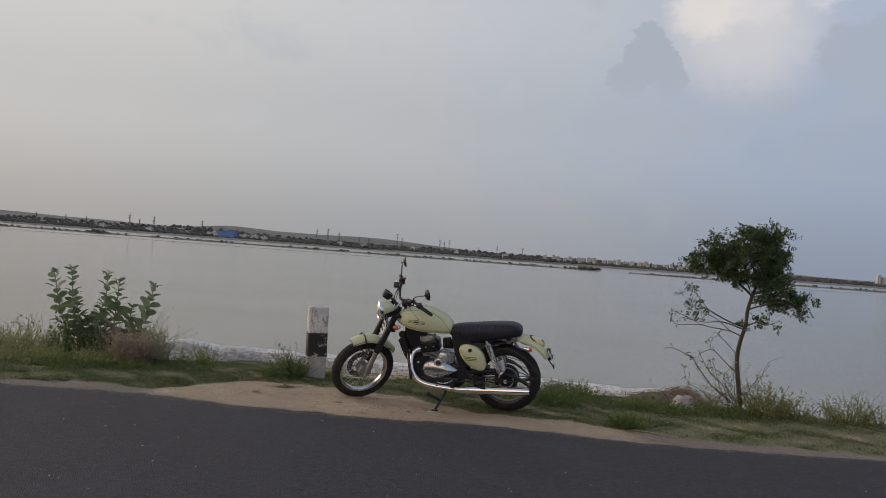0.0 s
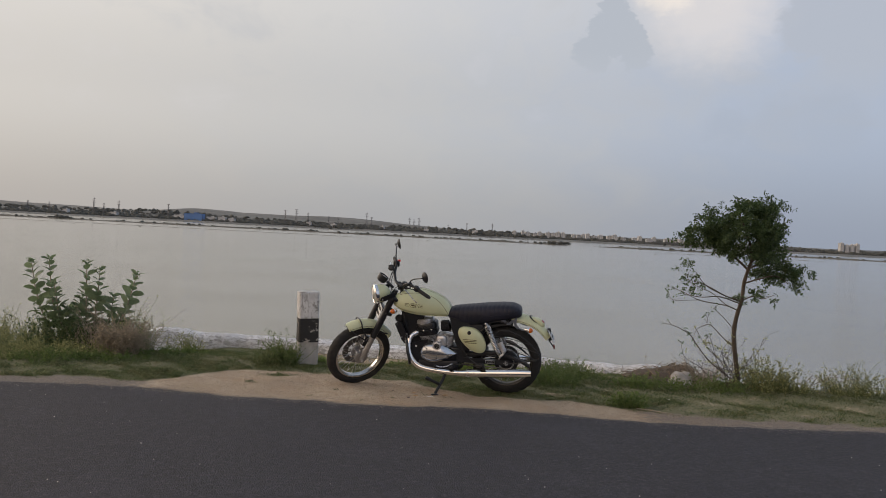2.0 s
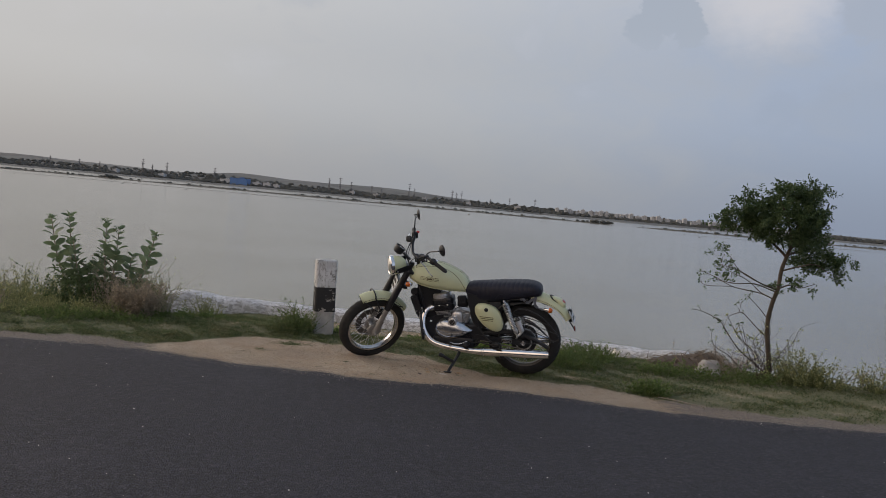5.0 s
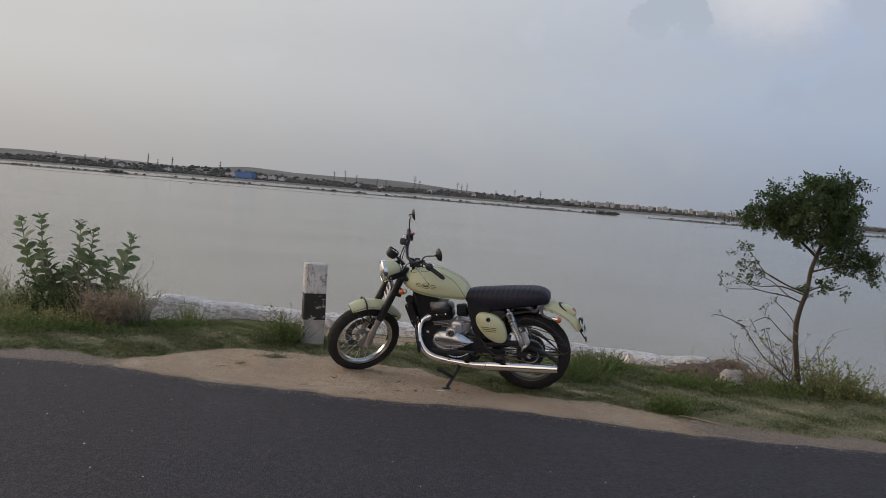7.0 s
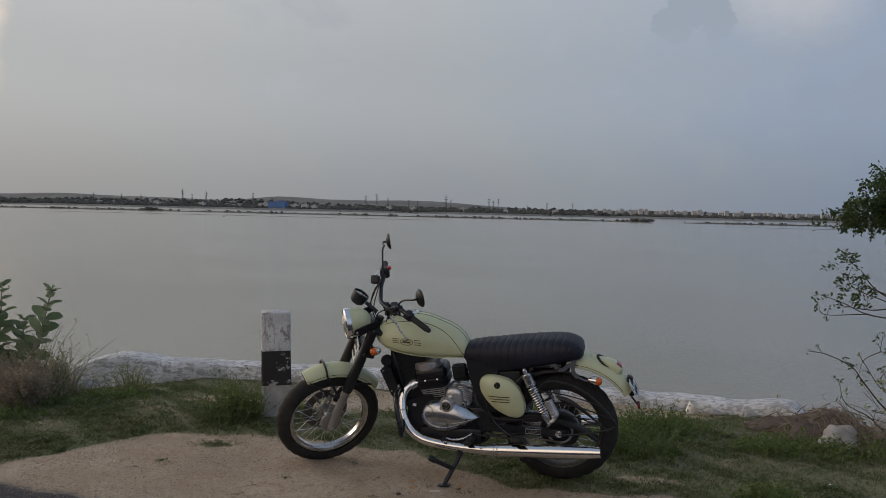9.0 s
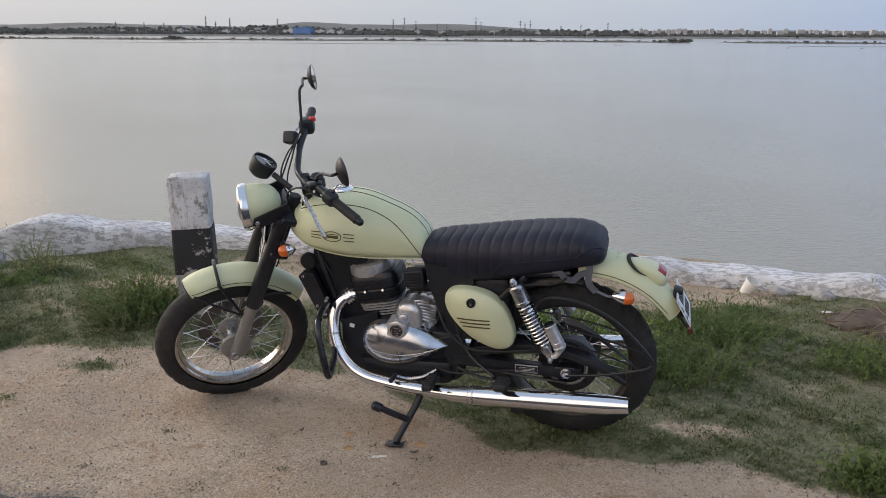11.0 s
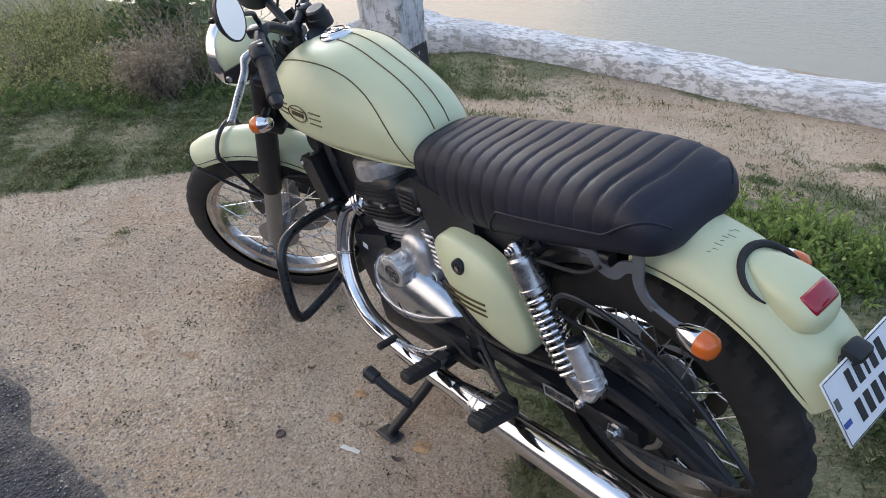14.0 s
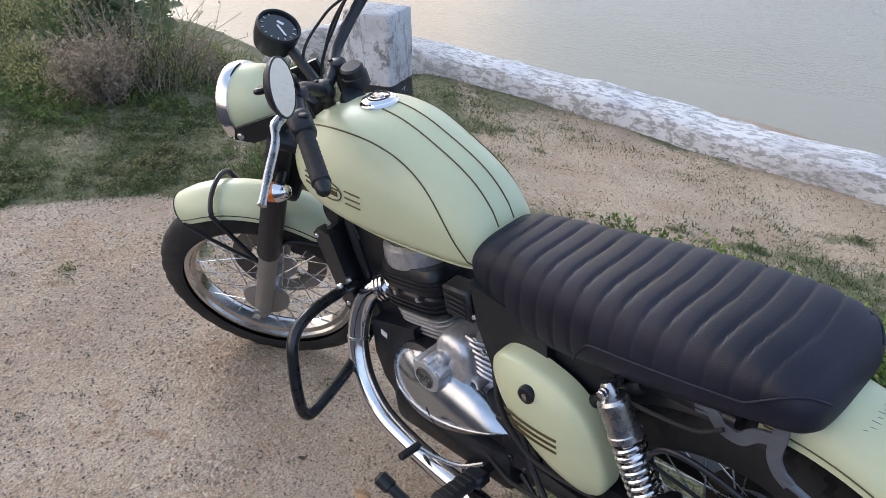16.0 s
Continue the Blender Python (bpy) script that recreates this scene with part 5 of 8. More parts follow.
piece("red_lens", "red", lens_mesh, hump, "dark red rectangular lens", angle=60)
crescent = []
for k in range(25):
    t = radians(-112 + 224 * k / 24)
    a = radians(122.8 - 7.2 * cos(t))
    y = 0.060 * sin(t)
    r, _ = rear_section(y / 0.103 * 0.62, 0.4)
    crescent.append(TAIL + Vector((cos(a) * (r + 0.002), y, sin(a) * (r + 0.002))))
piece("rubber_seal", "rubber", lambda bm: tube(bm, crescent, [0.0015 + 0.0062 * sin(pi * k / 24) for k in range(25)], 8, True), rf, "black crescent rubber seal")
# faint script on the mudguard's crown, kept as plain strokes
for k in range(8):
    a0 = radians(110.0 + (k % 2) * 0.5)
    y0 = 0.046 - 0.0095 * k
    r, _ = rear_section(0.0, 0.3)
    p0, p1 = (TAIL + Vector((cos(q) * (r - 0.078 * (1 - cos(y0 / 0.09)) + 0.0006), y0 - dy, sin(q) * (r - 0.078 * (1 - cos(y0 / 0.09)) + 0.0006))) for q, dy in ((a0, 0.0), (a0 + radians(0.7 + 0.5 * (k % 3)), 0.004)))
    piece("script_stroke", "fork", lambda bm: tube(bm, [p0, p1], 0.0005, 4), rf)

def strap(bm, pts, wide, thick, y):
    """A flat steel strap bent in the bike's plane."""
    line = spline([Vector((x, y, z)) for x, z in pts], 6)
    rings = []
    for k, c in enumerate(line):
        d = (line[min(k + 1, len(line) - 1)] - line[max(k - 1, 0)]).normalized()
        n = Vector((-d.z, 0, d.x)) * wide * 0.5
        o = Vector((0, thick * 0.5, 0))
        rings.append([c + n * 0.94 + o, c + n + o * 0.4, c + n - o * 0.4, c + n * 0.94 - o, c - n * 0.94 - o, c - n - o * 0.4, c - n + o * 0.4, c - n * 0.94 + o])
    loft(bm, rings)


# number plate with its lamp; the characters stay plain bars
PLM = Matrix.Translation((-0.417, 0.0, 0.567)) @ Matrix.Rotation(radians(-63), 4, "Y") @ Matrix.Rotation(radians(-90), 4, "Z")
plate = piece("number_plate", "plate", lambda bm: box(bm, (0.196, 0.112, 0.004), PLM, 0.0015, 1), label="white two-row number plate")


def bar_row(y, widths, h, mat, x0):
    x = x0
    for wd in widths:
        piece("plate_mark", mat, lambda bm: box(bm, (wd, h, 0.002), PLM @ Matrix.Translation((x + wd / 2, y, 0.0026))), plate)
        x += wd + 0.010


bar_row(0.026, (0.013, 0.015, 0.006, 0.014, 0.015), 0.034, "ink", -0.045)
bar_row(-0.022, (0.014, 0.014, 0.014, 0.014, 0.014), 0.034, "ink", -0.052)
bar_row(-0.022, (0.018,), 0.008, "blueink", -0.092)
bar_row(0.012, (0.010,), 0.018, "brake", -0.090)
piece("plate_rim", "ink", lambda bm: tube(bm, [PLM @ Vector(q) for q in ((-0.095, -0.053, 0.0022), (0.095, -0.053, 0.0022), (0.095, 0.053, 0.0022), (-0.095, 0.053, 0.0022), (-0.095, -0.053, 0.0022))], 0.0008, 4), plate)
piece("plate_lamp", "plastic", lambda bm: [box(bm, (0.036, 0.046, 0.020), Matrix.Translation((-0.397, 0, 0.617)) @ Matrix.Rotation(radians(-20), 4, "Y"), 0.009, 2), box(bm, (0.03, 0.05, 0.10), Matrix.Translation((-0.393, 0, 0.560)) @ Matrix.Rotation(radians(19), 4, "Y"), 0.006, 1)], label="black number plate lamp")
piece("reflector", "darkred", lambda bm: lathe(bm, [(0, 0.008), (0.019, 0.007), (0.023, 0.002), (0.023, -0.008), (0, -0.008)], along((-0.445, -0.050, 0.436), (-1.4, -0.050, 0.56)), 24), label="round red reflector")
piece("reflector_stay", "plastic", lambda bm: tube(bm, [(-0.395, -0.05, 0.50), (-0.438, -0.050, 0.437)], 0.006, 6))

for s in (1, -1):
    sub = piece("rear_bracket", "skysteel", lambda bm: [strap(bm, [(-0.090, 0.770), (-0.089, 0.735), (-0.084, 0.692), (-0.094, 0.664), (-0.112, 0.648)], 0.024, 0.005, 0.112 * s), tube(bm, [(-0.105, 0.110 * s, 0.652), (-0.150, 0.108 * s, 0.630), (-0.200, 0.098 * s, 0.622)], 0.006, 8), strap(bm, [(0.045, 0.712), (0.018, 0.716), (-0.002, 0.694), (-0.030, 0.690), (-0.055, 0.712), (-0.090, 0.722)], 0.024, 0.006, 0.111 * s)], label="satin steel mudguard bracket with sky sheen in its colour")
    piece("swing_arm", "satin", lambda bm: loft(bm, [[Vector((x, (0.105 + 0.012 * f) * s + dy, z0 + dz)) for dy, dz in ((-0.014, -0.022), (0.014, -0.022), (0.016, 0), (0.014, 0.022), (-0.014, 0.022), (-0.016, 0))] for f, x, z0 in ((0, 0.44, 0.335), (0.3, 0.30, 0.325), (0.7, 0.10, 0.316), (1, -0.055, 0.312))]), label="black swing arm")
    top, bot = Vector((0.184, 0.140 * s, 0.688)), Vector((0.052, 0.150 * s, 0.382))
    m = along(top, bot)
    L = (bot - top).length
    shock = piece("shock_absorber", "steel", lambda bm: [lathe(bm, [(0, -0.012), (0.010, -0.012), (0.014, -0.004), (0.014, 0.012), (0.0245, 0.016), (0.0285, 0.022), (0.0290, 0.034), (0.0285, 0.036), (0.0285, 0.080), (0.0305, 0.082), (0.0305, 0.093), (0.022, 0.095), (0.013, 0.095), (0.012, L - 0.06), (0.020, L - 0.06), (0.022, L - 0.05), (0.016, L - 0.02), (0.012, L)], m, 24)], label="silver gas shock absorber", angle=28)
    coil = []
    turns = 11.5
    for k in range(int(turns * 16) + 1):
        t = k / 16
        coil.append(m @ Vector((0.0265 * cos(2 * pi * t), 0.0265 * sin(2 * pi * t), 0.100 + (L - 0.17) * t / turns)))
    piece("spring", "chrome", lambda bm: tube(bm, coil, 0.0050, 8), shock, "chrome coil spring")
    cdir = (bot - top).normalized()
    c0 = top.lerp(bot, 0.52) + Vector((-0.060, 0.004 * s, -0.006))
    c1 = c0 + cdir * 0.115
    piece("gas_canister", "bright_alloy", lambda bm: lathe(bm, [(0, 0), (0.021, 0), (0.0235, 0.003), (0.0235, 0.07), (0.025, 0.072), (0.025, 0.078), (0.0235, 0.08), (0.0235, 0.09), (0.025, 0.092), (0.025, 0.098), (0.018, 0.108), (0, 0.115)], along(c0, c1), 24), shock, "grey gas canister", None, 28)
    piece("canister_top", "satin", lambda bm: lathe(bm, [(0, -0.006), (0.019, -0.006), (0.0205, -0.003), (0.0205, 0.004)], along(c0, c1), 20), shock)
    piece("canister_link", "bright_alloy", lambda bm: tube(bm, [c1 - cdir * 0.01, c1.lerp(bot, 0.6), bot - cdir * 0.012], 0.012, 8), shock)
    for q in (top, bot):
        piece("mount_bolt", "steel", lambda bm: [rod(bm, q - Vector((0, 0.03 * s, 0)), q + Vector((0, 0.018 * s, 0)), 0.009, 14, 0.002), bolt(bm, q + Vector((0, 0.018 * s, 0)), (0, s, 0), 0.0085, 0.007)], shock)
    piece("axle_nut", "steel", lambda bm: [rod(bm, (0, 0.10 * s, 0.312), (0, 0.138 * s, 0.312), 0.011), lathe(bm, [(0, 0.016), (0.014, 0.016), (0.0165, 0.013), (0.0165, 0)], along((0, 0.134 * s, 0.312), (0, 1 * s, 0.312)), 6), lathe(bm, [(0.021, 0), (0.021, 0.004), (0, 0.004)], along((0, 0.130 * s, 0.312), (0, 1 * s, 0.312)), 20)], label="bright axle nut")
    piece("chain_adjuster", "satin", lambda bm: box(bm, (0.075, 0.012, 0.05), Matrix.Translation((0.005, 0.126 * s, 0.312)), 0.004, 1))

piece("rating_plate", "ink", lambda bm: box(bm, (0.087, 0.002, 0.031), Matrix.Translation((0.147, 0.1338, 0.3225)) @ Matrix.Rotation(radians(-2), 4, "Y")), label="small black rating plate with silver border")
piece("plate_border", "bright_alloy", lambda bm: tube(bm, [(0.190, 0.1354, 0.338), (0.105, 0.1354, 0.335), (0.105, 0.1354, 0.307), (0.190, 0.1354, 0.310), (0.190, 0.1354, 0.338)], 0.0024, 4))
for z in (0.327, 0.321, 0.315):
    piece("plate_bar", "steel", lambda bm: box(bm, (0.06, 0.001, 0.002), Matrix.Translation((0.147, 0.1350, z))))


LOOP = [(0.10, 0.140, 0.42), (0.115, 0.142, 0.54), (0.085, 0.146, 0.615), (0.02, 0.150, 0.635), (-0.08, 0.152, 0.612), (-0.18, 0.154, 0.555), (-0.26, 0.155, 0.475), (-0.312, 0.155, 0.405), (-0.305, 0.155, 0.375), (-0.24, 0.153, 0.352), (-0.12, 0.150, 0.326), (0.0, 0.146, 0.312)]
side_guard = piece("side_guard", "satin", lambda bm: tube(bm, spline(LOOP, 6), 0.0054, 9), label="black tubular side guard")
for a, b, sag in (((0.112, 0.143, 0.575), (-0.225, 0.152, 0.505), 0.012), ((0.112, 0.143, 0.515), (-0.285, 0.152, 0.430), 0.02), ((0.104, 0.142, 0.455), (-0.27, 0.152, 0.366), 0.02)):
    a, b = Vector(a), Vector(b)
    piece("guard_bar", "satin", lambda bm: tube(bm, spline([a, a.lerp(b, 0.5) + Vector((0.0, 0.002, sag)), b], 6), 0.0036, 6), side_guard)


def chain_case(bm):
    rings = []
    for k in range(15):
        t = k / 14
        x = 0.36 - 0.58 * t
        zt = 0.392 + 0.035 * sin(pi * t) - 0.10 * t ** 3
        h = 0.042 - 0.012 * t
        rings.append([Vector((x, 0.082, zt)), Vector((x, 0.116, zt - 0.004)), Vector((x, 0.120, zt - h * 0.5)), Vector((x, 0.116, zt - h)), Vector((x, 0.112, zt - h)), Vector((x, 0.110, zt - 0.01)), Vector((x, 0.082, zt - 0.008))])
    loft(bm, rings)


piece("chain_guard", "plastic", chain_case, label="black chain guard")
piece("chain", "brake", lambda bm: [tube(bm, [(0.45, 0.095, z0), (0.2, 0.095, z1), (0.0, 0.095, z2)], 0.006, 6) for z0, z1, z2 in ((0.375, 0.378, 0.375), (0.315, 0.27, 0.25))])


def flap(bm):
    """A leaf-shaped guard over the hub."""
    line = spline([Vector((0.0, 0.124, 0.525)), Vector((-0.08, 0.127, 0.500)), Vector((-0.17, 0.130, 0.435)), Vector((-0.270, 0.132, 0.345))], 5)
    rings = []
    for k, c in enumerate(line):
        t = k / (len(line) - 1)
        wv = 0.005 + 0.027 * sin(pi * (0.15 + 0.85 * t)) ** 0.8
        n = Vector((-0.55, 0, -0.83)).normalized() * -1
        rings.append([c + n * wv, c + Vector((0, 0.008, 0)), c - n * wv, c - Vector((0, 0.006, 0))])
    loft(bm, rings)


piece("hub_guard", "plastic", flap, label="black plastic hub guard")

# -- frame --
def tubes(bm, rows, r, seg=10):
    for pts in rows:
        tube(bm, spline(pts, 6), r, seg)


piece("frame", "satin", lambda bm: [tubes(bm, [[(0.985, 0, 0.86), (0.80, 0, 0.78), (0.55, 0, 0.735)]], 0.022), rod(bm, (0.945, 0, 0.98), (1.03, 0, 0.79), 0.029, 18, 0.004)] + [tubes(bm, [
    [(1.0, 0.03 * s, 0.82), (0.955, 0.06 * s, 0.66), (0.90, 0.05 * s, 0.44), (0.84, 0.045 * s, 0.27), (0.79, 0.045 * s, 0.225), (0.62, 0.05 * s, 0.215), (0.45, 0.09 * s, 0.235), (0.40, 0.105 * s, 0.33), (0.42, 0.10 * s, 0.52), (0.50, 0.06 * s, 0.70)],
    [(0.52, 0.06 * s, 0.70), (0.36, 0.085 * s, 0.68), (0.10, 0.10 * s, 0.705), (-0.02, 0.10 * s, 0.71)],
    [(0.40, 0.10 * s, 0.42), (0.26, 0.105 * s, 0.58), (0.14, 0.105 * s, 0.695)]], 0.0135) for s in (1, -1)], label="black tubular frame")
for s in (1, -1):
    piece("frame_plate", "satin", lambda bm: [box(bm, (0.10, 0.008, 0.13), Matrix.Translation((0.425, 0.112 * s, 0.37)) @ Matrix.Rotation(radians(14), 4, "Y"), 0.003, 1)] + [bolt(bm, (x, 0.117 * s, z), (0, s, 0), 0.008, 0.006) for x, z in ((0.40, 0.41), (0.45, 0.33), (0.41, 0.32))])
    piece("radiator_shroud", "satin", lambda bm: loft(bm, [[Vector((x, y * s, z)) for x, z in ((1.03, 0.675), (1.05, 0.655), (0.99, 0.505), (0.965, 0.47), (0.925, 0.49), (0.985, 0.67))] for y in (0.085, 0.108)]), label="black radiator side plate")
    for x, z in ((1.03, 0.655), (0.985, 0.53), (0.955, 0.495)):
        piece("shroud_bolt", "steel", lambda bm: bolt(bm, (x, 0.109 * s, z), (0, s, 0), 0.0065, 0.006))
    piece("crash_bar", "black", lambda bm: tube(bm, spline([(0.945, 0.072 * s, 0.535), (0.935, 0.13 * s, 0.552), (0.920, 0.235 * s, 0.556), (0.905, 0.300 * s, 0.530), (0.890, 0.326 * s, 0.455), (0.877, 0.338 * s, 0.388), (0.874, 0.334 * s, 0.354), (0.876, 0.314 * s, 0.342), (0.886, 0.260 * s, 0.350), (0.903, 0.186 * s, 0.364), (0.930, 0.120 * s, 0.380), (0.945, 0.065 * s, 0.40)], 8), 0.0135, 12), label="black tubular crash bar")
    for q, d in (((0.940, 0.108 * s, 0.563), (0.2, 0.2 * s, 1)), ((0.930, 0.140 * s, 0.567), (0.2, 0.2 * s, 1)), ((0.955, 0.085 * s, 0.525), (0, s, 0))):
        piece("bar_bolt", "steel", lambda bm: bolt(bm, q, d, 0.008, 0.008))
RAD = Matrix.Translation((0.985, 0, 0.575)) @ Matrix.Rotation(radians(20), 4, "Y")
radiator = piece("radiator", "satin", lambda bm: box(bm, (0.035, 0.19, 0.21), RAD, 0.006, 1), label="black finned radiator")
for k in range(16):
    piece("radiator_fin", "satin", lambda bm: box(bm, (0.04, 0.17, 0.004), RAD @ Matrix.Translation((0.002, 0, -0.09 + 0.012 * k))), radiator)
MOUNT = [Vector((x, 0, z)) for x, z in ((0.78, 0.255), (0.845, 0.262), (0.905, 0.40), (0.955, 0.56), (1.0, 0.70), (0.99, 0.765), (0.78, 0.73))]
piece("engine_mount", "satin", lambda bm: loft(bm, [[v + Vector((0, y, 0)) for v in MOUNT] for y in (-0.058, 0.058)]), label="black engine mounting plate")
SUMP = [Vector((x, 0, z)) for x, z in ((0.74, 0.245), (0.835, 0.248), (0.880, 0.30), (0.900, 0.37), (0.892, 0.47), (0.74, 0.51))]
piece("engine_front", "satin", lambda bm: loft(bm, [[v + Vector((0, y, 0)) for v in SUMP] for y in (-0.098, 0.098)]), label="black front engine casing")
piece("label_tag", "plate", lambda bm: box(bm, (0.020, 0.001, 0.016), Matrix.Translation((0.852, 0.0990, 0.445)) @ Matrix.Rotation(radians(-15), 4, "Y")))
piece("horn", "plastic", lambda bm: lathe(bm, [(0, 0.018), (0.03, 0.02), (0.036, 0.012), (0.036, 0), (0.02, -0.02), (0, -0.02)], along((1.02, 0.05, 0.70), (1.05, 0.6, 0.72)), 24))

# -- engine, set a little forward --
AHEAD = 0.012
piece("crankcase", "satin", lambda bm: [box(bm, (0.38, 0.255, 0.105), Matrix.Translation((0.625, 0, 0.268)), 0.025, 2), box(bm, (0.33, 0.20, 0.20), Matrix.Translation((0.615, 0, 0.345)), 0.03, 3), box(bm, (0.16, 0.22, 0.12), Matrix.Translation((0.50, 0, 0.385)), 0.02, 2), rod(bm, (0.70, -0.115, 0.40), (0.70, 0.115, 0.40), 0.085, 28, 0.01)], label="black engine crankcase")


def egg(f, y, lift=0.0):
    """Outline of the teardrop cover, blunt ahead and pointed behind."""
    ring = []
    for k in range(56):
        t = 2 * pi * k / 56
        taper = ((1 + cos(t)) / 2) ** 0.42
        ring.append(Vector((0.619 + 0.186 * cos(t) * f + 0.012 * (1 - f), y, 0.385 + lift - 0.006 * cos(t) * f + 0.125 * sin(t) * taper * f)))
    return ring


DOME = ((0.995, 0.102), (0.980, 0.109), (0.955, 0.116), (0.92, 0.1225), (0.87, 0.1295), (0.80, 0.137), (0.70, 0.1445), (0.58, 0.151), (0.44, 0.1562), (0.28, 0.1596), (0.12, 0.1612), (0.04, 0.1615))


def dome_y(x, z):
    """How far out the cover's skin lies, below its middle line."""
    best = DOME[0][1]
    for f in np.linspace(1.0, 0.05, 120):
        c = (x - 0.619 - 0.012 * (1 - f)) / (0.186 * f)
        if abs(c) > 1:
            break
        low = 0.385 - 0.004 * (1 - f) - 0.006 * c * f - 0.125 * sqrt(1 - c * c) * ((1 + c) / 2) ** 0.42 * f
        if low > z:
            break
        best = float(np.interp(f, [q[0] for q in reversed(DOME)], [q[1] for q in reversed(DOME)]))
    return best


for s in (1, -1):
    case = piece("engine_cover", "polished", lambda bm: loft(bm, [egg(f, y * s, -0.004 * (1 - f)) for f, y in ((1.0, 0.070), (1.0, 0.096)) + DOME]), label="polished teardrop engine cover", angle=60)
    piece("cover_joint", "satin", lambda bm: tube(bm, egg(1.004, 0.098 * s) + [egg(1.004, 0.098 * s)[0]], 0.0022, 5, False), case)
    piece("cover_crease", "chrome", lambda bm: tube(bm, [Vector((x, (dome_y(x, z) + 0.0006) * s, z)) for x, z in ((0.780 - 0.325 * t, 0.372 - 0.020 * sin(pi * t) + 0.020 * t * t) for t in np.linspace(0, 1, 30))], 0.0020, 6), case, "raised crease")
    piece("cover_seam", "satin", lambda bm: tube(bm, [Vector((x, (dome_y(x, z) + 0.0003) * s, z)) for x, z in ((0.640 - 0.006 * sin(t * 3), 0.380 - 0.090 * t) for t in np.linspace(0.0, 1, 18))], 0.0012, 4), case)
    em = along((0.634, 0.080 * s, 0.465), (0.634, 1 * s, 0.462))
    boss = piece("engine_boss", "bright_alloy", lambda bm: [lathe(bm, [(0, 0.078), (0.032, 0.078), (0.037, 0.075), (0.0395, 0.068), (0.042, 0.0)], em, 32)] + [lathe(bm, [(0, 0.072), (0.010, 0.072), (0.012, 0.069), (0.012, 0.0)], em @ Matrix.Rotation(k * pi / 3 + 0.5, 4, "Z") @ Matrix.Translation((0.036, 0, 0)), 14) for k in range(4)], case, "cast alloy boss with round emblem")
    piece("filler_cap", "bright_alloy", lambda bm: lathe(bm, [(0, 0.054), (0.006, 0.054), (0.008, 0.050), (0.0135, 0.048), (0.016, 0.044), (0.016, 0.0)], along((0.612, 0.085 * s, 0.500), (0.605, 0.6 * s, 0.59)), 20), case, "alloy oil filler cap")
    piece("emblem", "ink", lambda bm: lathe(bm, [(0, 0.0795), (0.024, 0.0795), (0.026, 0.0785), (0.026, 0.076)], em, 28), case, "round black emblem")
    for r in (0.0250, 0.0190):
        piece("emblem_ring", "steel", lambda bm: tube(bm, [em @ Vector((r * cos(2 * pi * k / 28), r * sin(2 * pi * k / 28), 0.0798)) for k in range(29)], 0.0008, 4, False), case)
    arch = [Vector((0.596 + 0.050 * np.sign(cos(t)) * abs(cos(t)) ** 0.8, 0, 0.505 + (0.052 * abs(sin(t)) ** 0.85 if sin(t) > 0 else -0.075 * abs(sin(t)) ** 0.6))) for t in np.linspace(0, 2 * pi, 41)[:-1]]
    hood = piece("starter_cover", "bright_alloy", lambda bm: loft(bm, [[Vector((0.594 + (q.x - 0.594) * k0, y * s, 0.490 + (q.z - 0.490) * k0)) for q in arch] for k0, y in ((1.08, 0.02), (1.06, 0.085), (1.02, 0.098), (0.94, 0.108), (0.78, 0.115), (0.5, 0.118), (0.1, 0.119))]), label="rounded cast alloy starter cover", angle=60)
    piece("gear_case", "bright_alloy", lambda bm: box(bm, (0.10, 0.085, 0.125), Matrix.Translation((0.545, 0.030 * s, 0.490)) @ Matrix.Rotation(radians(-14), 4, "Y"), 0.02, 2), hood)
    for k in range(7):
        t = k / 6
        a = Vector((0.572 - 0.004 * t, 0.082 * s, 0.560 - 0.072 * t))
        b = Vector((0.520 - 0.024 * sin(pi * 0.6 * t), 0.072 * s, 0.553 - 0.090 * t))
        piece("case_rib", "bright_alloy", lambda bm: tube(bm, spline([a, a.lerp(b, 0.5) + Vector((0, 0.010 * s, 0.006)), b], 4), 0.0046, 7), hood)
    lug = along((0.545, 0.07 * s, 0.455), (0.540, 0.6 * s, 0.47))
    piece("eye_lug", "bright_alloy", lambda bm: lathe(bm, [(0.009, 0.0), (0.016, 0.0), (0.0165, 0.030), (0.014, 0.034), (0.009, 0.034), (0.0085, 0.01)], lug, 18), hood)
    piece("case_bolt", "steel", lambda bm: bolt(bm, (0.690, 0.136 * s, 0.428), (0.1, s, 0.35), 0.0085, 0.010), case)
    for x, z in ((0.735, 0.435), (0.575, 0.425)):
        piece("case_lug", "polished", lambda bm: lathe(bm, [(0, 0.012), (0.007, 0.010), (0.010, 0.0), (0.010, -0.02)], along((x, 0.122 * s, z), (x, 0.6 * s, z + 0.3)), 14), case)


def letters(text, size, m, name, parent):
    """Raised lettering in the built-in font."""
    curve = bpy.data.curves.new(name, "FONT")
    curve.body, curve.size, curve.extrude = text, size, 0.0004
    curve.align_x, curve.align_y = "CENTER", "CENTER"
    curve.resolution_u = 2
    tmp = bpy.data.objects.new(name, curve)
    bpy.context.scene.collection.objects.link(tmp)
    me = bpy.data.meshes.new_from_object(tmp.evaluated_get(bpy.context.evaluated_depsgraph_get()))
    bpy.data.objects.remove(tmp)
    bm = bmesh.new()
    bm.from_mesh(me)
    bmesh.ops.transform(bm, matrix=m, verts=bm.verts)
    return part(name, bm, "steel", parent)


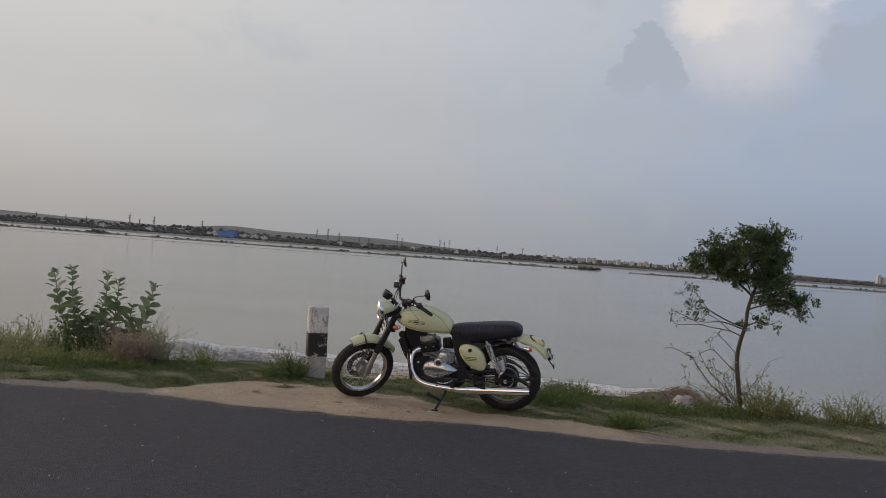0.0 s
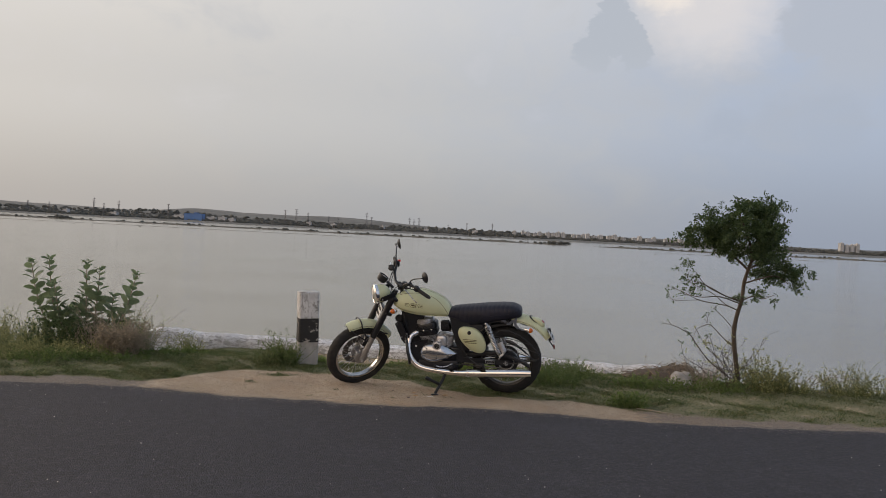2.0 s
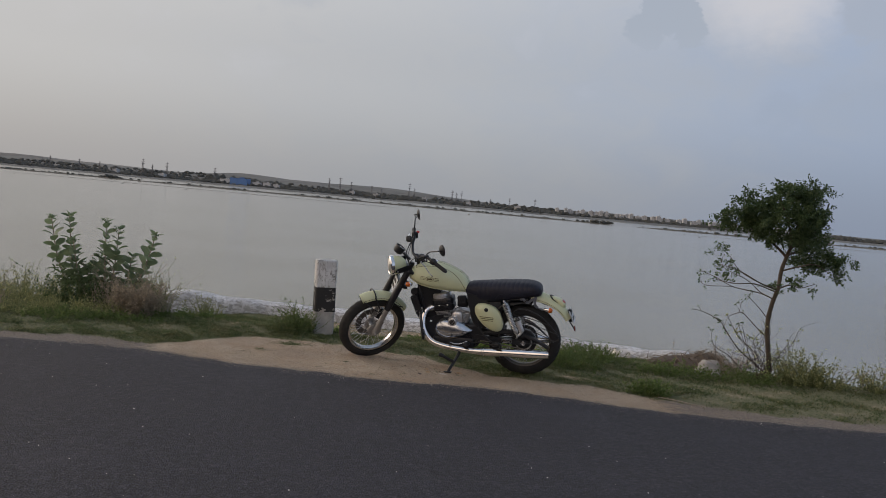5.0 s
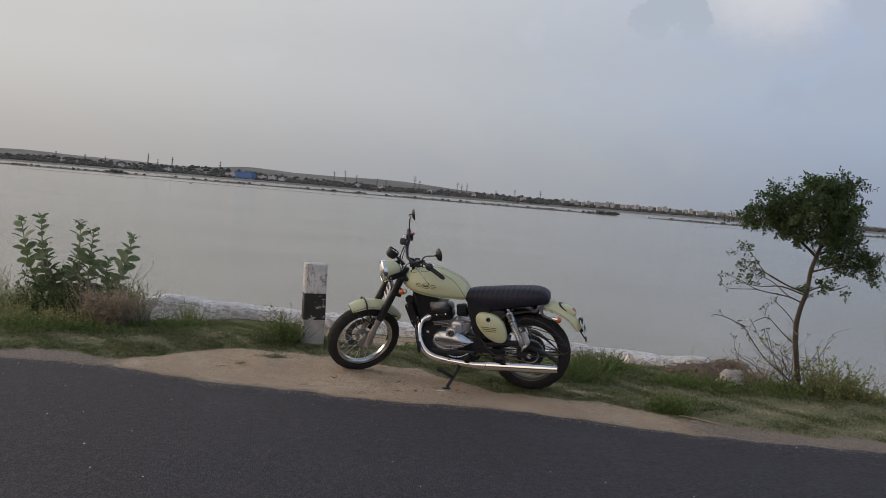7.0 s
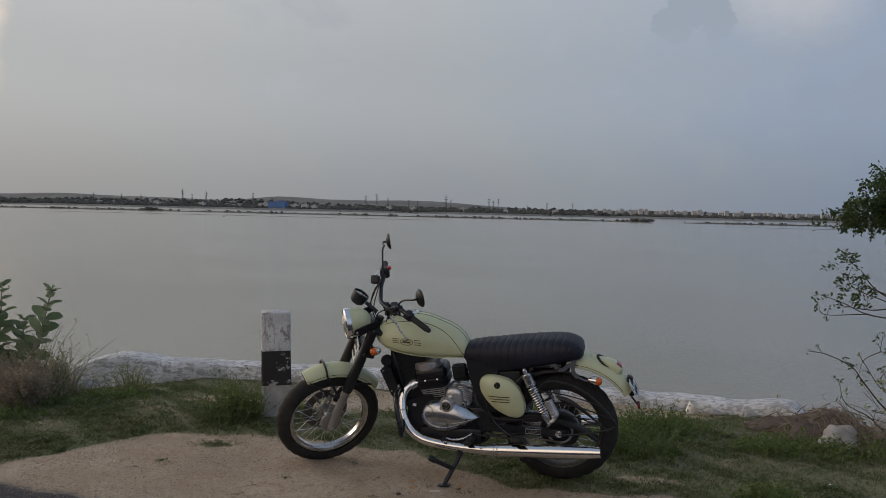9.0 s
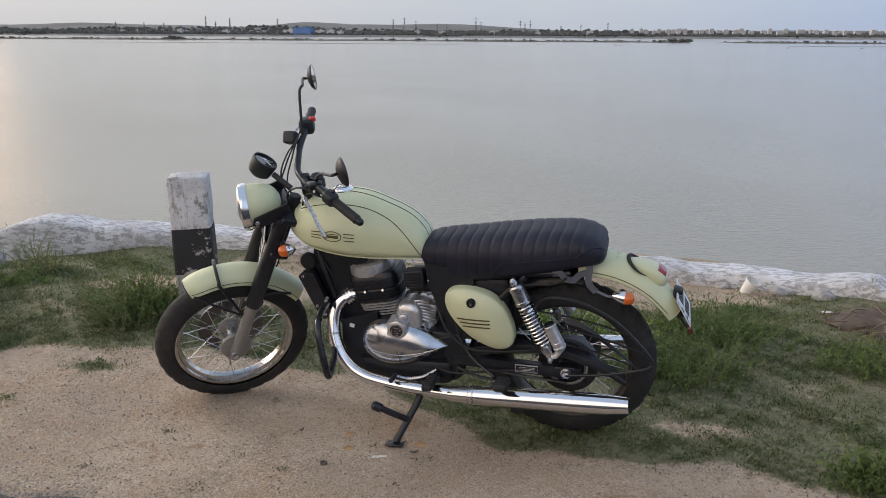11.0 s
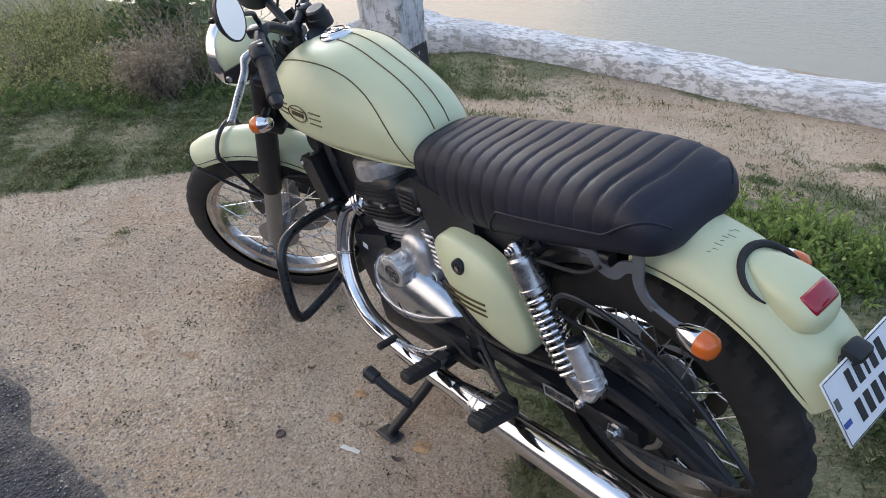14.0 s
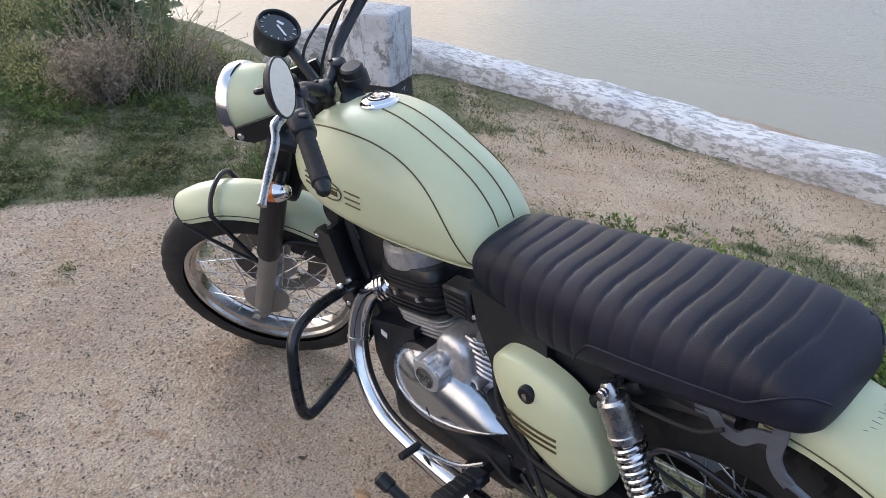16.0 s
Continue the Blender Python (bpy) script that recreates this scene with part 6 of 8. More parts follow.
EMB = Matrix.Translation((0.634 + AHEAD, 0.1600, 0.465)) @ Matrix.Rotation(pi, 4, "Z") @ Matrix.Rotation(radians(90), 4, "X")
letters("1929", 0.0165, EMB, "emblem_year", case)
for z, wd in ((0.4765, 0.018), (0.4535, 0.020)):
    piece("emblem_bar", "steel", lambda bm: box(bm, (wd, 0.0012, 0.0028), Matrix.Translation((0.634, 0.1598, z))))

CYL = Matrix.Translation((0.712, 0, 0.432)) @ Matrix.Rotation(radians(9), 4, "Y")


def rounded(w, d, z, n=36, p=5.0, notch=0.0):
    out = []
    for k in range(n):
        t = 2 * pi * k / n
        c, s2 = cos(t), sin(t)
        r = 1 / (abs(c) ** p + abs(s2) ** p) ** (1 / p)
        out.append(Vector((w * 0.5 * r * c, d * 0.5 * r * s2, z)))
    return out


piece("cylinder_core", "satin", lambda bm: loft(bm, [[CYL @ q for q in rounded(0.13, 0.145, z)] for z in (-0.03, 0.13)]))
for k in range(8):
    z = 0.020 + 0.0125 * k
    w0 = 0.128 + 0.042 * (k / 7) ** 0.7
    piece("cooling_fin", "bright_alloy", lambda bm: loft(bm, [[CYL @ q for q in rounded(w0 - 0.005 + e, w0 - 0.005 + e, z + dz)] for dz, e in ((-0.0030, 0.0), (-0.0012, 0.006), (0.0012, 0.006), (0.0030, 0.0))]), label="cast alloy cooling fin")
head = piece("cylinder_head", "satin", lambda bm: [loft(bm, [[CYL @ q for q in rounded(w0, d, z)] for z, w0, d in ((0.112, 0.17, 0.165), (0.122, 0.188, 0.178), (0.165, 0.192, 0.180), (0.170, 0.180, 0.172), (0.177, 0.196, 0.184), (0.218, 0.196, 0.182), (0.232, 0.18, 0.165))]), box(bm, (0.10, 0.10, 0.08), Matrix.Translation((0.56, 0.0, 0.62)), 0.012, 1)], label="black cylinder head")
for s in (1, -1):
    for x in (-0.045, 0.03):
        piece("head_bolt", "steel", lambda bm: bolt(bm, CYL @ Vector((x, 0.088 * s, 0.166)), (0, s, 0.4), 0.0075, 0.016), head)
for x, z in ((0.500, 0.665), (0.505, 0.61), (0.485, 0.585)):
    piece("head_bolt", "steel", lambda bm: bolt(bm, (x, 0.118, z), (0, 1, 0), 0.006, 0.006), head)
for z in (0.131, 0.142, 0.153, 0.188, 0.199, 0.209):
    piece("head_rib", "satin", lambda bm: loft(bm, [[CYL @ q for q in rounded(0.200, 0.190, z + dz)] for dz in (-0.002, 0.002)]), head)
piece("valve_cover", "bright_alloy", lambda bm: lathe(bm, [(0.076, 0.226), (0.079, 0.238), (0.076, 0.268), (0.066, 0.276), (0.060, 0.272), (0.05, 0.272), (0.03, 0.280), (0, 0.282)], CYL @ Matrix.Translation((0.015, 0, 0)) @ Matrix.Diagonal((1.15, 1.2, 1, 1)), 32), head, "round alloy valve cover")
coil = piece("coil_box", "plastic", lambda bm: box(bm, (0.078, 0.05, 0.072), Matrix.Translation((0.560, 0.085, 0.662)) @ Matrix.Rotation(radians(6), 4, "Y"), 0.006, 1), label="black ribbed coil box")
for k in range(4):
    piece("coil_rib", "plastic", lambda bm: box(bm, (0.055, 0.004, 0.005), Matrix.Translation((0.560, 0.112, 0.642 + 0.012 * k)), 0.001, 1), coil)
for hose_pts, hose_r in (
        ([(0.48, 0.10, 0.56), (0.44, 0.13, 0.47), (0.36, 0.14, 0.40), (0.24, 0.135, 0.39), (0.12, 0.13, 0.40)], 0.006),
        ([(0.52, 0.12, 0.30), (0.42, 0.14, 0.285), (0.30, 0.14, 0.30), (0.18, 0.13, 0.31)], 0.005),
                ([(0.16, 0.12, 0.66), (0.10, 0.135, 0.675), (0.02, 0.13, 0.68), (-0.02, 0.12, 0.70)], 0.004)):
    piece("hose", "rubber", lambda bm: tube(bm, spline(hose_pts, 6), hose_r, 8), label="black rubber hose")
AHEAD = 0.0
AIRBOX = [Vector((x, 0, z)) for x, z in ((0.34, 0.70), (0.525, 0.735), (0.515, 0.64), (0.485, 0.55), (0.445, 0.44), (0.34, 0.42))]
for s in (1, -1):
    piece("air_box", "plastic", lambda bm: loft(bm, [[v + Vector((0, y * s, 0)) for v in AIRBOX] for y in (0.06, 0.112)]), label="black air box panel")
piece("battery_box", "plastic", lambda bm: box(bm, (0.24, 0.18, 0.24), Matrix.Translation((0.33, 0, 0.55)), 0.02, 2))
piece("sump_shield", "satin", lambda bm: box(bm, (0.26, 0.16, 0.06), Matrix.Translation((0.62, 0, 0.235)), 0.015, 2))

# -- exhausts, one to each side --
for s in (1, -1):
    head_pipe = [(0.832, 0.052, 0.565), (0.868, 0.062, 0.558), (0.906, 0.085, 0.525), (0.922, 0.112, 0.462), (0.912, 0.138, 0.388), (0.874, 0.158, 0.318), (0.806, 0.172, 0.268), (0.70, 0.180, 0.243), (0.56, 0.186, 0.229), (0.42, 0.190, 0.222)]
    pipe = piece("exhaust", "chrome", lambda bm: tube(bm, spline([(x, y * s, z) for x, y, z in head_pipe], 8), 0.0255, 20), label="long chrome exhaust pipe")
    ma, mb = Vector((0.45, 0.189 * s, 0.221)), Vector((-0.238, 0.232 * s, 0.257))
    L = (mb - ma).length
    piece("silencer", "chrome", lambda bm: lathe(bm, [(0.0255, 0), (0.027, 0.01), (0.031, 0.05), (0.036, 0.10), (0.039, 0.16), (0.040, L - 0.16), (0.037, L - 0.08), (0.031, L - 0.015), (0.030, L), (0.026, L), (0.026, L - 0.05), (0, L - 0.05)], along(ma, mb), 28), pipe, "chrome cigar silencer")
    for d, e in ((0.085, -0.003), (0.102, 0.0)):
        piece("clamp_ring", "steel", lambda bm: lathe(bm, [(0.030, d), (0.0385 + e, d + 0.002), (0.0385 + e, d + 0.009), (0.030, d + 0.011)], along(ma, mb), 28), pipe)
    bend = spline([(x, y * s, z) for x, y, z in head_pipe], 8)
    piece("clamp_ring", "steel", lambda bm: lathe(bm, [(0.0255, 0), (0.0275, 0.002), (0.0275, 0.006), (0.0255, 0.008)], along(bend[28], bend[29]), 20), pipe)
    piece("finned_clamp", "chrome", lambda bm: [lathe(bm, [(0.018, 0), (0.036, 0), (0.036, 0.006), (0.029, 0.007), (0.029, 0.011), (0.036, 0.012), (0.036, 0.018), (0.029, 0.019), (0.029, 0.023), (0.035, 0.024), (0.035, 0.030), (0.02, 0.034)], along((0.851, 0.056 * s, 0.563), (0.913, 0.084 * s, 0.527)), 20)], pipe, "finned chrome exhaust clamp")
    piece("silencer_bracket", "satin", lambda bm: [box(bm, (0.046, 0.030, 0.034), Matrix.Translation(ma.lerp(mb, 0.40) + Vector((0, 0.016 * s, -0.036))) @ Matrix.Rotation(radians(-12), 4, "Y"), 0.008, 2)], pipe)

# -- controls at the feet, stand --
for s in (1, -1):
    pm = Matrix.Translation((0.505, 0.236 * s, 0.288)) @ Matrix.Rotation(radians(8 * s), 4, "X")
    peg = piece("foot_peg", "rubber", lambda bm: box(bm, (0.040, 0.10, 0.026), pm, 0.008, 3), label="ribbed rubber foot peg")
    for k in range(5):
        piece("peg_rib", "rubber", lambda bm: box(bm, (0.034, 0.007, 0.004), pm @ Matrix.Translation((0, (-0.036 + 0.018 * k) * s, 0.0135)), 0.0015, 1), peg)
    piece("peg_mount", "satin", lambda bm: [rod(bm, (0.505, 0.10 * s, 0.272), (0.505, 0.195 * s, 0.280), 0.012), box(bm, (0.05, 0.04, 0.03), Matrix.Translation((0.505, 0.17 * s, 0.276)), 0.006, 1)], peg)
    rm = Matrix.Translation((0.220, 0.258 * s, 0.324)) @ Matrix.Rotation(radians(14 * s), 4, "X")
    rp = piece("rear_peg", "rubber", lambda bm: box(bm, (0.052, 0.108, 0.026), rm, 0.009, 3), label="ribbed rubber pillion peg")
    for k in range(5):
        piece("peg_rib", "rubber", lambda bm: box(bm, (0.046, 0.008, 0.004), rm @ Matrix.Translation((0, (-0.038 + 0.019 * k) * s, 0.0135)), 0.0015, 1), rp)
    piece("peg_stay", "satin", lambda bm: [tube(bm, spline([(0.41, 0.125 * s, 0.44), (0.35, 0.15 * s, 0.36), (0.26, 0.185 * s, 0.305)], 6), 0.0065, 8), tube(bm, spline([(0.42, 0.12 * s, 0.30), (0.34, 0.15 * s, 0.285), (0.25, 0.19 * s, 0.298)], 6), 0.006, 8), box(bm, (0.05, 0.045, 0.03), Matrix.Translation((0.245, 0.205 * s, 0.302)), 0.008, 1)], rp)
gear = piece("gear_lever", "steel", lambda bm: tube(bm, spline([(0.50, 0.150, 0.300), (0.55, 0.172, 0.278), (0.61, 0.186, 0.274), (0.655, 0.200, 0.290)], 6), 0.0055, 8), label="bright gear lever")
piece("lever_rubber", "rubber", lambda bm: rod(bm, (0.655, 0.193, 0.290), (0.657, 0.250, 0.294), 0.0095, 12, 0.003), gear)
stand = piece("side_stand", "satin", lambda bm: [tube(bm, [(0.555, 0.135, 0.225), (0.585, 0.195, 0.155), (0.645, 0.293, 0.049)], [0.015, 0.014, 0.013], 10), box(bm, (0.07, 0.045, 0.010), Matrix.Translation((0.648, 0.298, 0.043)) @ Matrix.Rotation(radians(10), 4, "X"), 0.004, 1), box(bm, (0.05, 0.05, 0.04), Matrix.Translation((0.555, 0.13, 0.225)), 0.01, 1)], label="black side stand folded out")
piece("stand_arm", "satin", lambda bm: [tube(bm, [(0.608, 0.236, 0.118), (0.66, 0.252, 0.150), (0.705, 0.259, 0.174)], 0.017, 10, True, 0.75), rod(bm, (0.698, 0.258, 0.170), (0.738, 0.266, 0.194), 0.0185, 16, 0.008)], stand, "flat kick arm")
piece("arm_mark", "brake", lambda bm: box(bm, (0.045, 0.004, 0.006), Matrix.Translation((0.66, 0.2605, 0.1525)) @ Matrix.Rotation(radians(-33), 4, "Y")), stand)


# ---- plants ----
class Leaves:
    """Collects many small faces into one mesh."""

    def __init__(self):
        self.v, self.f = [], []

    def poly(self, pts):
        n = len(self.v)
        self.v.extend([tuple(p) for p in pts])
        self.f.append(tuple(range(n, n + len(pts))))

    def leaf(self, base, way, face, length, width, cup=0.12):
        """A pointed leaf folded a little along its rib."""
        way = way.normalized()
        side = way.cross(face)
        side = side.normalized() if side.length > 1e-4 else way.orthogonal().normalized()
        nrm = side.cross(way)
        n = len(self.v)
        mid = base + way * length * 0.45 + nrm * length * cup * -0.5
        tip = base + way * length + nrm * length * cup * -0.8
        l, r = mid + side * width * 0.5 + nrm * width * cup, mid - side * width * 0.5 + nrm * width * cup
        self.v.extend([tuple(base), tuple(l), tuple(tip), tuple(r), tuple(mid)])
        self.f.extend([(n, n + 1, n + 4), (n + 1, n + 2, n + 4), (n + 2, n + 3, n + 4), (n + 3, n, n + 4)])

    def broad(self, base, way, face, length, width):
        """A thick oval leaf of nine points."""
        way = way.normalized()
        side = way.cross(face)
        side = side.normalized() if side.length > 1e-4 else way.orthogonal().normalized()
        nrm = side.cross(way)
        n = len(self.v)
        prof = ((0.0, 0.15), (0.15, 0.72), (0.42, 1.0), (0.70, 0.95), (0.91, 0.58), (1.0, 0.05))
        for t, wd in prof:
            c = base + way * length * t - nrm * length * 0.22 * t * t
            self.v.extend([tuple(c + side * width * 0.5 * wd + nrm * width * 0.10 * wd), tuple(c), tuple(c - side * width * 0.5 * wd + nrm * width * 0.10 * wd)])
        for k in range(len(prof) - 1):
            a = n + 3 * k
            self.f.extend([(a, a + 1, a + 4, a + 3), (a + 1, a + 2, a + 5, a + 4)])

    def make(self, name, mat, parent=None, label=""):
        ob = raw(name, self.v, self.f, mat, True)
        if parent is not None:
            ob.parent = parent
            ob.matrix_parent_inverse = parent.matrix_world.inverted()
        if label:
            tagged(ob, label=label)
        return ob


rng = random.Random(7)


def rand_dir(up=0.0):
    v = Vector((rng.gauss(0, 1), rng.gauss(0, 1), rng.gauss(0, 1) + up))
    return v.normalized()


def ground_at(x, y):
    return float(height(np.array(x), np.array(y)))


def rooted(name, x, y, label, category, group=""):
    return thing(name, Matrix.Translation((x, y, ground_at(x, y))), label, category, group)


def under(ob, parent):
    ob.parent = parent
    ob.matrix_parent_inverse = parent.matrix_world.inverted()
    return ob


def tree():
    x0, y0 = 3.34, 8.75
    root = rooted("tree", x0, y0, "small young tree with crooked trunk and dense green crown", "tree")
    z0 = ground_at(x0, y0)
    P = lambda x, z, y=0.0: Vector((x0 + x, y0 + y, z0 + z))
    trunk_pts = [P(0.02, -0.1), P(0.01, 0.12), P(-0.015, 0.28), P(-0.055, 0.58), P(-0.03, 0.80), P(0.01, 0.95), P(0.024, 1.14), P(0.06, 1.29), P(0.09, 1.38)]
    bm = bmesh.new()
    line = spline(trunk_pts, 5)
    tube(bm, line, [0.028 - 0.011 * k / (len(line) - 1) + 0.004 * noise.noise(Vector((k * 0.7, 0, 0))) for k in range(len(line))], 10)
    part_trunk = under(part("trunk", bm, "bark", None, "crooked grey-brown trunk", 60), root)
    limbs = [
        ([P(0.06, 1.29), P(-0.08, 1.42, 0.05), P(-0.25, 1.52, 0.08), P(-0.46, 1.70, 0.02)], 0.015),
        ([P(0.09, 1.38), P(0.05, 1.55, -0.06), P(-0.05, 1.75, -0.12), P(-0.12, 1.95, -0.1)], 0.015),
        ([P(0.09, 1.38), P(0.16, 1.58, 0.08), P(0.18, 1.78, 0.12), P(0.12, 2.0, 0.15)], 0.015),
        ([P(0.09, 1.38), P(0.25, 1.50, -0.02), P(0.36, 1.68, -0.05), P(0.42, 1.88, -0.02)], 0.013),
        ([P(0.07, 1.31), P(0.25, 1.38, 0.08), P(0.36, 1.40, 0.1), P(0.50, 1.30, 0.06)], 0.013),
        ([P(0.024, 1.14), P(0.16, 1.20, -0.08), P(0.32, 1.24, -0.1), P(0.48, 1.16, -0.08)], 0.010),
        ([P(0.0, 0.94), P(-0.18, 1.0, 0.03), P(-0.38, 1.10, 0.04), P(-0.50, 1.24, 0.02)], 0.009),
        ([P(-0.01, 0.92), P(-0.25, 0.985, -0.05), P(-0.45, 0.97, -0.06), P(-0.68, 1.0, -0.05)], 0.008),
        ([P(0.01, 0.95), P(0.14, 1.0, 0.05), P(0.26, 0.98, 0.06), P(0.40, 1.04, 0.04)], 0.008),
        ([P(0.01, 0.95), P(-0.2, 1.0, -0.1), P(-0.42, 1.1, -0.16), P(-0.64, 1.16, -0.18)], 0.007),
        ([P(-0.02, 0.84), P(-0.16, 0.89), P(-0.44, 0.93), P(-0.62, 1.01), P(-0.77, 1.06)], 0.007),
        ([P(-0.44, 0.935), P(-0.52, 0.93), P(-0.72, 0.92), P(-0.79, 0.96)], 0.005),
        ([P(-0.05, 0.62), P(-0.15, 0.73), P(-0.25, 0.82), P(-0.29, 0.85)], 0.005),
        ([P(-0.05, 0.44), P(-0.15, 0.52), P(-0.30, 0.66), P(-0.35, 0.68), P(-0.34, 0.79)], 0.006),
        ([P(-0.35, 0.675), P(-0.46, 0.61), P(-0.49, 0.50)], 0.004),
        ([P(0.0, 0.05), P(-0.18, 0.18), P(-0.33, 0.30), P(-0.46, 0.46), P(-0.54, 0.56), P(-0.71, 0.64), P(-0.84, 0.66)], 0.008),
        ([P(-0.18, 0.0), P(-0.28, 0.09), P(-0.41, 0.21), P(-0.57, 0.30), P(-0.62, 0.45)], 0.006),
        ([P(-0.02, 0.84), P(-0.16, 0.90), P(-0.32, 1.02), P(-0.54, 1.11), P(-0.61, 1.22)], 0.006),
        ([P(-0.17, 0.17), P(-0.23, 0.30), P(-0.30, 0.51), P(-0.34, 0.55)], 0.005),
    ]
    tips = []
    for pts, r in limbs:
        bm = bmesh.new()
        ln = spline(pts, 5)
        tube(bm, ln, [r * (1 - 0.72 * k / (len(ln) - 1)) for k in range(len(ln))], 7)
        for _ in range(3 if r < 0.0085 else 0):
            i = rng.randrange(len(ln) // 2, len(ln))
            e = ln[i] + rand_dir(0.3) * rng.uniform(0.04, 0.09)
            tube(bm, [ln[i], ln[i].lerp(e, 0.5) + rand_dir() * 0.006, e], [r * 0.35, r * 0.28, r * 0.2], 4)
            tips.append(e)
        tips.append(ln[len(ln) - 1])
        under(part("branch", bm, "bark", None), root)
    lobes = [((0.02, -0.02, 1.74), (0.38, 0.36, 0.25), 640), ((-0.42, 0.02, 1.74), (0.17, 0.2, 0.21), 170), ((0.26, -0.02, 1.80), (0.19, 0.2, 0.22), 190), ((0.05, 0.05, 1.90), (0.26, 0.25, 0.11), 150),
             ((0.42, 0.05, 1.36), (0.21, 0.2, 0.19), 190), ((-0.02, -0.03, 1.52), (0.34, 0.3, 0.11), 130), ((-0.58, 0.0, 1.17), (0.07, 0.07, 0.11), 18), ((0.22, 0.05, 1.0), (0.12, 0.1, 0.07), 15), ((0.48, 0.03, 1.16), (0.15, 0.1, 0.12), 34), ((-0.02, -0.1, 1.05), (0.1, 0.08, 0.06), 6)]
    L = Leaves()
    for e in tips:
        for _ in range(5):
            L.leaf(e + rand_dir() * 0.018, rand_dir(-0.2), rand_dir(0.5), rng.uniform(0.022, 0.036), rng.uniform(0.012, 0.018))
    for c, r, count in lobes:
        knots = []
        for _ in range(max(3, count // 15)):
            d = rand_dir()
            knots.append((d, Vector((d.x * r[0], d.y * r[1], d.z * r[2])) * rng.uniform(0.45, 1.05)))
        for _ in range(count):
            d, knot = rng.choice(knots)
            d = (d + rand_dir() * 0.7).normalized()
            p = P(c[0], c[2], c[1]) + knot + Vector((rng.gauss(0, 0.05), rng.gauss(0, 0.05), rng.gauss(0, 0.038)))
            way = (d + Vector((0, 0, -0.35)) + rand_dir() * 0.6).normalized()
            ln = rng.uniform(0.07, 0.12)
            face = rand_dir(0.8)
            side = way.cross(face).normalized()
            for k in range(8):
                t = 0.15 + 0.85 * k / 7
                q = p + way * ln * t + rand_dir() * 0.012
                for s in (1, -1):
                    L.leaf(q, way * 0.4 + side * s + rand_dir() * 0.7 + Vector((0, 0, -0.2)), face + rand_dir() * 0.6, rng.uniform(0.024, 0.040), rng.uniform(0.013, 0.020))
    L.make("crown", "treeleaf", root, "dense green feathery leaves")
    return root


tree()


def bare_twigs(name, x, y, count, reach, h0, h1, label, mat="twig", r0=0.006, leafy_mat=None, leaf=0.02, lean=(0, 0)):
    """A fan of thin crooked twigs, with a few leaves where told."""
    root = rooted(name, x, y, label, "shrub")
    z0 = ground_at(x, y)
    bm = bmesh.new()
    L = Leaves()
    for k in range(count):
        a = rng.uniform(0, 2 * pi)
        h = rng.uniform(h0, h1)
        q = Vector((x + rng.gauss(0, 0.06), y + rng.gauss(0, 0.05), z0 - 0.03))
        way = Vector((cos(a) * reach + lean[0], sin(a) * reach * 0.7 + lean[1], h)) * rng.uniform(0.7, 1.05)
        pts = [q]
        for j in range(1, 6):
            pts.append(q + way * (j / 5) + Vector((rng.gauss(0, 0.042), rng.gauss(0, 0.042), rng.gauss(0, 0.035) + 0.06 * sin(pi * j / 5))) * (0.4 + reach))
        ln = spline(pts, 3)
        r = r0 * rng.uniform(0.6, 1.1)
        tube(bm, ln, [r * (1 - 0.75 * i / (len(ln) - 1)) for i in range(len(ln))], 5)
        if leafy_mat and count > 40:
            for i in range(len(ln) // 2, len(ln)):
                for _ in range(3):
                    L.leaf(ln[i] + rand_dir() * 0.016, rand_dir(0.4), rand_dir(0.5), leaf * rng.uniform(0.8, 1.6), leaf * rng.uniform(0.5, 0.8))
        for _ in range(3):
            i = rng.randrange(4, len(ln) - 1)
            e = ln[i] + (way.normalized() * 0.6 + rand_dir()).normalized() * rng.uniform(0.06, 0.16) * (0.5 + reach)
            tube(bm, [ln[i], ln[i].lerp(e, 0.5) + rand_dir() * 0.01, e], [r * 0.45, r * 0.35, r * 0.2], 4)
            if leafy_mat and rng.random() < 0.9:
                for _ in range(7):
                    L.leaf(e + rand_dir() * 0.012, rand_dir(0.4), rand_dir(0.5), leaf * rng.uniform(0.7, 1.3), leaf * 0.5)
    under(part("twig", bm, mat, None), root)
    if L.f:
        L.make("foliage", leafy_mat, root)
    return root


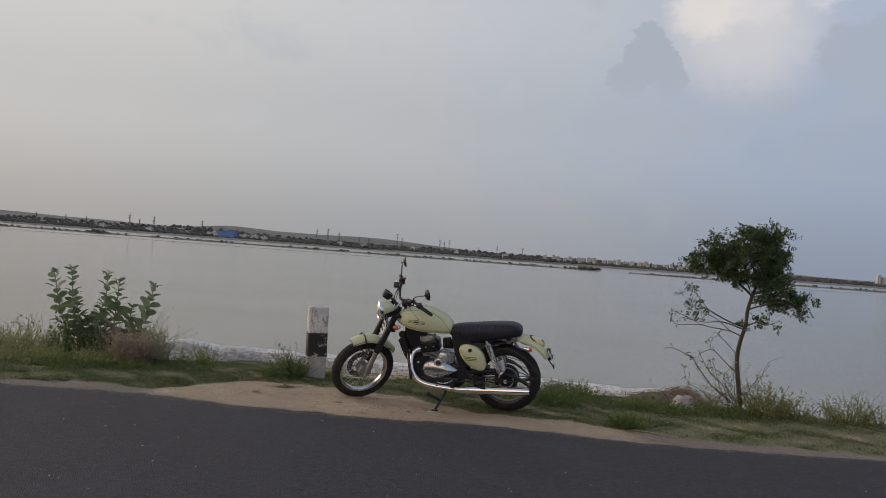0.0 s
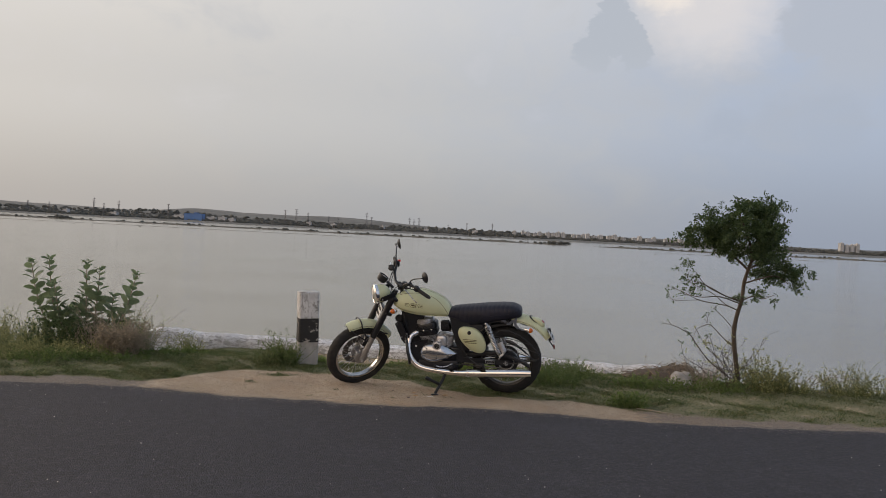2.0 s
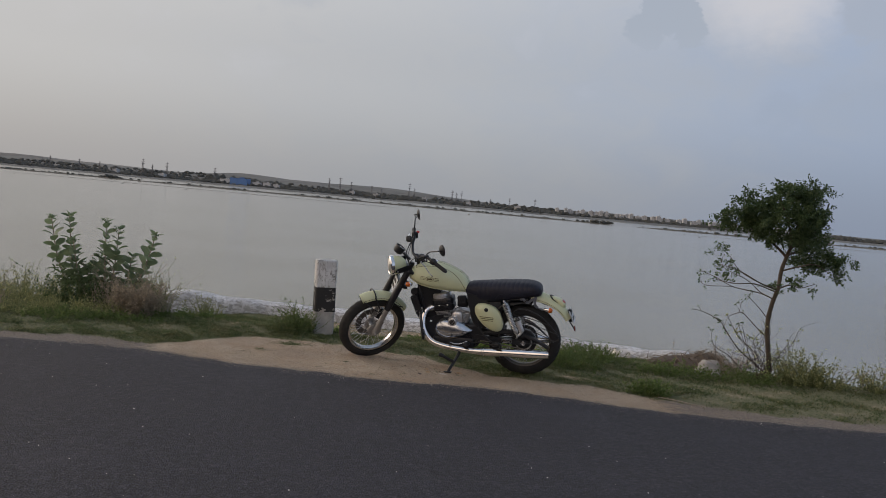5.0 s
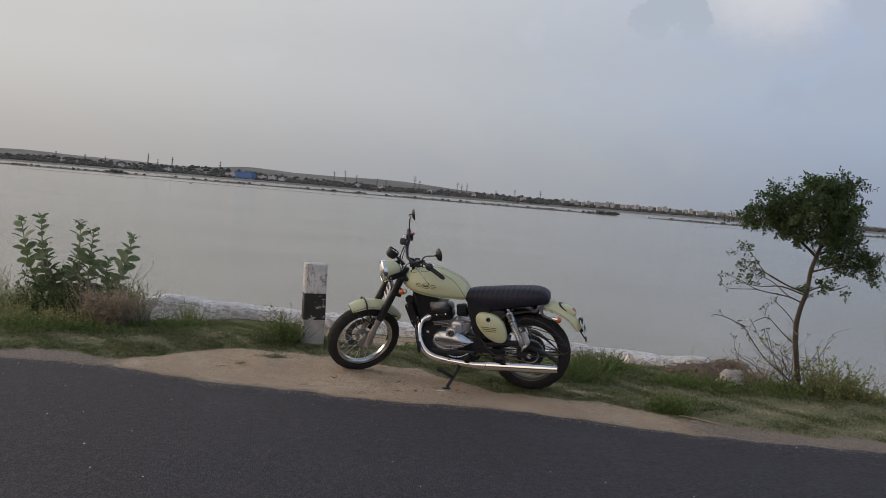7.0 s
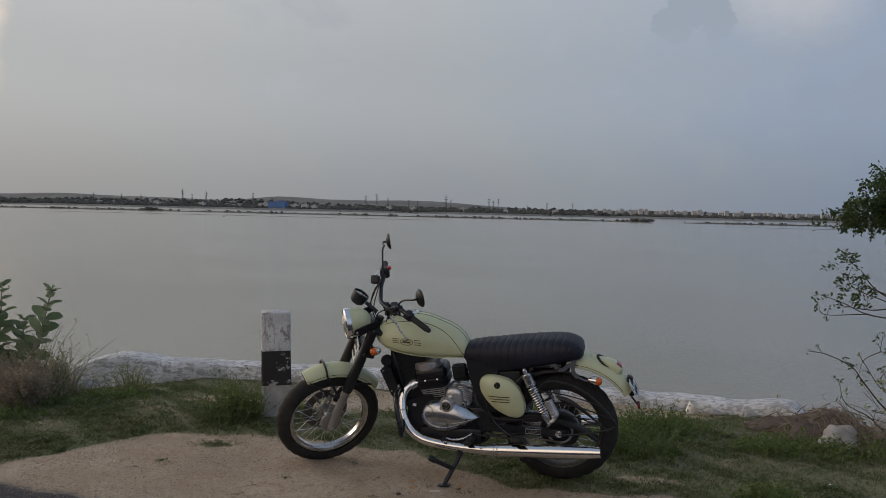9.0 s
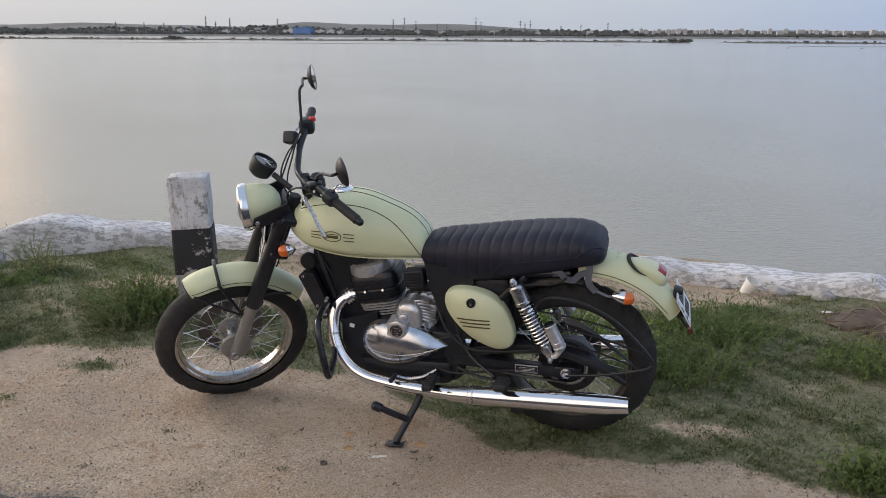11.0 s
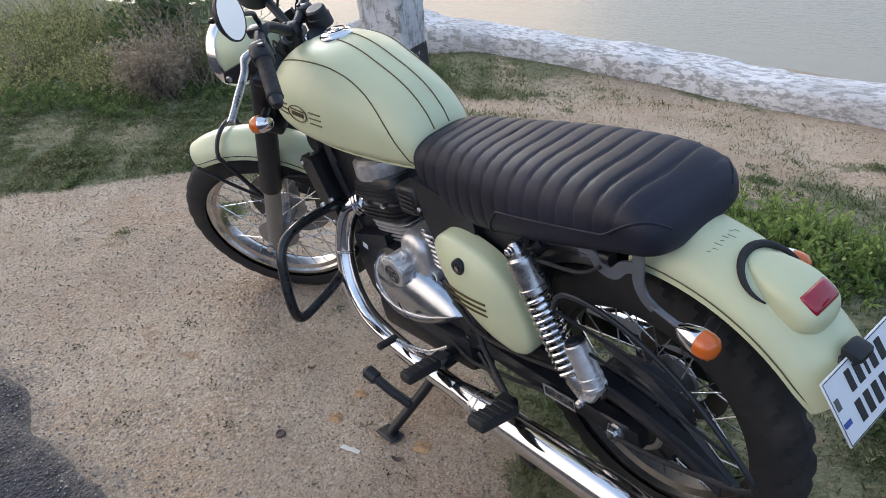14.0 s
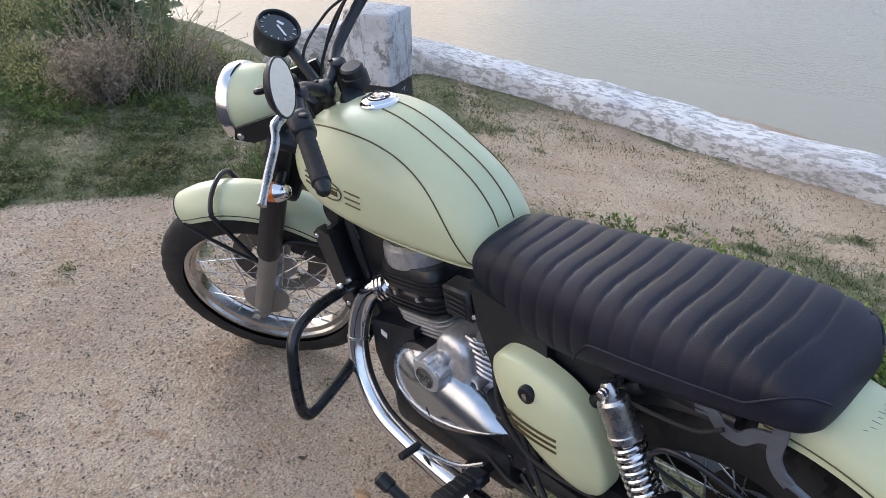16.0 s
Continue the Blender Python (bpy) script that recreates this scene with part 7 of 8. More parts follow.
def weed(x, y, rx, ry, h, stems, leaf, mat, label, name="weed", per=9, lean=0.5):
    """A clump of leafy stems."""
    root = rooted(name, x, y, label, "weed" if name == "weed" else "shrub")
    bm = bmesh.new()
    L = Leaves()
    for _ in range(stems):
        a, f = rng.uniform(0, 2 * pi), rng.random() ** 0.5 * rng.uniform(0.6, 1.25)
        bx, by = x + cos(a) * f * rx, y + sin(a) * f * ry
        q = Vector((bx, by, ground_at(bx, by) - 0.01))
        hh = h * rng.uniform(0.35, 1.1) * (1 - 0.3 * f * f) * min(1.1, max(0.3, 0.95 + 0.7 * noise.noise(Vector((bx * 7, by * 7, h * 9)))))
        top = q + Vector((cos(a) * lean * hh * f + rng.gauss(0, 0.30) * hh, sin(a) * lean * hh * f + rng.gauss(0, 0.30) * hh, hh * rng.uniform(0.8, 1.0)))
        mid = q.lerp(top, 0.5) + Vector((rng.gauss(0, 0.10), rng.gauss(0, 0.10), 0.10)) * hh
        pts = spline([q, mid, top], 4)
        tube(bm, pts, [0.0028 * (1 - 0.6 * i / (len(pts) - 1)) for i in range(len(pts))], 4)
        for k in range(per):
            t = 0.18 + 0.82 * k / (per - 1)
            p = pts[min(len(pts) - 1, int(t * (len(pts) - 1)))] + rand_dir() * 0.006
            L.leaf(p, rand_dir(0.35), rand_dir(0.9), leaf * rng.uniform(0.6, 1.25), leaf * rng.uniform(0.32, 0.5))
    stems_ob = part("stem", bm, "twig" if mat == "dryleaf" else "greenstem", None)
    under(stems_ob, root)
    tagged(stems_ob, kind="stuff")
    tagged(L.make("foliage", mat, root), kind="stuff")
    return root


def milkweed(x, y, stalks):
    """Upright stalks with pairs of broad pale leaves."""
    root = rooted("milkweed_bush", x, y, "tall milkweed bush with broad pale green oval leaves", "shrub")
    z0 = ground_at(x, y)
    bm = bmesh.new()
    L = Leaves()
    for bx, tx, ty, h, n in stalks:
        q, top = Vector((bx, y + rng.uniform(-0.05, 0.05), z0 - 0.02)), Vector((tx, y + ty, z0 + h))
        mid = q.lerp(top, 0.5) + Vector(((tx - bx) * 0.18, 0, 0.0))
        pts = spline([q, mid, top], 8)
        tube(bm, pts, [0.013 * (1 - 0.65 * i / (len(pts) - 1)) for i in range(len(pts))], 7)
        for k in range(n + 1):
            t = 0.25 + 0.75 * k / n
            i = min(len(pts) - 1, int(t * (len(pts) - 1)))
            d = (pts[min(i + 1, len(pts) - 1)] - pts[max(i - 1, 0)]).normalized()
            a = k * pi / 2 + rng.uniform(-0.5, 0.5)
            e1 = d.orthogonal().normalized()
            e2 = d.cross(e1)
            size = rng.uniform(0.85, 1.15) * (0.150 - 0.065 * t ** 3)
            for s in (0, pi):
                out = (e1 * cos(a + s) + e2 * sin(a + s)).normalized()
                L.broad(pts[i] + out * 0.008, out + d * rng.uniform(0.5, 1.1), d + rand_dir() * 0.55, size, size * rng.uniform(0.66, 0.80))
        for _ in range(30):
            L.leaf(top + rand_dir(0.5) * rng.uniform(0.01, 0.06), rand_dir(0.6), rand_dir(), 0.028, 0.018)
    under(part("stalk", bm, "twig", None, "pale green stalks"), root)
    L.make("foliage", "bigleaf", root, "broad oval leaves")
    return root


milkweed(-4.19, 9.25, [(-4.31, -4.71, 0.0, 0.98, 13), (-4.29, -4.53, 0.06, 1.02, 14), (-4.24, -4.38, -0.1, 0.75, 11), (-4.02, -4.07, 0.03, 0.99, 14), (-3.97, -3.88, -0.05, 0.93, 14), (-3.91, -3.76, 0.08, 0.62, 10), (-3.86, -3.47, 0.0, 0.89, 12), (-4.13, -4.18, 0.15, 0.58, 10), (-4.04, -4.31, 0.12, 0.44, 8)])
weed(-4.15, 9.12, 0.42, 0.22, 0.52, 150, 0.052, "treeleaf", "dark leafy bush among the milkweed", "scrub_bush", 10, 0.3)
bare_twigs("dry_shrub", -3.38, 8.62, 160, 0.24, 0.18, 0.40, "tangled dry brown shrub beside the milkweed", "twig", 0.0036, "dryleaf", 0.018)
weed(-3.55, 8.95, 0.42, 0.24, 0.58, 200, 0.023, "dryleaf", "withered brown bush with small leaves", "withered_bush", 10, 0.3)
weed(-3.40, 9.06, 0.26, 0.18, 0.62, 140, 0.026, "scrubleaf", "airy grey-green scrub bush with tiny leaves", "scrub_bush", 12, 0.3)
weed(-3.62, 9.42, 0.3, 0.2, 0.24, 150, 0.022, "dryleaf", "withered brown bush with small leaves", "withered_bush", 10, 0.4)
weed(-3.95, 9.80, 0.35, 0.2, 0.22, 150, 0.024, "scrubleaf", "grey-green scrub on the bank", "scrub_bush", 10, 0.4)
bare_twigs("dry_shrub", -3.75, 9.3, 60, 0.36, 0.15, 0.30, "tangled dry twigs on the bank", "twig", 0.0034, "dryleaf", 0.018)
weed(-2.96, 9.70, 0.16, 0.12, 0.30, 90, 0.024, "scrubleaf", "small grey-green scrub bush", "scrub_bush", 10, 0.5)
for x, y, rx, ry, h, n in ((-4.5, 8.25, 0.4, 0.3, 0.22, 100), (-3.95, 8.10, 0.4, 0.25, 0.18, 100), (-3.4, 8.36, 0.4, 0.18, 0.16, 90), (-3.05, 8.80, 0.25, 0.2, 0.12, 50), (-4.9, 8.6, 0.5, 0.35, 0.36, 130), (-3.9, 8.6, 0.5, 0.24, 0.26, 130), (-2.95, 9.3, 0.3, 0.2, 0.14, 50), (-4.4, 9.5, 0.6, 0.3, 0.45, 140), (-5.6, 8.9, 0.5, 0.4, 0.55, 150), (-5.2, 9.6, 0.6, 0.4, 0.6, 170), (-6.3, 9.4, 0.7, 0.5, 0.6, 150)):
    weed(x, y, rx, ry, h * 0.72, int(n * 1.4), 0.028, "weedleaf" if h < 0.2 else "scrubleaf", "low tangle of green roadside weeds", "weed", 13)
weed(-1.60, 8.66, 0.14, 0.14, 0.36, 210, 0.028, "weedleaf", "feathery weeds at the foot of the guard stone")
weed(-1.66, 8.48, 0.2, 0.12, 0.2, 90, 0.024, "grass", "low weeds beside the guard stone")
weed(-1.28, 9.02, 0.15, 0.09, 0.11, 70, 0.026, "freshleaf", "fresh green weeds beside the guard stone")
weed(1.30, 8.22, 0.26, 0.24, 0.29, 150, 0.022, "weedleaf", "bushy weeds behind the rear wheel", "weed", 18)
weed(0.42, 8.86, 0.48, 0.26, 0.20, 290, 0.030, "freshleaf", "fresh green lacy weeds behind the motorcycle", "weed", 14)
weed(0.95, 8.80, 0.36, 0.26, 0.13, 130, 0.026, "freshleaf", "sparse green weeds on sandy ground", "weed", 10)
weed(1.50, 8.82, 0.34, 0.30, 0.22, 230, 0.026, "weedleaf", "green weeds in rough grass", "weed", 13)
weed(-0.32, 9.25, 0.22, 0.12, 0.08, 50, 0.026, "weedleaf", "small green weeds on sandy ground")
for x, y, r in ((-1.80, 7.37, 0.03), (-0.83, 7.30, 0.045), (-0.98, 7.16, 0.025), (-0.29, 7.10, 0.04), (-0.55, 6.93, 0.05), (0.0, 7.334, 0.03), (0.213, 7.25, 0.05), (0.135, 7.04, 0.035), (-0.49, 7.17, 0.03), (-1.02, 7.01, 0.035), (-0.24, 9.55, 0.09), (-0.42, 9.25, 0.10), (-0.05, 9.72, 0.08)):
    weed(x, y, r, r * 0.8, 0.008 + 0.12 * r, int(10 + 330 * r), 0.011, "tuftleaf", "tiny trodden weed tuft on sandy ground", "weed", 5)
weed(1.87, 7.30, 0.17, 0.09, 0.15, 130, 0.034, "weedleaf", "dense dark weed clump beside the road")
weed(2.35, 8.5, 0.45, 0.22, 0.15, 200, 0.03, "weedleaf", "green weeds before the rubble heap")
weed(3.05, 8.45, 0.35, 0.16, 0.2, 110, 0.03, "weedleaf", "green weeds below the tree")
weed(3.62, 8.62, 0.22, 0.18, 0.42, 170, 0.036, "scrubleaf", "leafy bush below the tree", "scrub_bush", 11, 0.5)
weed(3.95, 8.5, 0.2, 0.15, 0.2, 60, 0.03, "scrubleaf", "low leafy weeds below the tree")
weed(4.45, 8.55, 0.26, 0.16, 0.36, 130, 0.03, "scrubleaf", "small leafy bush at the edge of the bank", "scrub_bush", 11, 0.5)
weed(4.85, 8.6, 0.12, 0.1, 0.28, 30, 0.026, "scrubleaf", "thin leafy bush at the edge of the bank", "scrub_bush", 10, 0.5)
bare_twigs("thorn_shrub", 3.30, 8.72, 26, 0.58, 0.25, 0.78, "bare thorny twigs round the foot of the tree", "bark", 0.0058, "scrubleaf", 0.026)
bare_twigs("thorn_shrub", 2.95, 8.78, 60, 0.25, 0.12, 0.34, "tangle of dead twigs beside the rubble heap", "twig", 0.004)
bare_twigs("thorn_shrub", 4.0, 8.6, 7, 0.35, 0.10, 0.30, "thin twigs at the edge of the bank", "twig", 0.004, "scrubleaf", 0.022, (0.35, 0))
bare_twigs("dry_stalk", 2.50, 9.4, 1, 0.02, 0.30, 0.34, "single dry seed stalk", "twig", 0.003, "dryleaf", 0.02)
bare_twigs("dry_weed", -4.75, 8.35, 8, 0.12, 0.3, 0.5, "thin dry weed stalks in the grass", "twig", 0.003, "scrubleaf", 0.02)


def turf_spots(g, n, x0, x1, y0, y1, patch):
    """Random places on the green ground, thicker in small tufts."""
    x, y = g.uniform(x0, x1, n), g.uniform(y0, y1, n)
    c = cover(x, y) * (0.64 + 0.55 * np.clip(wavy(x, y, 4.5, 5.0), -0.6, 1.0)) * np.clip(0.75 + patch * wavy(x, y, 17.0, 2.0), 0, 1.6)
    keep = (g.random(n) < np.clip(c, 0, 1) ** 1.4 + 0.003) & (y < bank_edge(x) - 0.05) & (y > road_edge(x) + 0.05)
    x, y, c = x[keep], y[keep], np.clip(c[keep], 0, 1.2)
    return x, y, height(x, y), c


def grass():
    """Short uneven blades over all the green ground, as one mesh."""
    g = np.random.default_rng(11)
    parts = [turf_spots(g, 620000, -7.6, 6.0, 6.85, 11.2, 0.4), turf_spots(g, 260000, -3.0, 2.0, 7.2, 10.6, 0.4)]
    x, y, z, c = (np.concatenate(q) for q in zip(*parts))
    m = len(x)
    a, b = g.uniform(0, 2 * pi, m), g.uniform(0, 2 * pi, m)
    ln = g.uniform(0.008, 0.030, m) * (0.6 + 0.7 * c)
    wd = g.uniform(0.0016, 0.0036, m)
    out = g.uniform(0.3, 1.2, m) * ln
    v = np.zeros((m, 3, 3))
    v[:, 0] = np.stack([x + np.cos(a) * wd, y + np.sin(a) * wd, z - 0.003], 1)
    v[:, 1] = np.stack([x - np.cos(a) * wd, y - np.sin(a) * wd, z - 0.003], 1)
    v[:, 2] = np.stack([x + np.cos(b) * out, y + np.sin(b) * out, z + ln], 1)
    me = bpy.data.meshes.new("grass")
    me.from_pydata(v.reshape(-1, 3).tolist(), [], np.arange(m * 3).reshape(-1, 3).tolist())
    me.materials.append(MAT["grass"])
    return tagged(new("grass", me), "short patchy roadside grass on sandy soil", "grass", kind="stuff")


def creeping_leaves():
    """Small broad leaves that creep among the blades, as one mesh."""
    g = np.random.default_rng(12)
    parts = [turf_spots(g, 200000, -7.6, 6.0, 6.85, 11.2, 0.8), turf_spots(g, 190000, -3.6, 2.4, 7.0, 10.6, 0.8), turf_spots(g, 170000, -4.8, -1.6, 7.0, 8.9, 0.5)]
    x, y, z, c = (np.concatenate(q) for q in zip(*parts))
    m = len(x)
    a, tilt = g.uniform(0, 2 * pi, m), g.uniform(-0.1, 0.9, m)
    ln = g.uniform(0.012, 0.030, m) * (0.65 + 0.5 * c)
    wd = ln * g.uniform(0.25, 0.42, m)
    z = z + g.uniform(0.002, 0.026, m) * c
    way = np.stack([np.cos(a) * np.cos(tilt), np.sin(a) * np.cos(tilt), np.sin(tilt)], 1)
    side = np.stack([-np.sin(a), np.cos(a), g.uniform(-0.6, 0.6, m)], 1)
    p = np.stack([x, y, z], 1)
    mid = p + way * (ln * 0.5)[:, None]
    v = np.stack([p, mid + side * (wd * 0.5)[:, None], p + way * ln[:, None] - np.array([0, 0, 1.0]) * (ln * 0.15)[:, None], mid - side * (wd * 0.5)[:, None]], 1)
    me = bpy.data.meshes.new("creeping_leaves")
    me.from_pydata(v.reshape(-1, 3).tolist(), [], np.arange(m * 4).reshape(-1, 4).tolist())
    me.materials.append(MAT["creeper"])
    return tagged(new("creeping_leaves", me), "small dark green creeping leaves among short grass", "grass", kind="stuff")


creeping_leaves()
grass()


# ---- the far shore ----
def lump(V, F, c, r, squash, rg):
    """One ragged clump of far foliage."""
    n = len(V)
    rings = []
    for i, (h, w0) in enumerate(((0.0, 0.75), (0.45, 1.0), (0.8, 0.7))):
        for k in range(6):
            a = 2 * pi * k / 6 + i * 0.5
            q = r * w0 * rg.uniform(0.75, 1.2)
            V.append((c[0] + cos(a) * q, c[1] + sin(a) * q, c[2] + h * r * squash * rg.uniform(0.85, 1.15)))
    V.append((c[0], c[1], c[2] + r * squash * rg.uniform(0.95, 1.2)))
    for i in range(2):
        for k in range(6):
            F.append((n + i * 6 + k, n + i * 6 + (k + 1) % 6, n + i * 6 + 6 + (k + 1) % 6, n + i * 6 + 6 + k))
    for k in range(6):
        F.append((n + 12 + k, n + 12 + (k + 1) % 6, n + 18))


def far_woods():
    rg = random.Random(5)
    V, F = [], []
    for _ in range(5200):
        x = rg.uniform(-1500, 1500)
        y = 1690 + 420 * rg.random() ** 1.6
        r = rg.uniform(3.0, 6.5)
        lump(V, F, (x, y, ground_at(x, y) - 1.0), r, rg.uniform(0.8, 1.3), rg)
    for _ in range(500):
        x = rg.uniform(-1500, 1500)
        y = rg.uniform(1672, 1692)
        lump(V, F, (x, y, ground_at(x, y) - 0.6), rg.uniform(1.5, 3.5), rg.uniform(0.8, 1.2), rg)
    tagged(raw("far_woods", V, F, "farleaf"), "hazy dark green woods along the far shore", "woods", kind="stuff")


far_woods()


def mud_bank(name, y, spans, h, label, wobble, width=4.0):
    for x0, x1 in spans:
        bm = bmesh.new()
        rings = []
        for x in np.arange(x0, x1 + 0.1, 6.0):
            yy = y + wobble * noise.noise(Vector((x * 0.01, y, 0))) * 12
            end = min(1, (x - x0) / 20 + 0.15, (x1 - x) / 20 + 0.15)
            hh = h * end * (0.7 + 0.5 * noise.noise(Vector((x * 0.05, 3, y))))
            rings.append([Vector((x, yy - width, WATER - 0.3)), Vector((x, yy - width * 0.6, WATER + hh * 0.8)), Vector((x, yy, WATER + hh)), Vector((x, yy + width * 0.6, WATER + hh * 0.8)), Vector((x, yy + width, WATER - 0.3))])
        loft(bm, rings)
        tagged(part(name, bm, "flatmud", None, angle=80), label, "mud bank", kind="structure")


mud_bank("mud_bank_outer", 580, [(-900, 83), (96, 900)], 1.15, "long low mud bank with scrub in the lake", 0.5)
mud_bank("mud_bank_inner", 392, [(-420, -300), (-240, -40), (90, 180), (200, 420)], 0.16, "thin mud bar just above the lake", 0.3, 1.2)


def bank_scrub():
    rg = random.Random(9)
    V, F = [], []
    for _ in range(900):
        x = rg.uniform(-880, 880)
        if 80 < x < 99:
            continue
        d = 0.5 + 0.5 * noise.noise(Vector((x * 0.02, 0, 4)))
        if rg.random() > d + 0.15:
            continue
        y = 580 + 0.5 * noise.noise(Vector((x * 0.01, 580, 0))) * 12 + rg.uniform(-2, 2)
        lump(V, F, (x, y, WATER + 0.5), rg.uniform(0.5, 1.4) * (1.6 if d > 0.75 else 1.0), rg.uniform(0.7, 1.1), rg)
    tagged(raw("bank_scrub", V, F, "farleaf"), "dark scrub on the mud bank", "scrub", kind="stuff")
    V, F = [], []
    for _ in range(60):
        x = rg.uniform(-400, 400)
        lump(V, F, (x, rg.uniform(330, 400), WATER - 0.1), rg.uniform(0.25, 0.6), 0.6, rg)
    tagged(raw("mud_clods", V, F, "flatmud"), "small mud clods standing in the lake", "mud", kind="stuff")


bank_scrub()


def block(name, x, y, w0, d, h, mat, label, category, floors=0, bays=0, group="", roof=None):
    root = rooted(name, x, y, label, category, group)
    bm = bmesh.new()
    box(bm, (w0, d, h + 4), Matrix.Translation((0, 0, h / 2 - 2)))
    body = part("wall", bm, mat, root)
    bm = bmesh.new()
    box(bm, (w0 * 0.98 + 0.8, d + 0.8, 0.9), Matrix.Translation((0, 0, h + 0.45)))
    box(bm, (w0 * 0.22, d * 0.4, 3.0), Matrix.Translation((w0 * 0.1, 0, h + 1.5)))
    part("roof", bm, roof or mat, root)
    if floors:
        bm = bmesh.new()
        box(bm, (w0 / bays * 0.45, 0.3, h / floors * 0.5), I4)
        first = None
        me = mesh_of(bm, "window")
        me.materials.append(MAT["glassdark"])
        for i in range(bays):
            for j in range(floors):
                share("window", me, Matrix.Translation((-w0 / 2 + w0 * (i + 0.5) / bays, -d / 2 - 0.1, h * (j + 0.5) / floors)), root)
    return root


rg = random.Random(3)
xs = [128 + 13 * k for k in range(20)] + [395 + 12 * k for k in range(19)]
for k, x in enumerate(xs):
    block("apartment_block", x + rg.uniform(-4, 4), 1790 + rg.uniform(-25, 25), rg.uniform(5.5, 9.5), 12, rg.uniform(9, 14), "concrete", "pale concrete apartment block on the far shore", "building", 5, 2, "far apartment blocks")
for k in range(4):
    block("tower_block", 815 + 11 * k, 1780, 7, 12, 20 + rg.uniform(-3, 3), "concrete", "tall pale tower block on the far shore", "building", 8, 2, "far tower blocks")
block("blue_shed", -533, 1700, 36, 24, 13, "blueroof", "large blue sheet-metal shed on the far shore", "shed")
for x, w0, h in ((-565, 22, 9), (-500, 18, 8), (-478, 14, 9), (-458, 12, 7), (-300, 10, 8), (-250, 12, 7), (-150, 10, 8), (-60, 9, 7), (40, 12, 8), (-800, 10, 9), (-700, 12, 8)):
    block("far_house", x, 1706, w0, 12, h, "concrete", "small pale building among trees on the far shore", "building")


def pylon(x, y, h):
    root = rooted("pylon", x, y, "grey lattice power pylon on the far shore", "pylon", "far power pylons")
    for sx in (1, -1):
        for sy in (1, -1):
            bm = bmesh.new()
            tube(bm, [(sx * h * 0.07, sy * h * 0.07, -2), (sx * h * 0.02, sy * h * 0.02, h * 0.7), (0, 0, h)], 0.26, 4)
            part("leg", bm, "pylon", root)
    for f in (0.7, 0.82, 0.92):
        bm = bmesh.new()
        box(bm, (h * 0.26 * (1.2 - f * 0.5), 0.5, 0.6), Matrix.Translation((0, 0, h * f)))
        part("cross_arm", bm, "pylon", root)
    for k in range(6):
        z0, z1 = h * 0.7 * k / 6, h * 0.7 * (k + 1) / 6
        w0, w1 = h * (0.07 - 0.05 * k / 6), h * (0.07 - 0.05 * (k + 1) / 6)
        bm = bmesh.new()
        tube(bm, [(-w0, -w0, z0), (w1, -w1, z1)], 0.22, 4)
        tube(bm, [(w0, -w0, z0), (-w1, -w1, z1)], 0.22, 4)
        part("brace", bm, "pylon", root)


for px, h in ((20, 26), (80, 25), (120, 24), (198, 40), (210, 28), (240, 36), (318, 34), (520, 34), (543, 38), (562, 30), (595, 24), (612, 22), (660, 38), (670, 28), (735, 32), (742, 28), (750, 32), (800, 20), (832, 26), (875, 28)):
    pylon((px - 784) / 1423 * 1850 - 38, 1850 + rg.uniform(-20, 20), h * 0.95)


# ---- rubble, litter, loose stones ----
def rock(name, x, y, z, r, mat, label, category="rock", seed=0.0, squash=(1, 0.8, 0.7), rough=1.0):
    bm = bmesh.new()
    bmesh.ops.create_icosphere(bm, subdivisions=4, radius=1.0)
    for v in bm.verts:
        d = v.co.normalized()
        k = 1 + 0.28 * noise.noise(d * 1.3 + Vector((seed, 0, 0))) + 0.12 * rough * noise.noise(d * 3.5 + Vector((0, seed, 0))) + 0.05 * rough * noise.noise(d * 9 + Vector((0, 0, seed)))
        v.co = Vector((d.x * squash[0], d.y * squash[1], d.z * squash[2])) * k * r
    ob = part(name, bm, mat, None, angle=60)
    ob.location = (x, y, z)
    return tagged(ob, label, category)


mound = rock("rubble_mound", 2.72, 9.1, -0.14, 0.34, "mound", "rusty brown heap of rubble and rotten thatch", "rubble", 3.0, (1.35, 0.9, 0.8), 2.2)
straw = bmesh.new()
srng = random.Random(5)
for v in list(mound.data.vertices):
    if v.co.z < 0.02 or srng.random() > 0.8:
        continue
    nrm = v.normal
    side = nrm.orthogonal().normalized()
    way = (side * cos(srng.uniform(0, 6.3)) + nrm.cross(side) * sin(srng.uniform(0, 6.3)) + nrm * 0.25).normalized()
    q = v.co.copy()
    tube(straw, [q - way * 0.01, q + way * srng.uniform(0.03, 0.08) + nrm * 0.012, q + way * srng.uniform(0.09, 0.13)], [0.0042, 0.0034, 0.0018], 4)
part("straw", straw, "straw", mound, "dry tangled straw")
rock("pale_rock", 2.74, 8.74, 0.0, 0.135, "rock", "pale weathered rock leaning on the rubble heap", "rock", 5.0, (1.0, 0.6, 1.0), 1.5)
rock("shore_rock", -3.78, 10.25, -0.19, 0.10, "rock", "grey rock beside the wall's end", "rock", 8.0, (1.2, 0.9, 0.8))
for k, (x, y, r) in enumerate(((1.85, 10.40, 0.05), (2.2, 10.25, 0.06), (1.45, 10.62, 0.045), (2.45, 10.1, 0.07), (0.8, 10.75, 0.03))):
    rock("kerb_stone", x, y, ground_at(x, y) + r * 0.2, r, "rock", "loose grey stone at the foot of the wall", "stone", 20.0 + k)


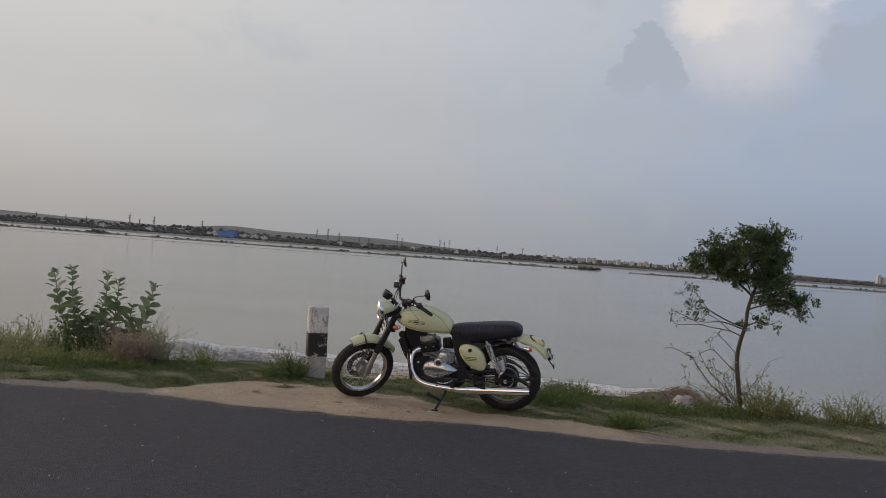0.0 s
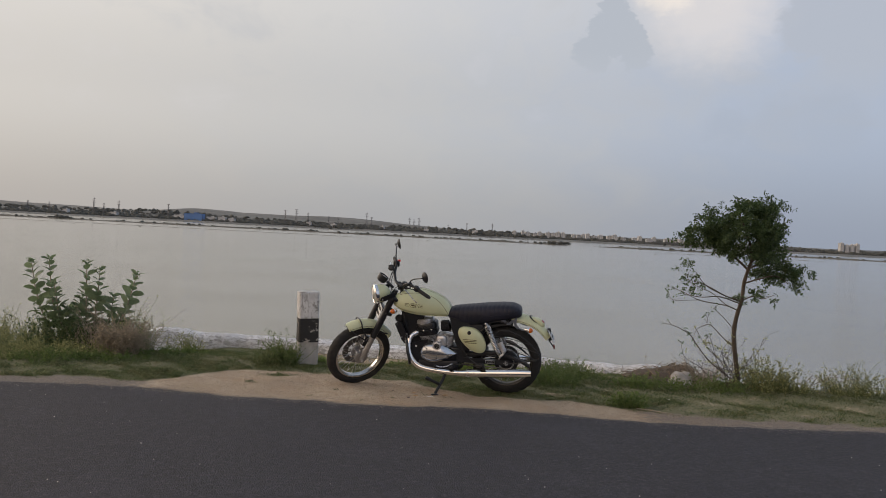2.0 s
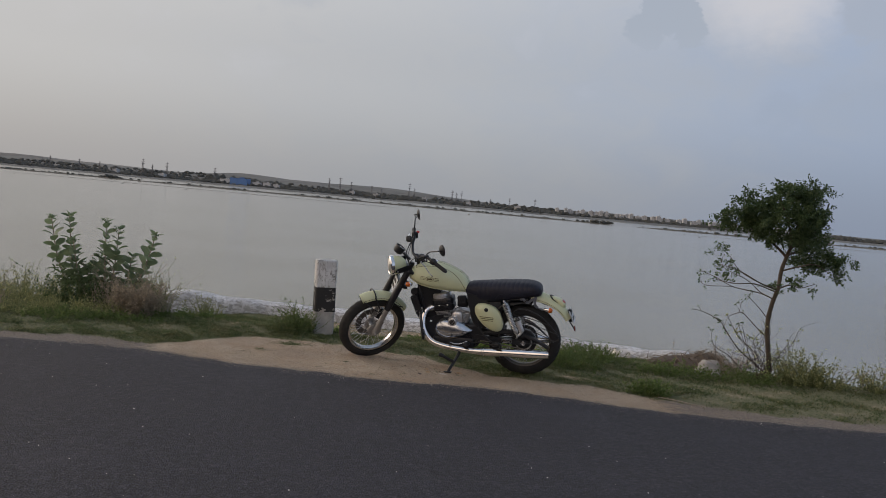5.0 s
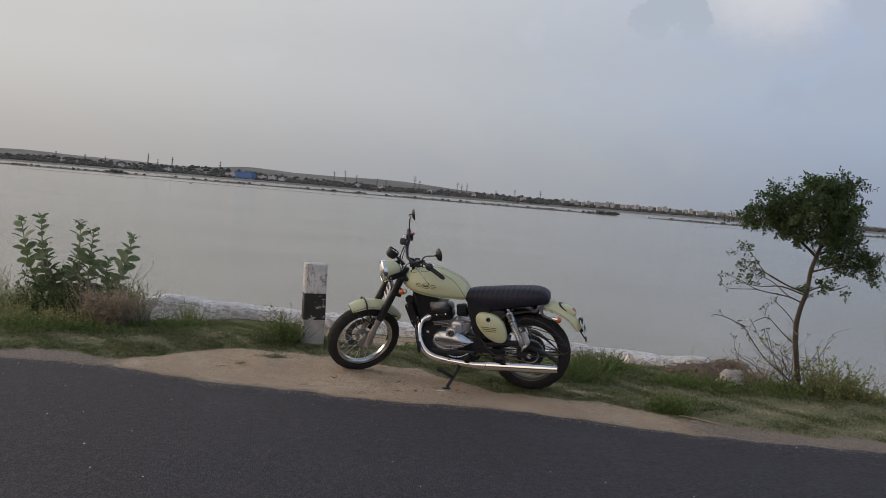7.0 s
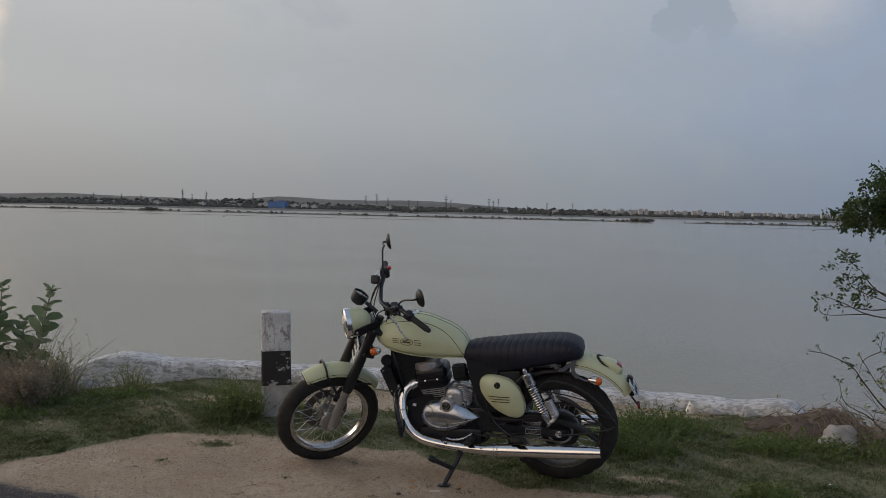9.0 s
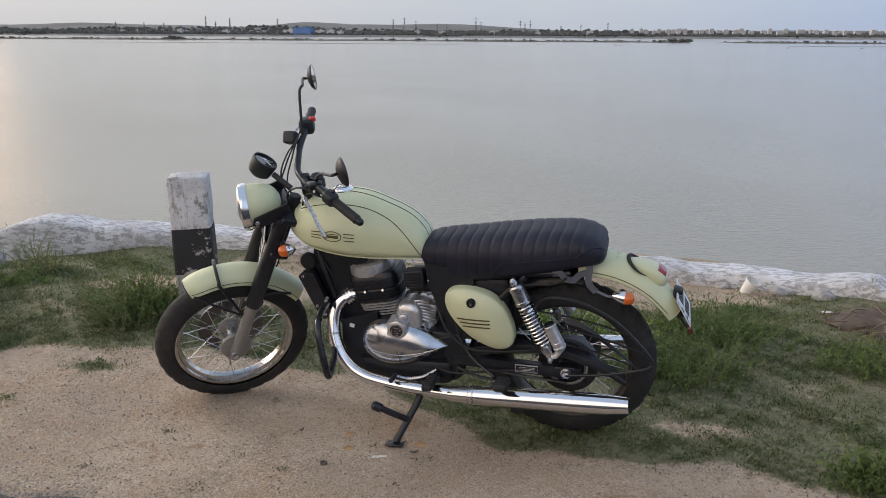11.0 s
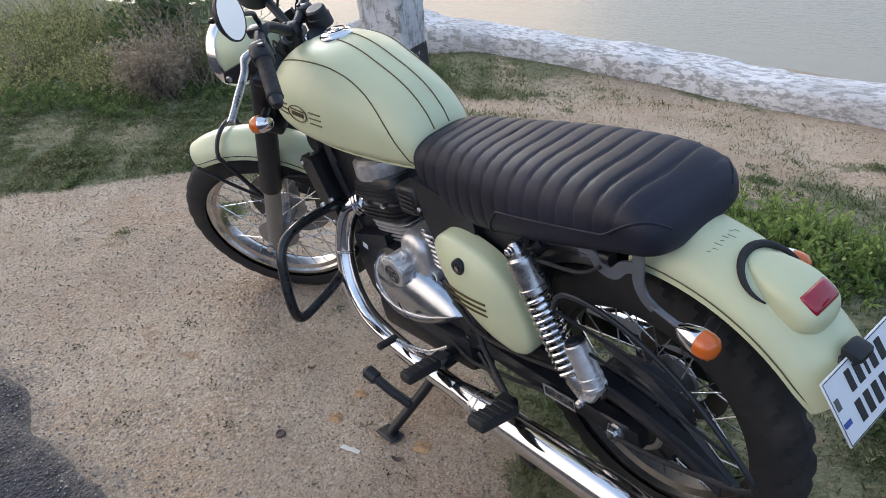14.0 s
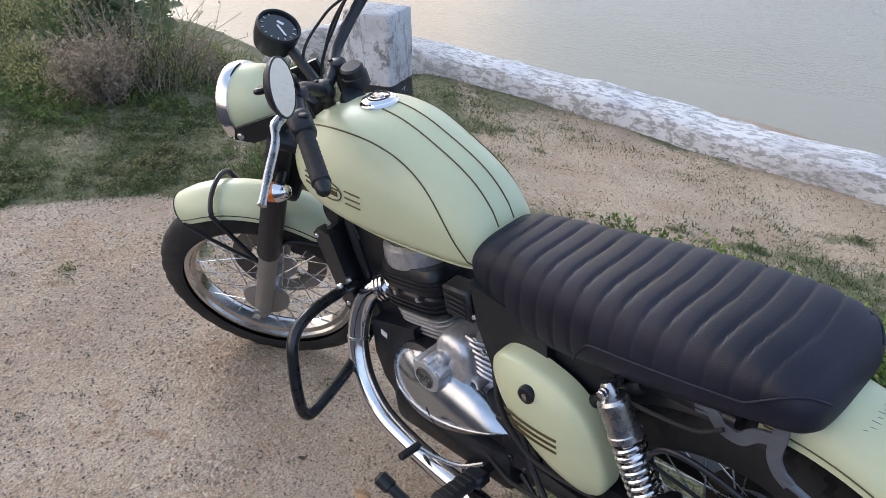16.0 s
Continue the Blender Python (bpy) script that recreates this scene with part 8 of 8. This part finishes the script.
def cup():
    m = Matrix.Translation((2.0, 10.24, ground_at(2.0, 10.24) + 0.05)) @ pose(0, 0, 0, 28, 10, 30)
    bm = bmesh.new()
    lathe(bm, [(0, -0.06), (0.038, -0.06), (0.05, 0.05), (0.053, 0.05), (0.053, 0.056), (0.049, 0.056), (0.037, -0.054), (0, -0.054)], Matrix.Identity(4), 24)
    ob = part("paper_cup", bm, "cup", None)
    ob.matrix_world = m
    tagged(ob, "crumpled white paper cup at the foot of the wall", "cup")


cup()


def scrap(name, x, y, w0, d, yaw, mat, label, category="litter", lift=0.004):
    bm = bmesh.new()
    rings = []
    for k in range(6):
        t = k / 5 - 0.5
        z = 0.004 * noise.noise(Vector((k * 0.9, x, y))) + lift
        rings.append([(t * w0, -d / 2, z), (t * w0, d / 2, z + 0.002), (t * w0, d / 2, z + 0.003), (t * w0, -d / 2, z + 0.001)])
    loft(bm, rings)
    ob = part(name, bm, mat, None)
    ob.matrix_world = pose(x, y, ground_at(x, y), 0, 0, yaw)
    return tagged(ob, label, category)


scrap("paper_scrap", 0.045, 7.24, 0.055, 0.012, 15, "paper", "thin strip of white paper on sandy ground")
scrap("paper_scrap", 2.55, 8.9, 0.06, 0.05, 40, "paper", "white paper scrap in the grass")
scrap("paper_scrap", 2.3, 9.5, 0.06, 0.045, 10, "paper", "white paper scrap in the grass")
scrap("paper_scrap", 2.35, 7.75, 0.05, 0.04, 70, "paper", "small white paper scrap in the grass")


def dead_leaf(x, y, ln, wd, yaw):
    """A dry leaf curled up along its rib."""
    bm = bmesh.new()
    rings = []
    for k in range(8):
        t = k / 7
        w = wd * 0.5 * (0.08 + sin(pi * t ** 0.8) ** 0.8) * (1 + 0.18 * sin(k * 2.3 + x * 40))
        z = 0.004 + 0.010 * (t - 0.5) ** 2 * 4
        ring = [(t * ln - ln / 2, w * u, z + 0.35 * abs(w * u) + 0.0012 * up) for u, up in ((-1, 0), (-0.5, 0), (0, 0), (0.5, 0), (1, 0), (1, 1), (0.5, 1), (0, 1), (-0.5, 1), (-1, 1))]
        rings.append(ring)
    loft(bm, rings)
    ob = part("dead_leaf", bm, "deadleaf", None)
    ob.matrix_world = pose(x, y, ground_at(x, y), 0, 0, yaw)
    return tagged(ob, "curled dark brown dead leaf on sandy ground", "leaf")


dead_leaf(0.171, 7.288, 0.036, 0.016, 200)
dead_leaf(-0.31, 7.40, 0.026, 0.013, 60)
for k, (x, y, r) in enumerate(((-0.09, 7.305, 0.018), (0.185, 7.363, 0.022), (-0.112, 7.416, 0.016))):
    rock("earth_clod", x, y, ground_at(x, y) + 0.001, r, "ochre", "flat crumbling ochre clod on sandy ground", "clod", 40.0 + k, (1.2, 0.9, 0.25), 2.5)
bm = bmesh.new()
lathe(bm, [(0, 0.004), (0.009, 0.004), (0.0105, 0.007), (0.0135, 0.006), (0.0145, 0.0), (0.0125, 0.0), (0.009, 0.0025), (0, 0.0025)], Matrix.Identity(4), 21)
ob = part("bottle_cap", bm, "rust", None)
ob.matrix_world = pose(-0.151, 7.165, ground_at(-0.151, 7.165) + 0.001, 4, 3, 0)
tagged(ob, "rusty crown bottle cap trodden into sandy ground", "bottle cap")
bm = bmesh.new()
lathe(bm, [(0, 0.012), (0.013, 0.012), (0.015, 0.01), (0.015, 0.0), (0.013, 0.0), (0.013, 0.009), (0, 0.009)], Matrix.Identity(4), 20)
ob = part("bottle_cap", bm, "bluecap", None)
ob.matrix_world = pose(1.14, 9.75, ground_at(1.14, 9.75) + 0.004, 25, 0, 0)
tagged(ob, "blue plastic bottle cap on sandy ground", "bottle cap")
bm = bmesh.new()
tube(bm, [(0, 0, 0.01), (0.12, -0.05, 0.012), (0.30, -0.16, 0.008)], [0.006, 0.005, 0.003], 6)
ob = part("dry_stick", bm, "twig", None)
ob.matrix_world = pose(1.92, 7.18, ground_at(1.92, 7.18), 0, 0, 0)
tagged(ob, "pale dry stick lying in the grass", "stick")


def loose(name, n, x0, x1, y0, y1, s0, s1, mat, label, seed, keep):
    """Loose grit, many small stones as one mesh."""
    g = np.random.default_rng(seed)
    x, y = g.uniform(x0, x1, n), g.uniform(y0, y1, n)
    k = keep(x, y, g)
    x, y = x[k], y[k]
    m = len(x)
    z = np.where(y < road_edge(x), 0.012, height(x, y))
    s = s0 + (s1 - s0) * g.random(m) ** 3
    base = np.array([(1, 0, 0), (0, 1, 0), (-1, 0, 0), (0, -1, 0), (0, 0, 0.8), (0, 0, -0.8)])
    v = base[None] * s[:, None, None] * g.uniform(0.6, 1.3, (m, 6, 1))
    a = g.uniform(0, 2 * pi, m)
    c, sn = np.cos(a)[:, None], np.sin(a)[:, None]
    v = np.stack([v[:, :, 0] * c - v[:, :, 1] * sn + x[:, None], v[:, :, 0] * sn + v[:, :, 1] * c + y[:, None], v[:, :, 2] + z[:, None] + s[:, None] * 0.25], 2)
    f = np.array([(0, 1, 4), (1, 2, 4), (2, 3, 4), (3, 0, 4), (1, 0, 5), (2, 1, 5), (3, 2, 5), (0, 3, 5)])
    f = (f[None] + 6 * np.arange(m)[:, None, None]).reshape(-1, 3)
    me = bpy.data.meshes.new(name)
    me.from_pydata(v.reshape(-1, 3).tolist(), [], f.tolist())
    me.materials.append(MAT[mat])
    return tagged(new(name, me), label, "gravel", kind="stuff")


loose("gravel", 70000, -3.2, 2.6, 6.6, 8.6, 0.0012, 0.0050, "pebble", "loose grit and small stones on sandy ground", 21, lambda x, y, g: (y > road_edge(x) - 0.22 * g.random(len(x)) ** 1.5) & (cover(x, y) < 0.5))
loose("chippings", 90000, -6.0, 5.0, 6.4, 7.35, 0.0012, 0.0042, "chip", "grey chippings strewn along the road's broken edge", 24, lambda x, y, g: np.abs(y - road_edge(x) + 0.01) < 0.02 + 0.24 * g.random(len(x)) ** 2.0)
loose("gravel", 9000, -2.2, 2.2, 9.0, 10.8, 0.0012, 0.0055, "pebble", "loose grit behind the motorcycle", 22, lambda x, y, g: cover(x, y) < 0.5)
loose("grit", 900, -6, 6, 1.5, 6.9, 0.002, 0.006, "paper", "pale grit scattered on the road", 23, lambda x, y, g: g.random(len(x)) < 0.35)
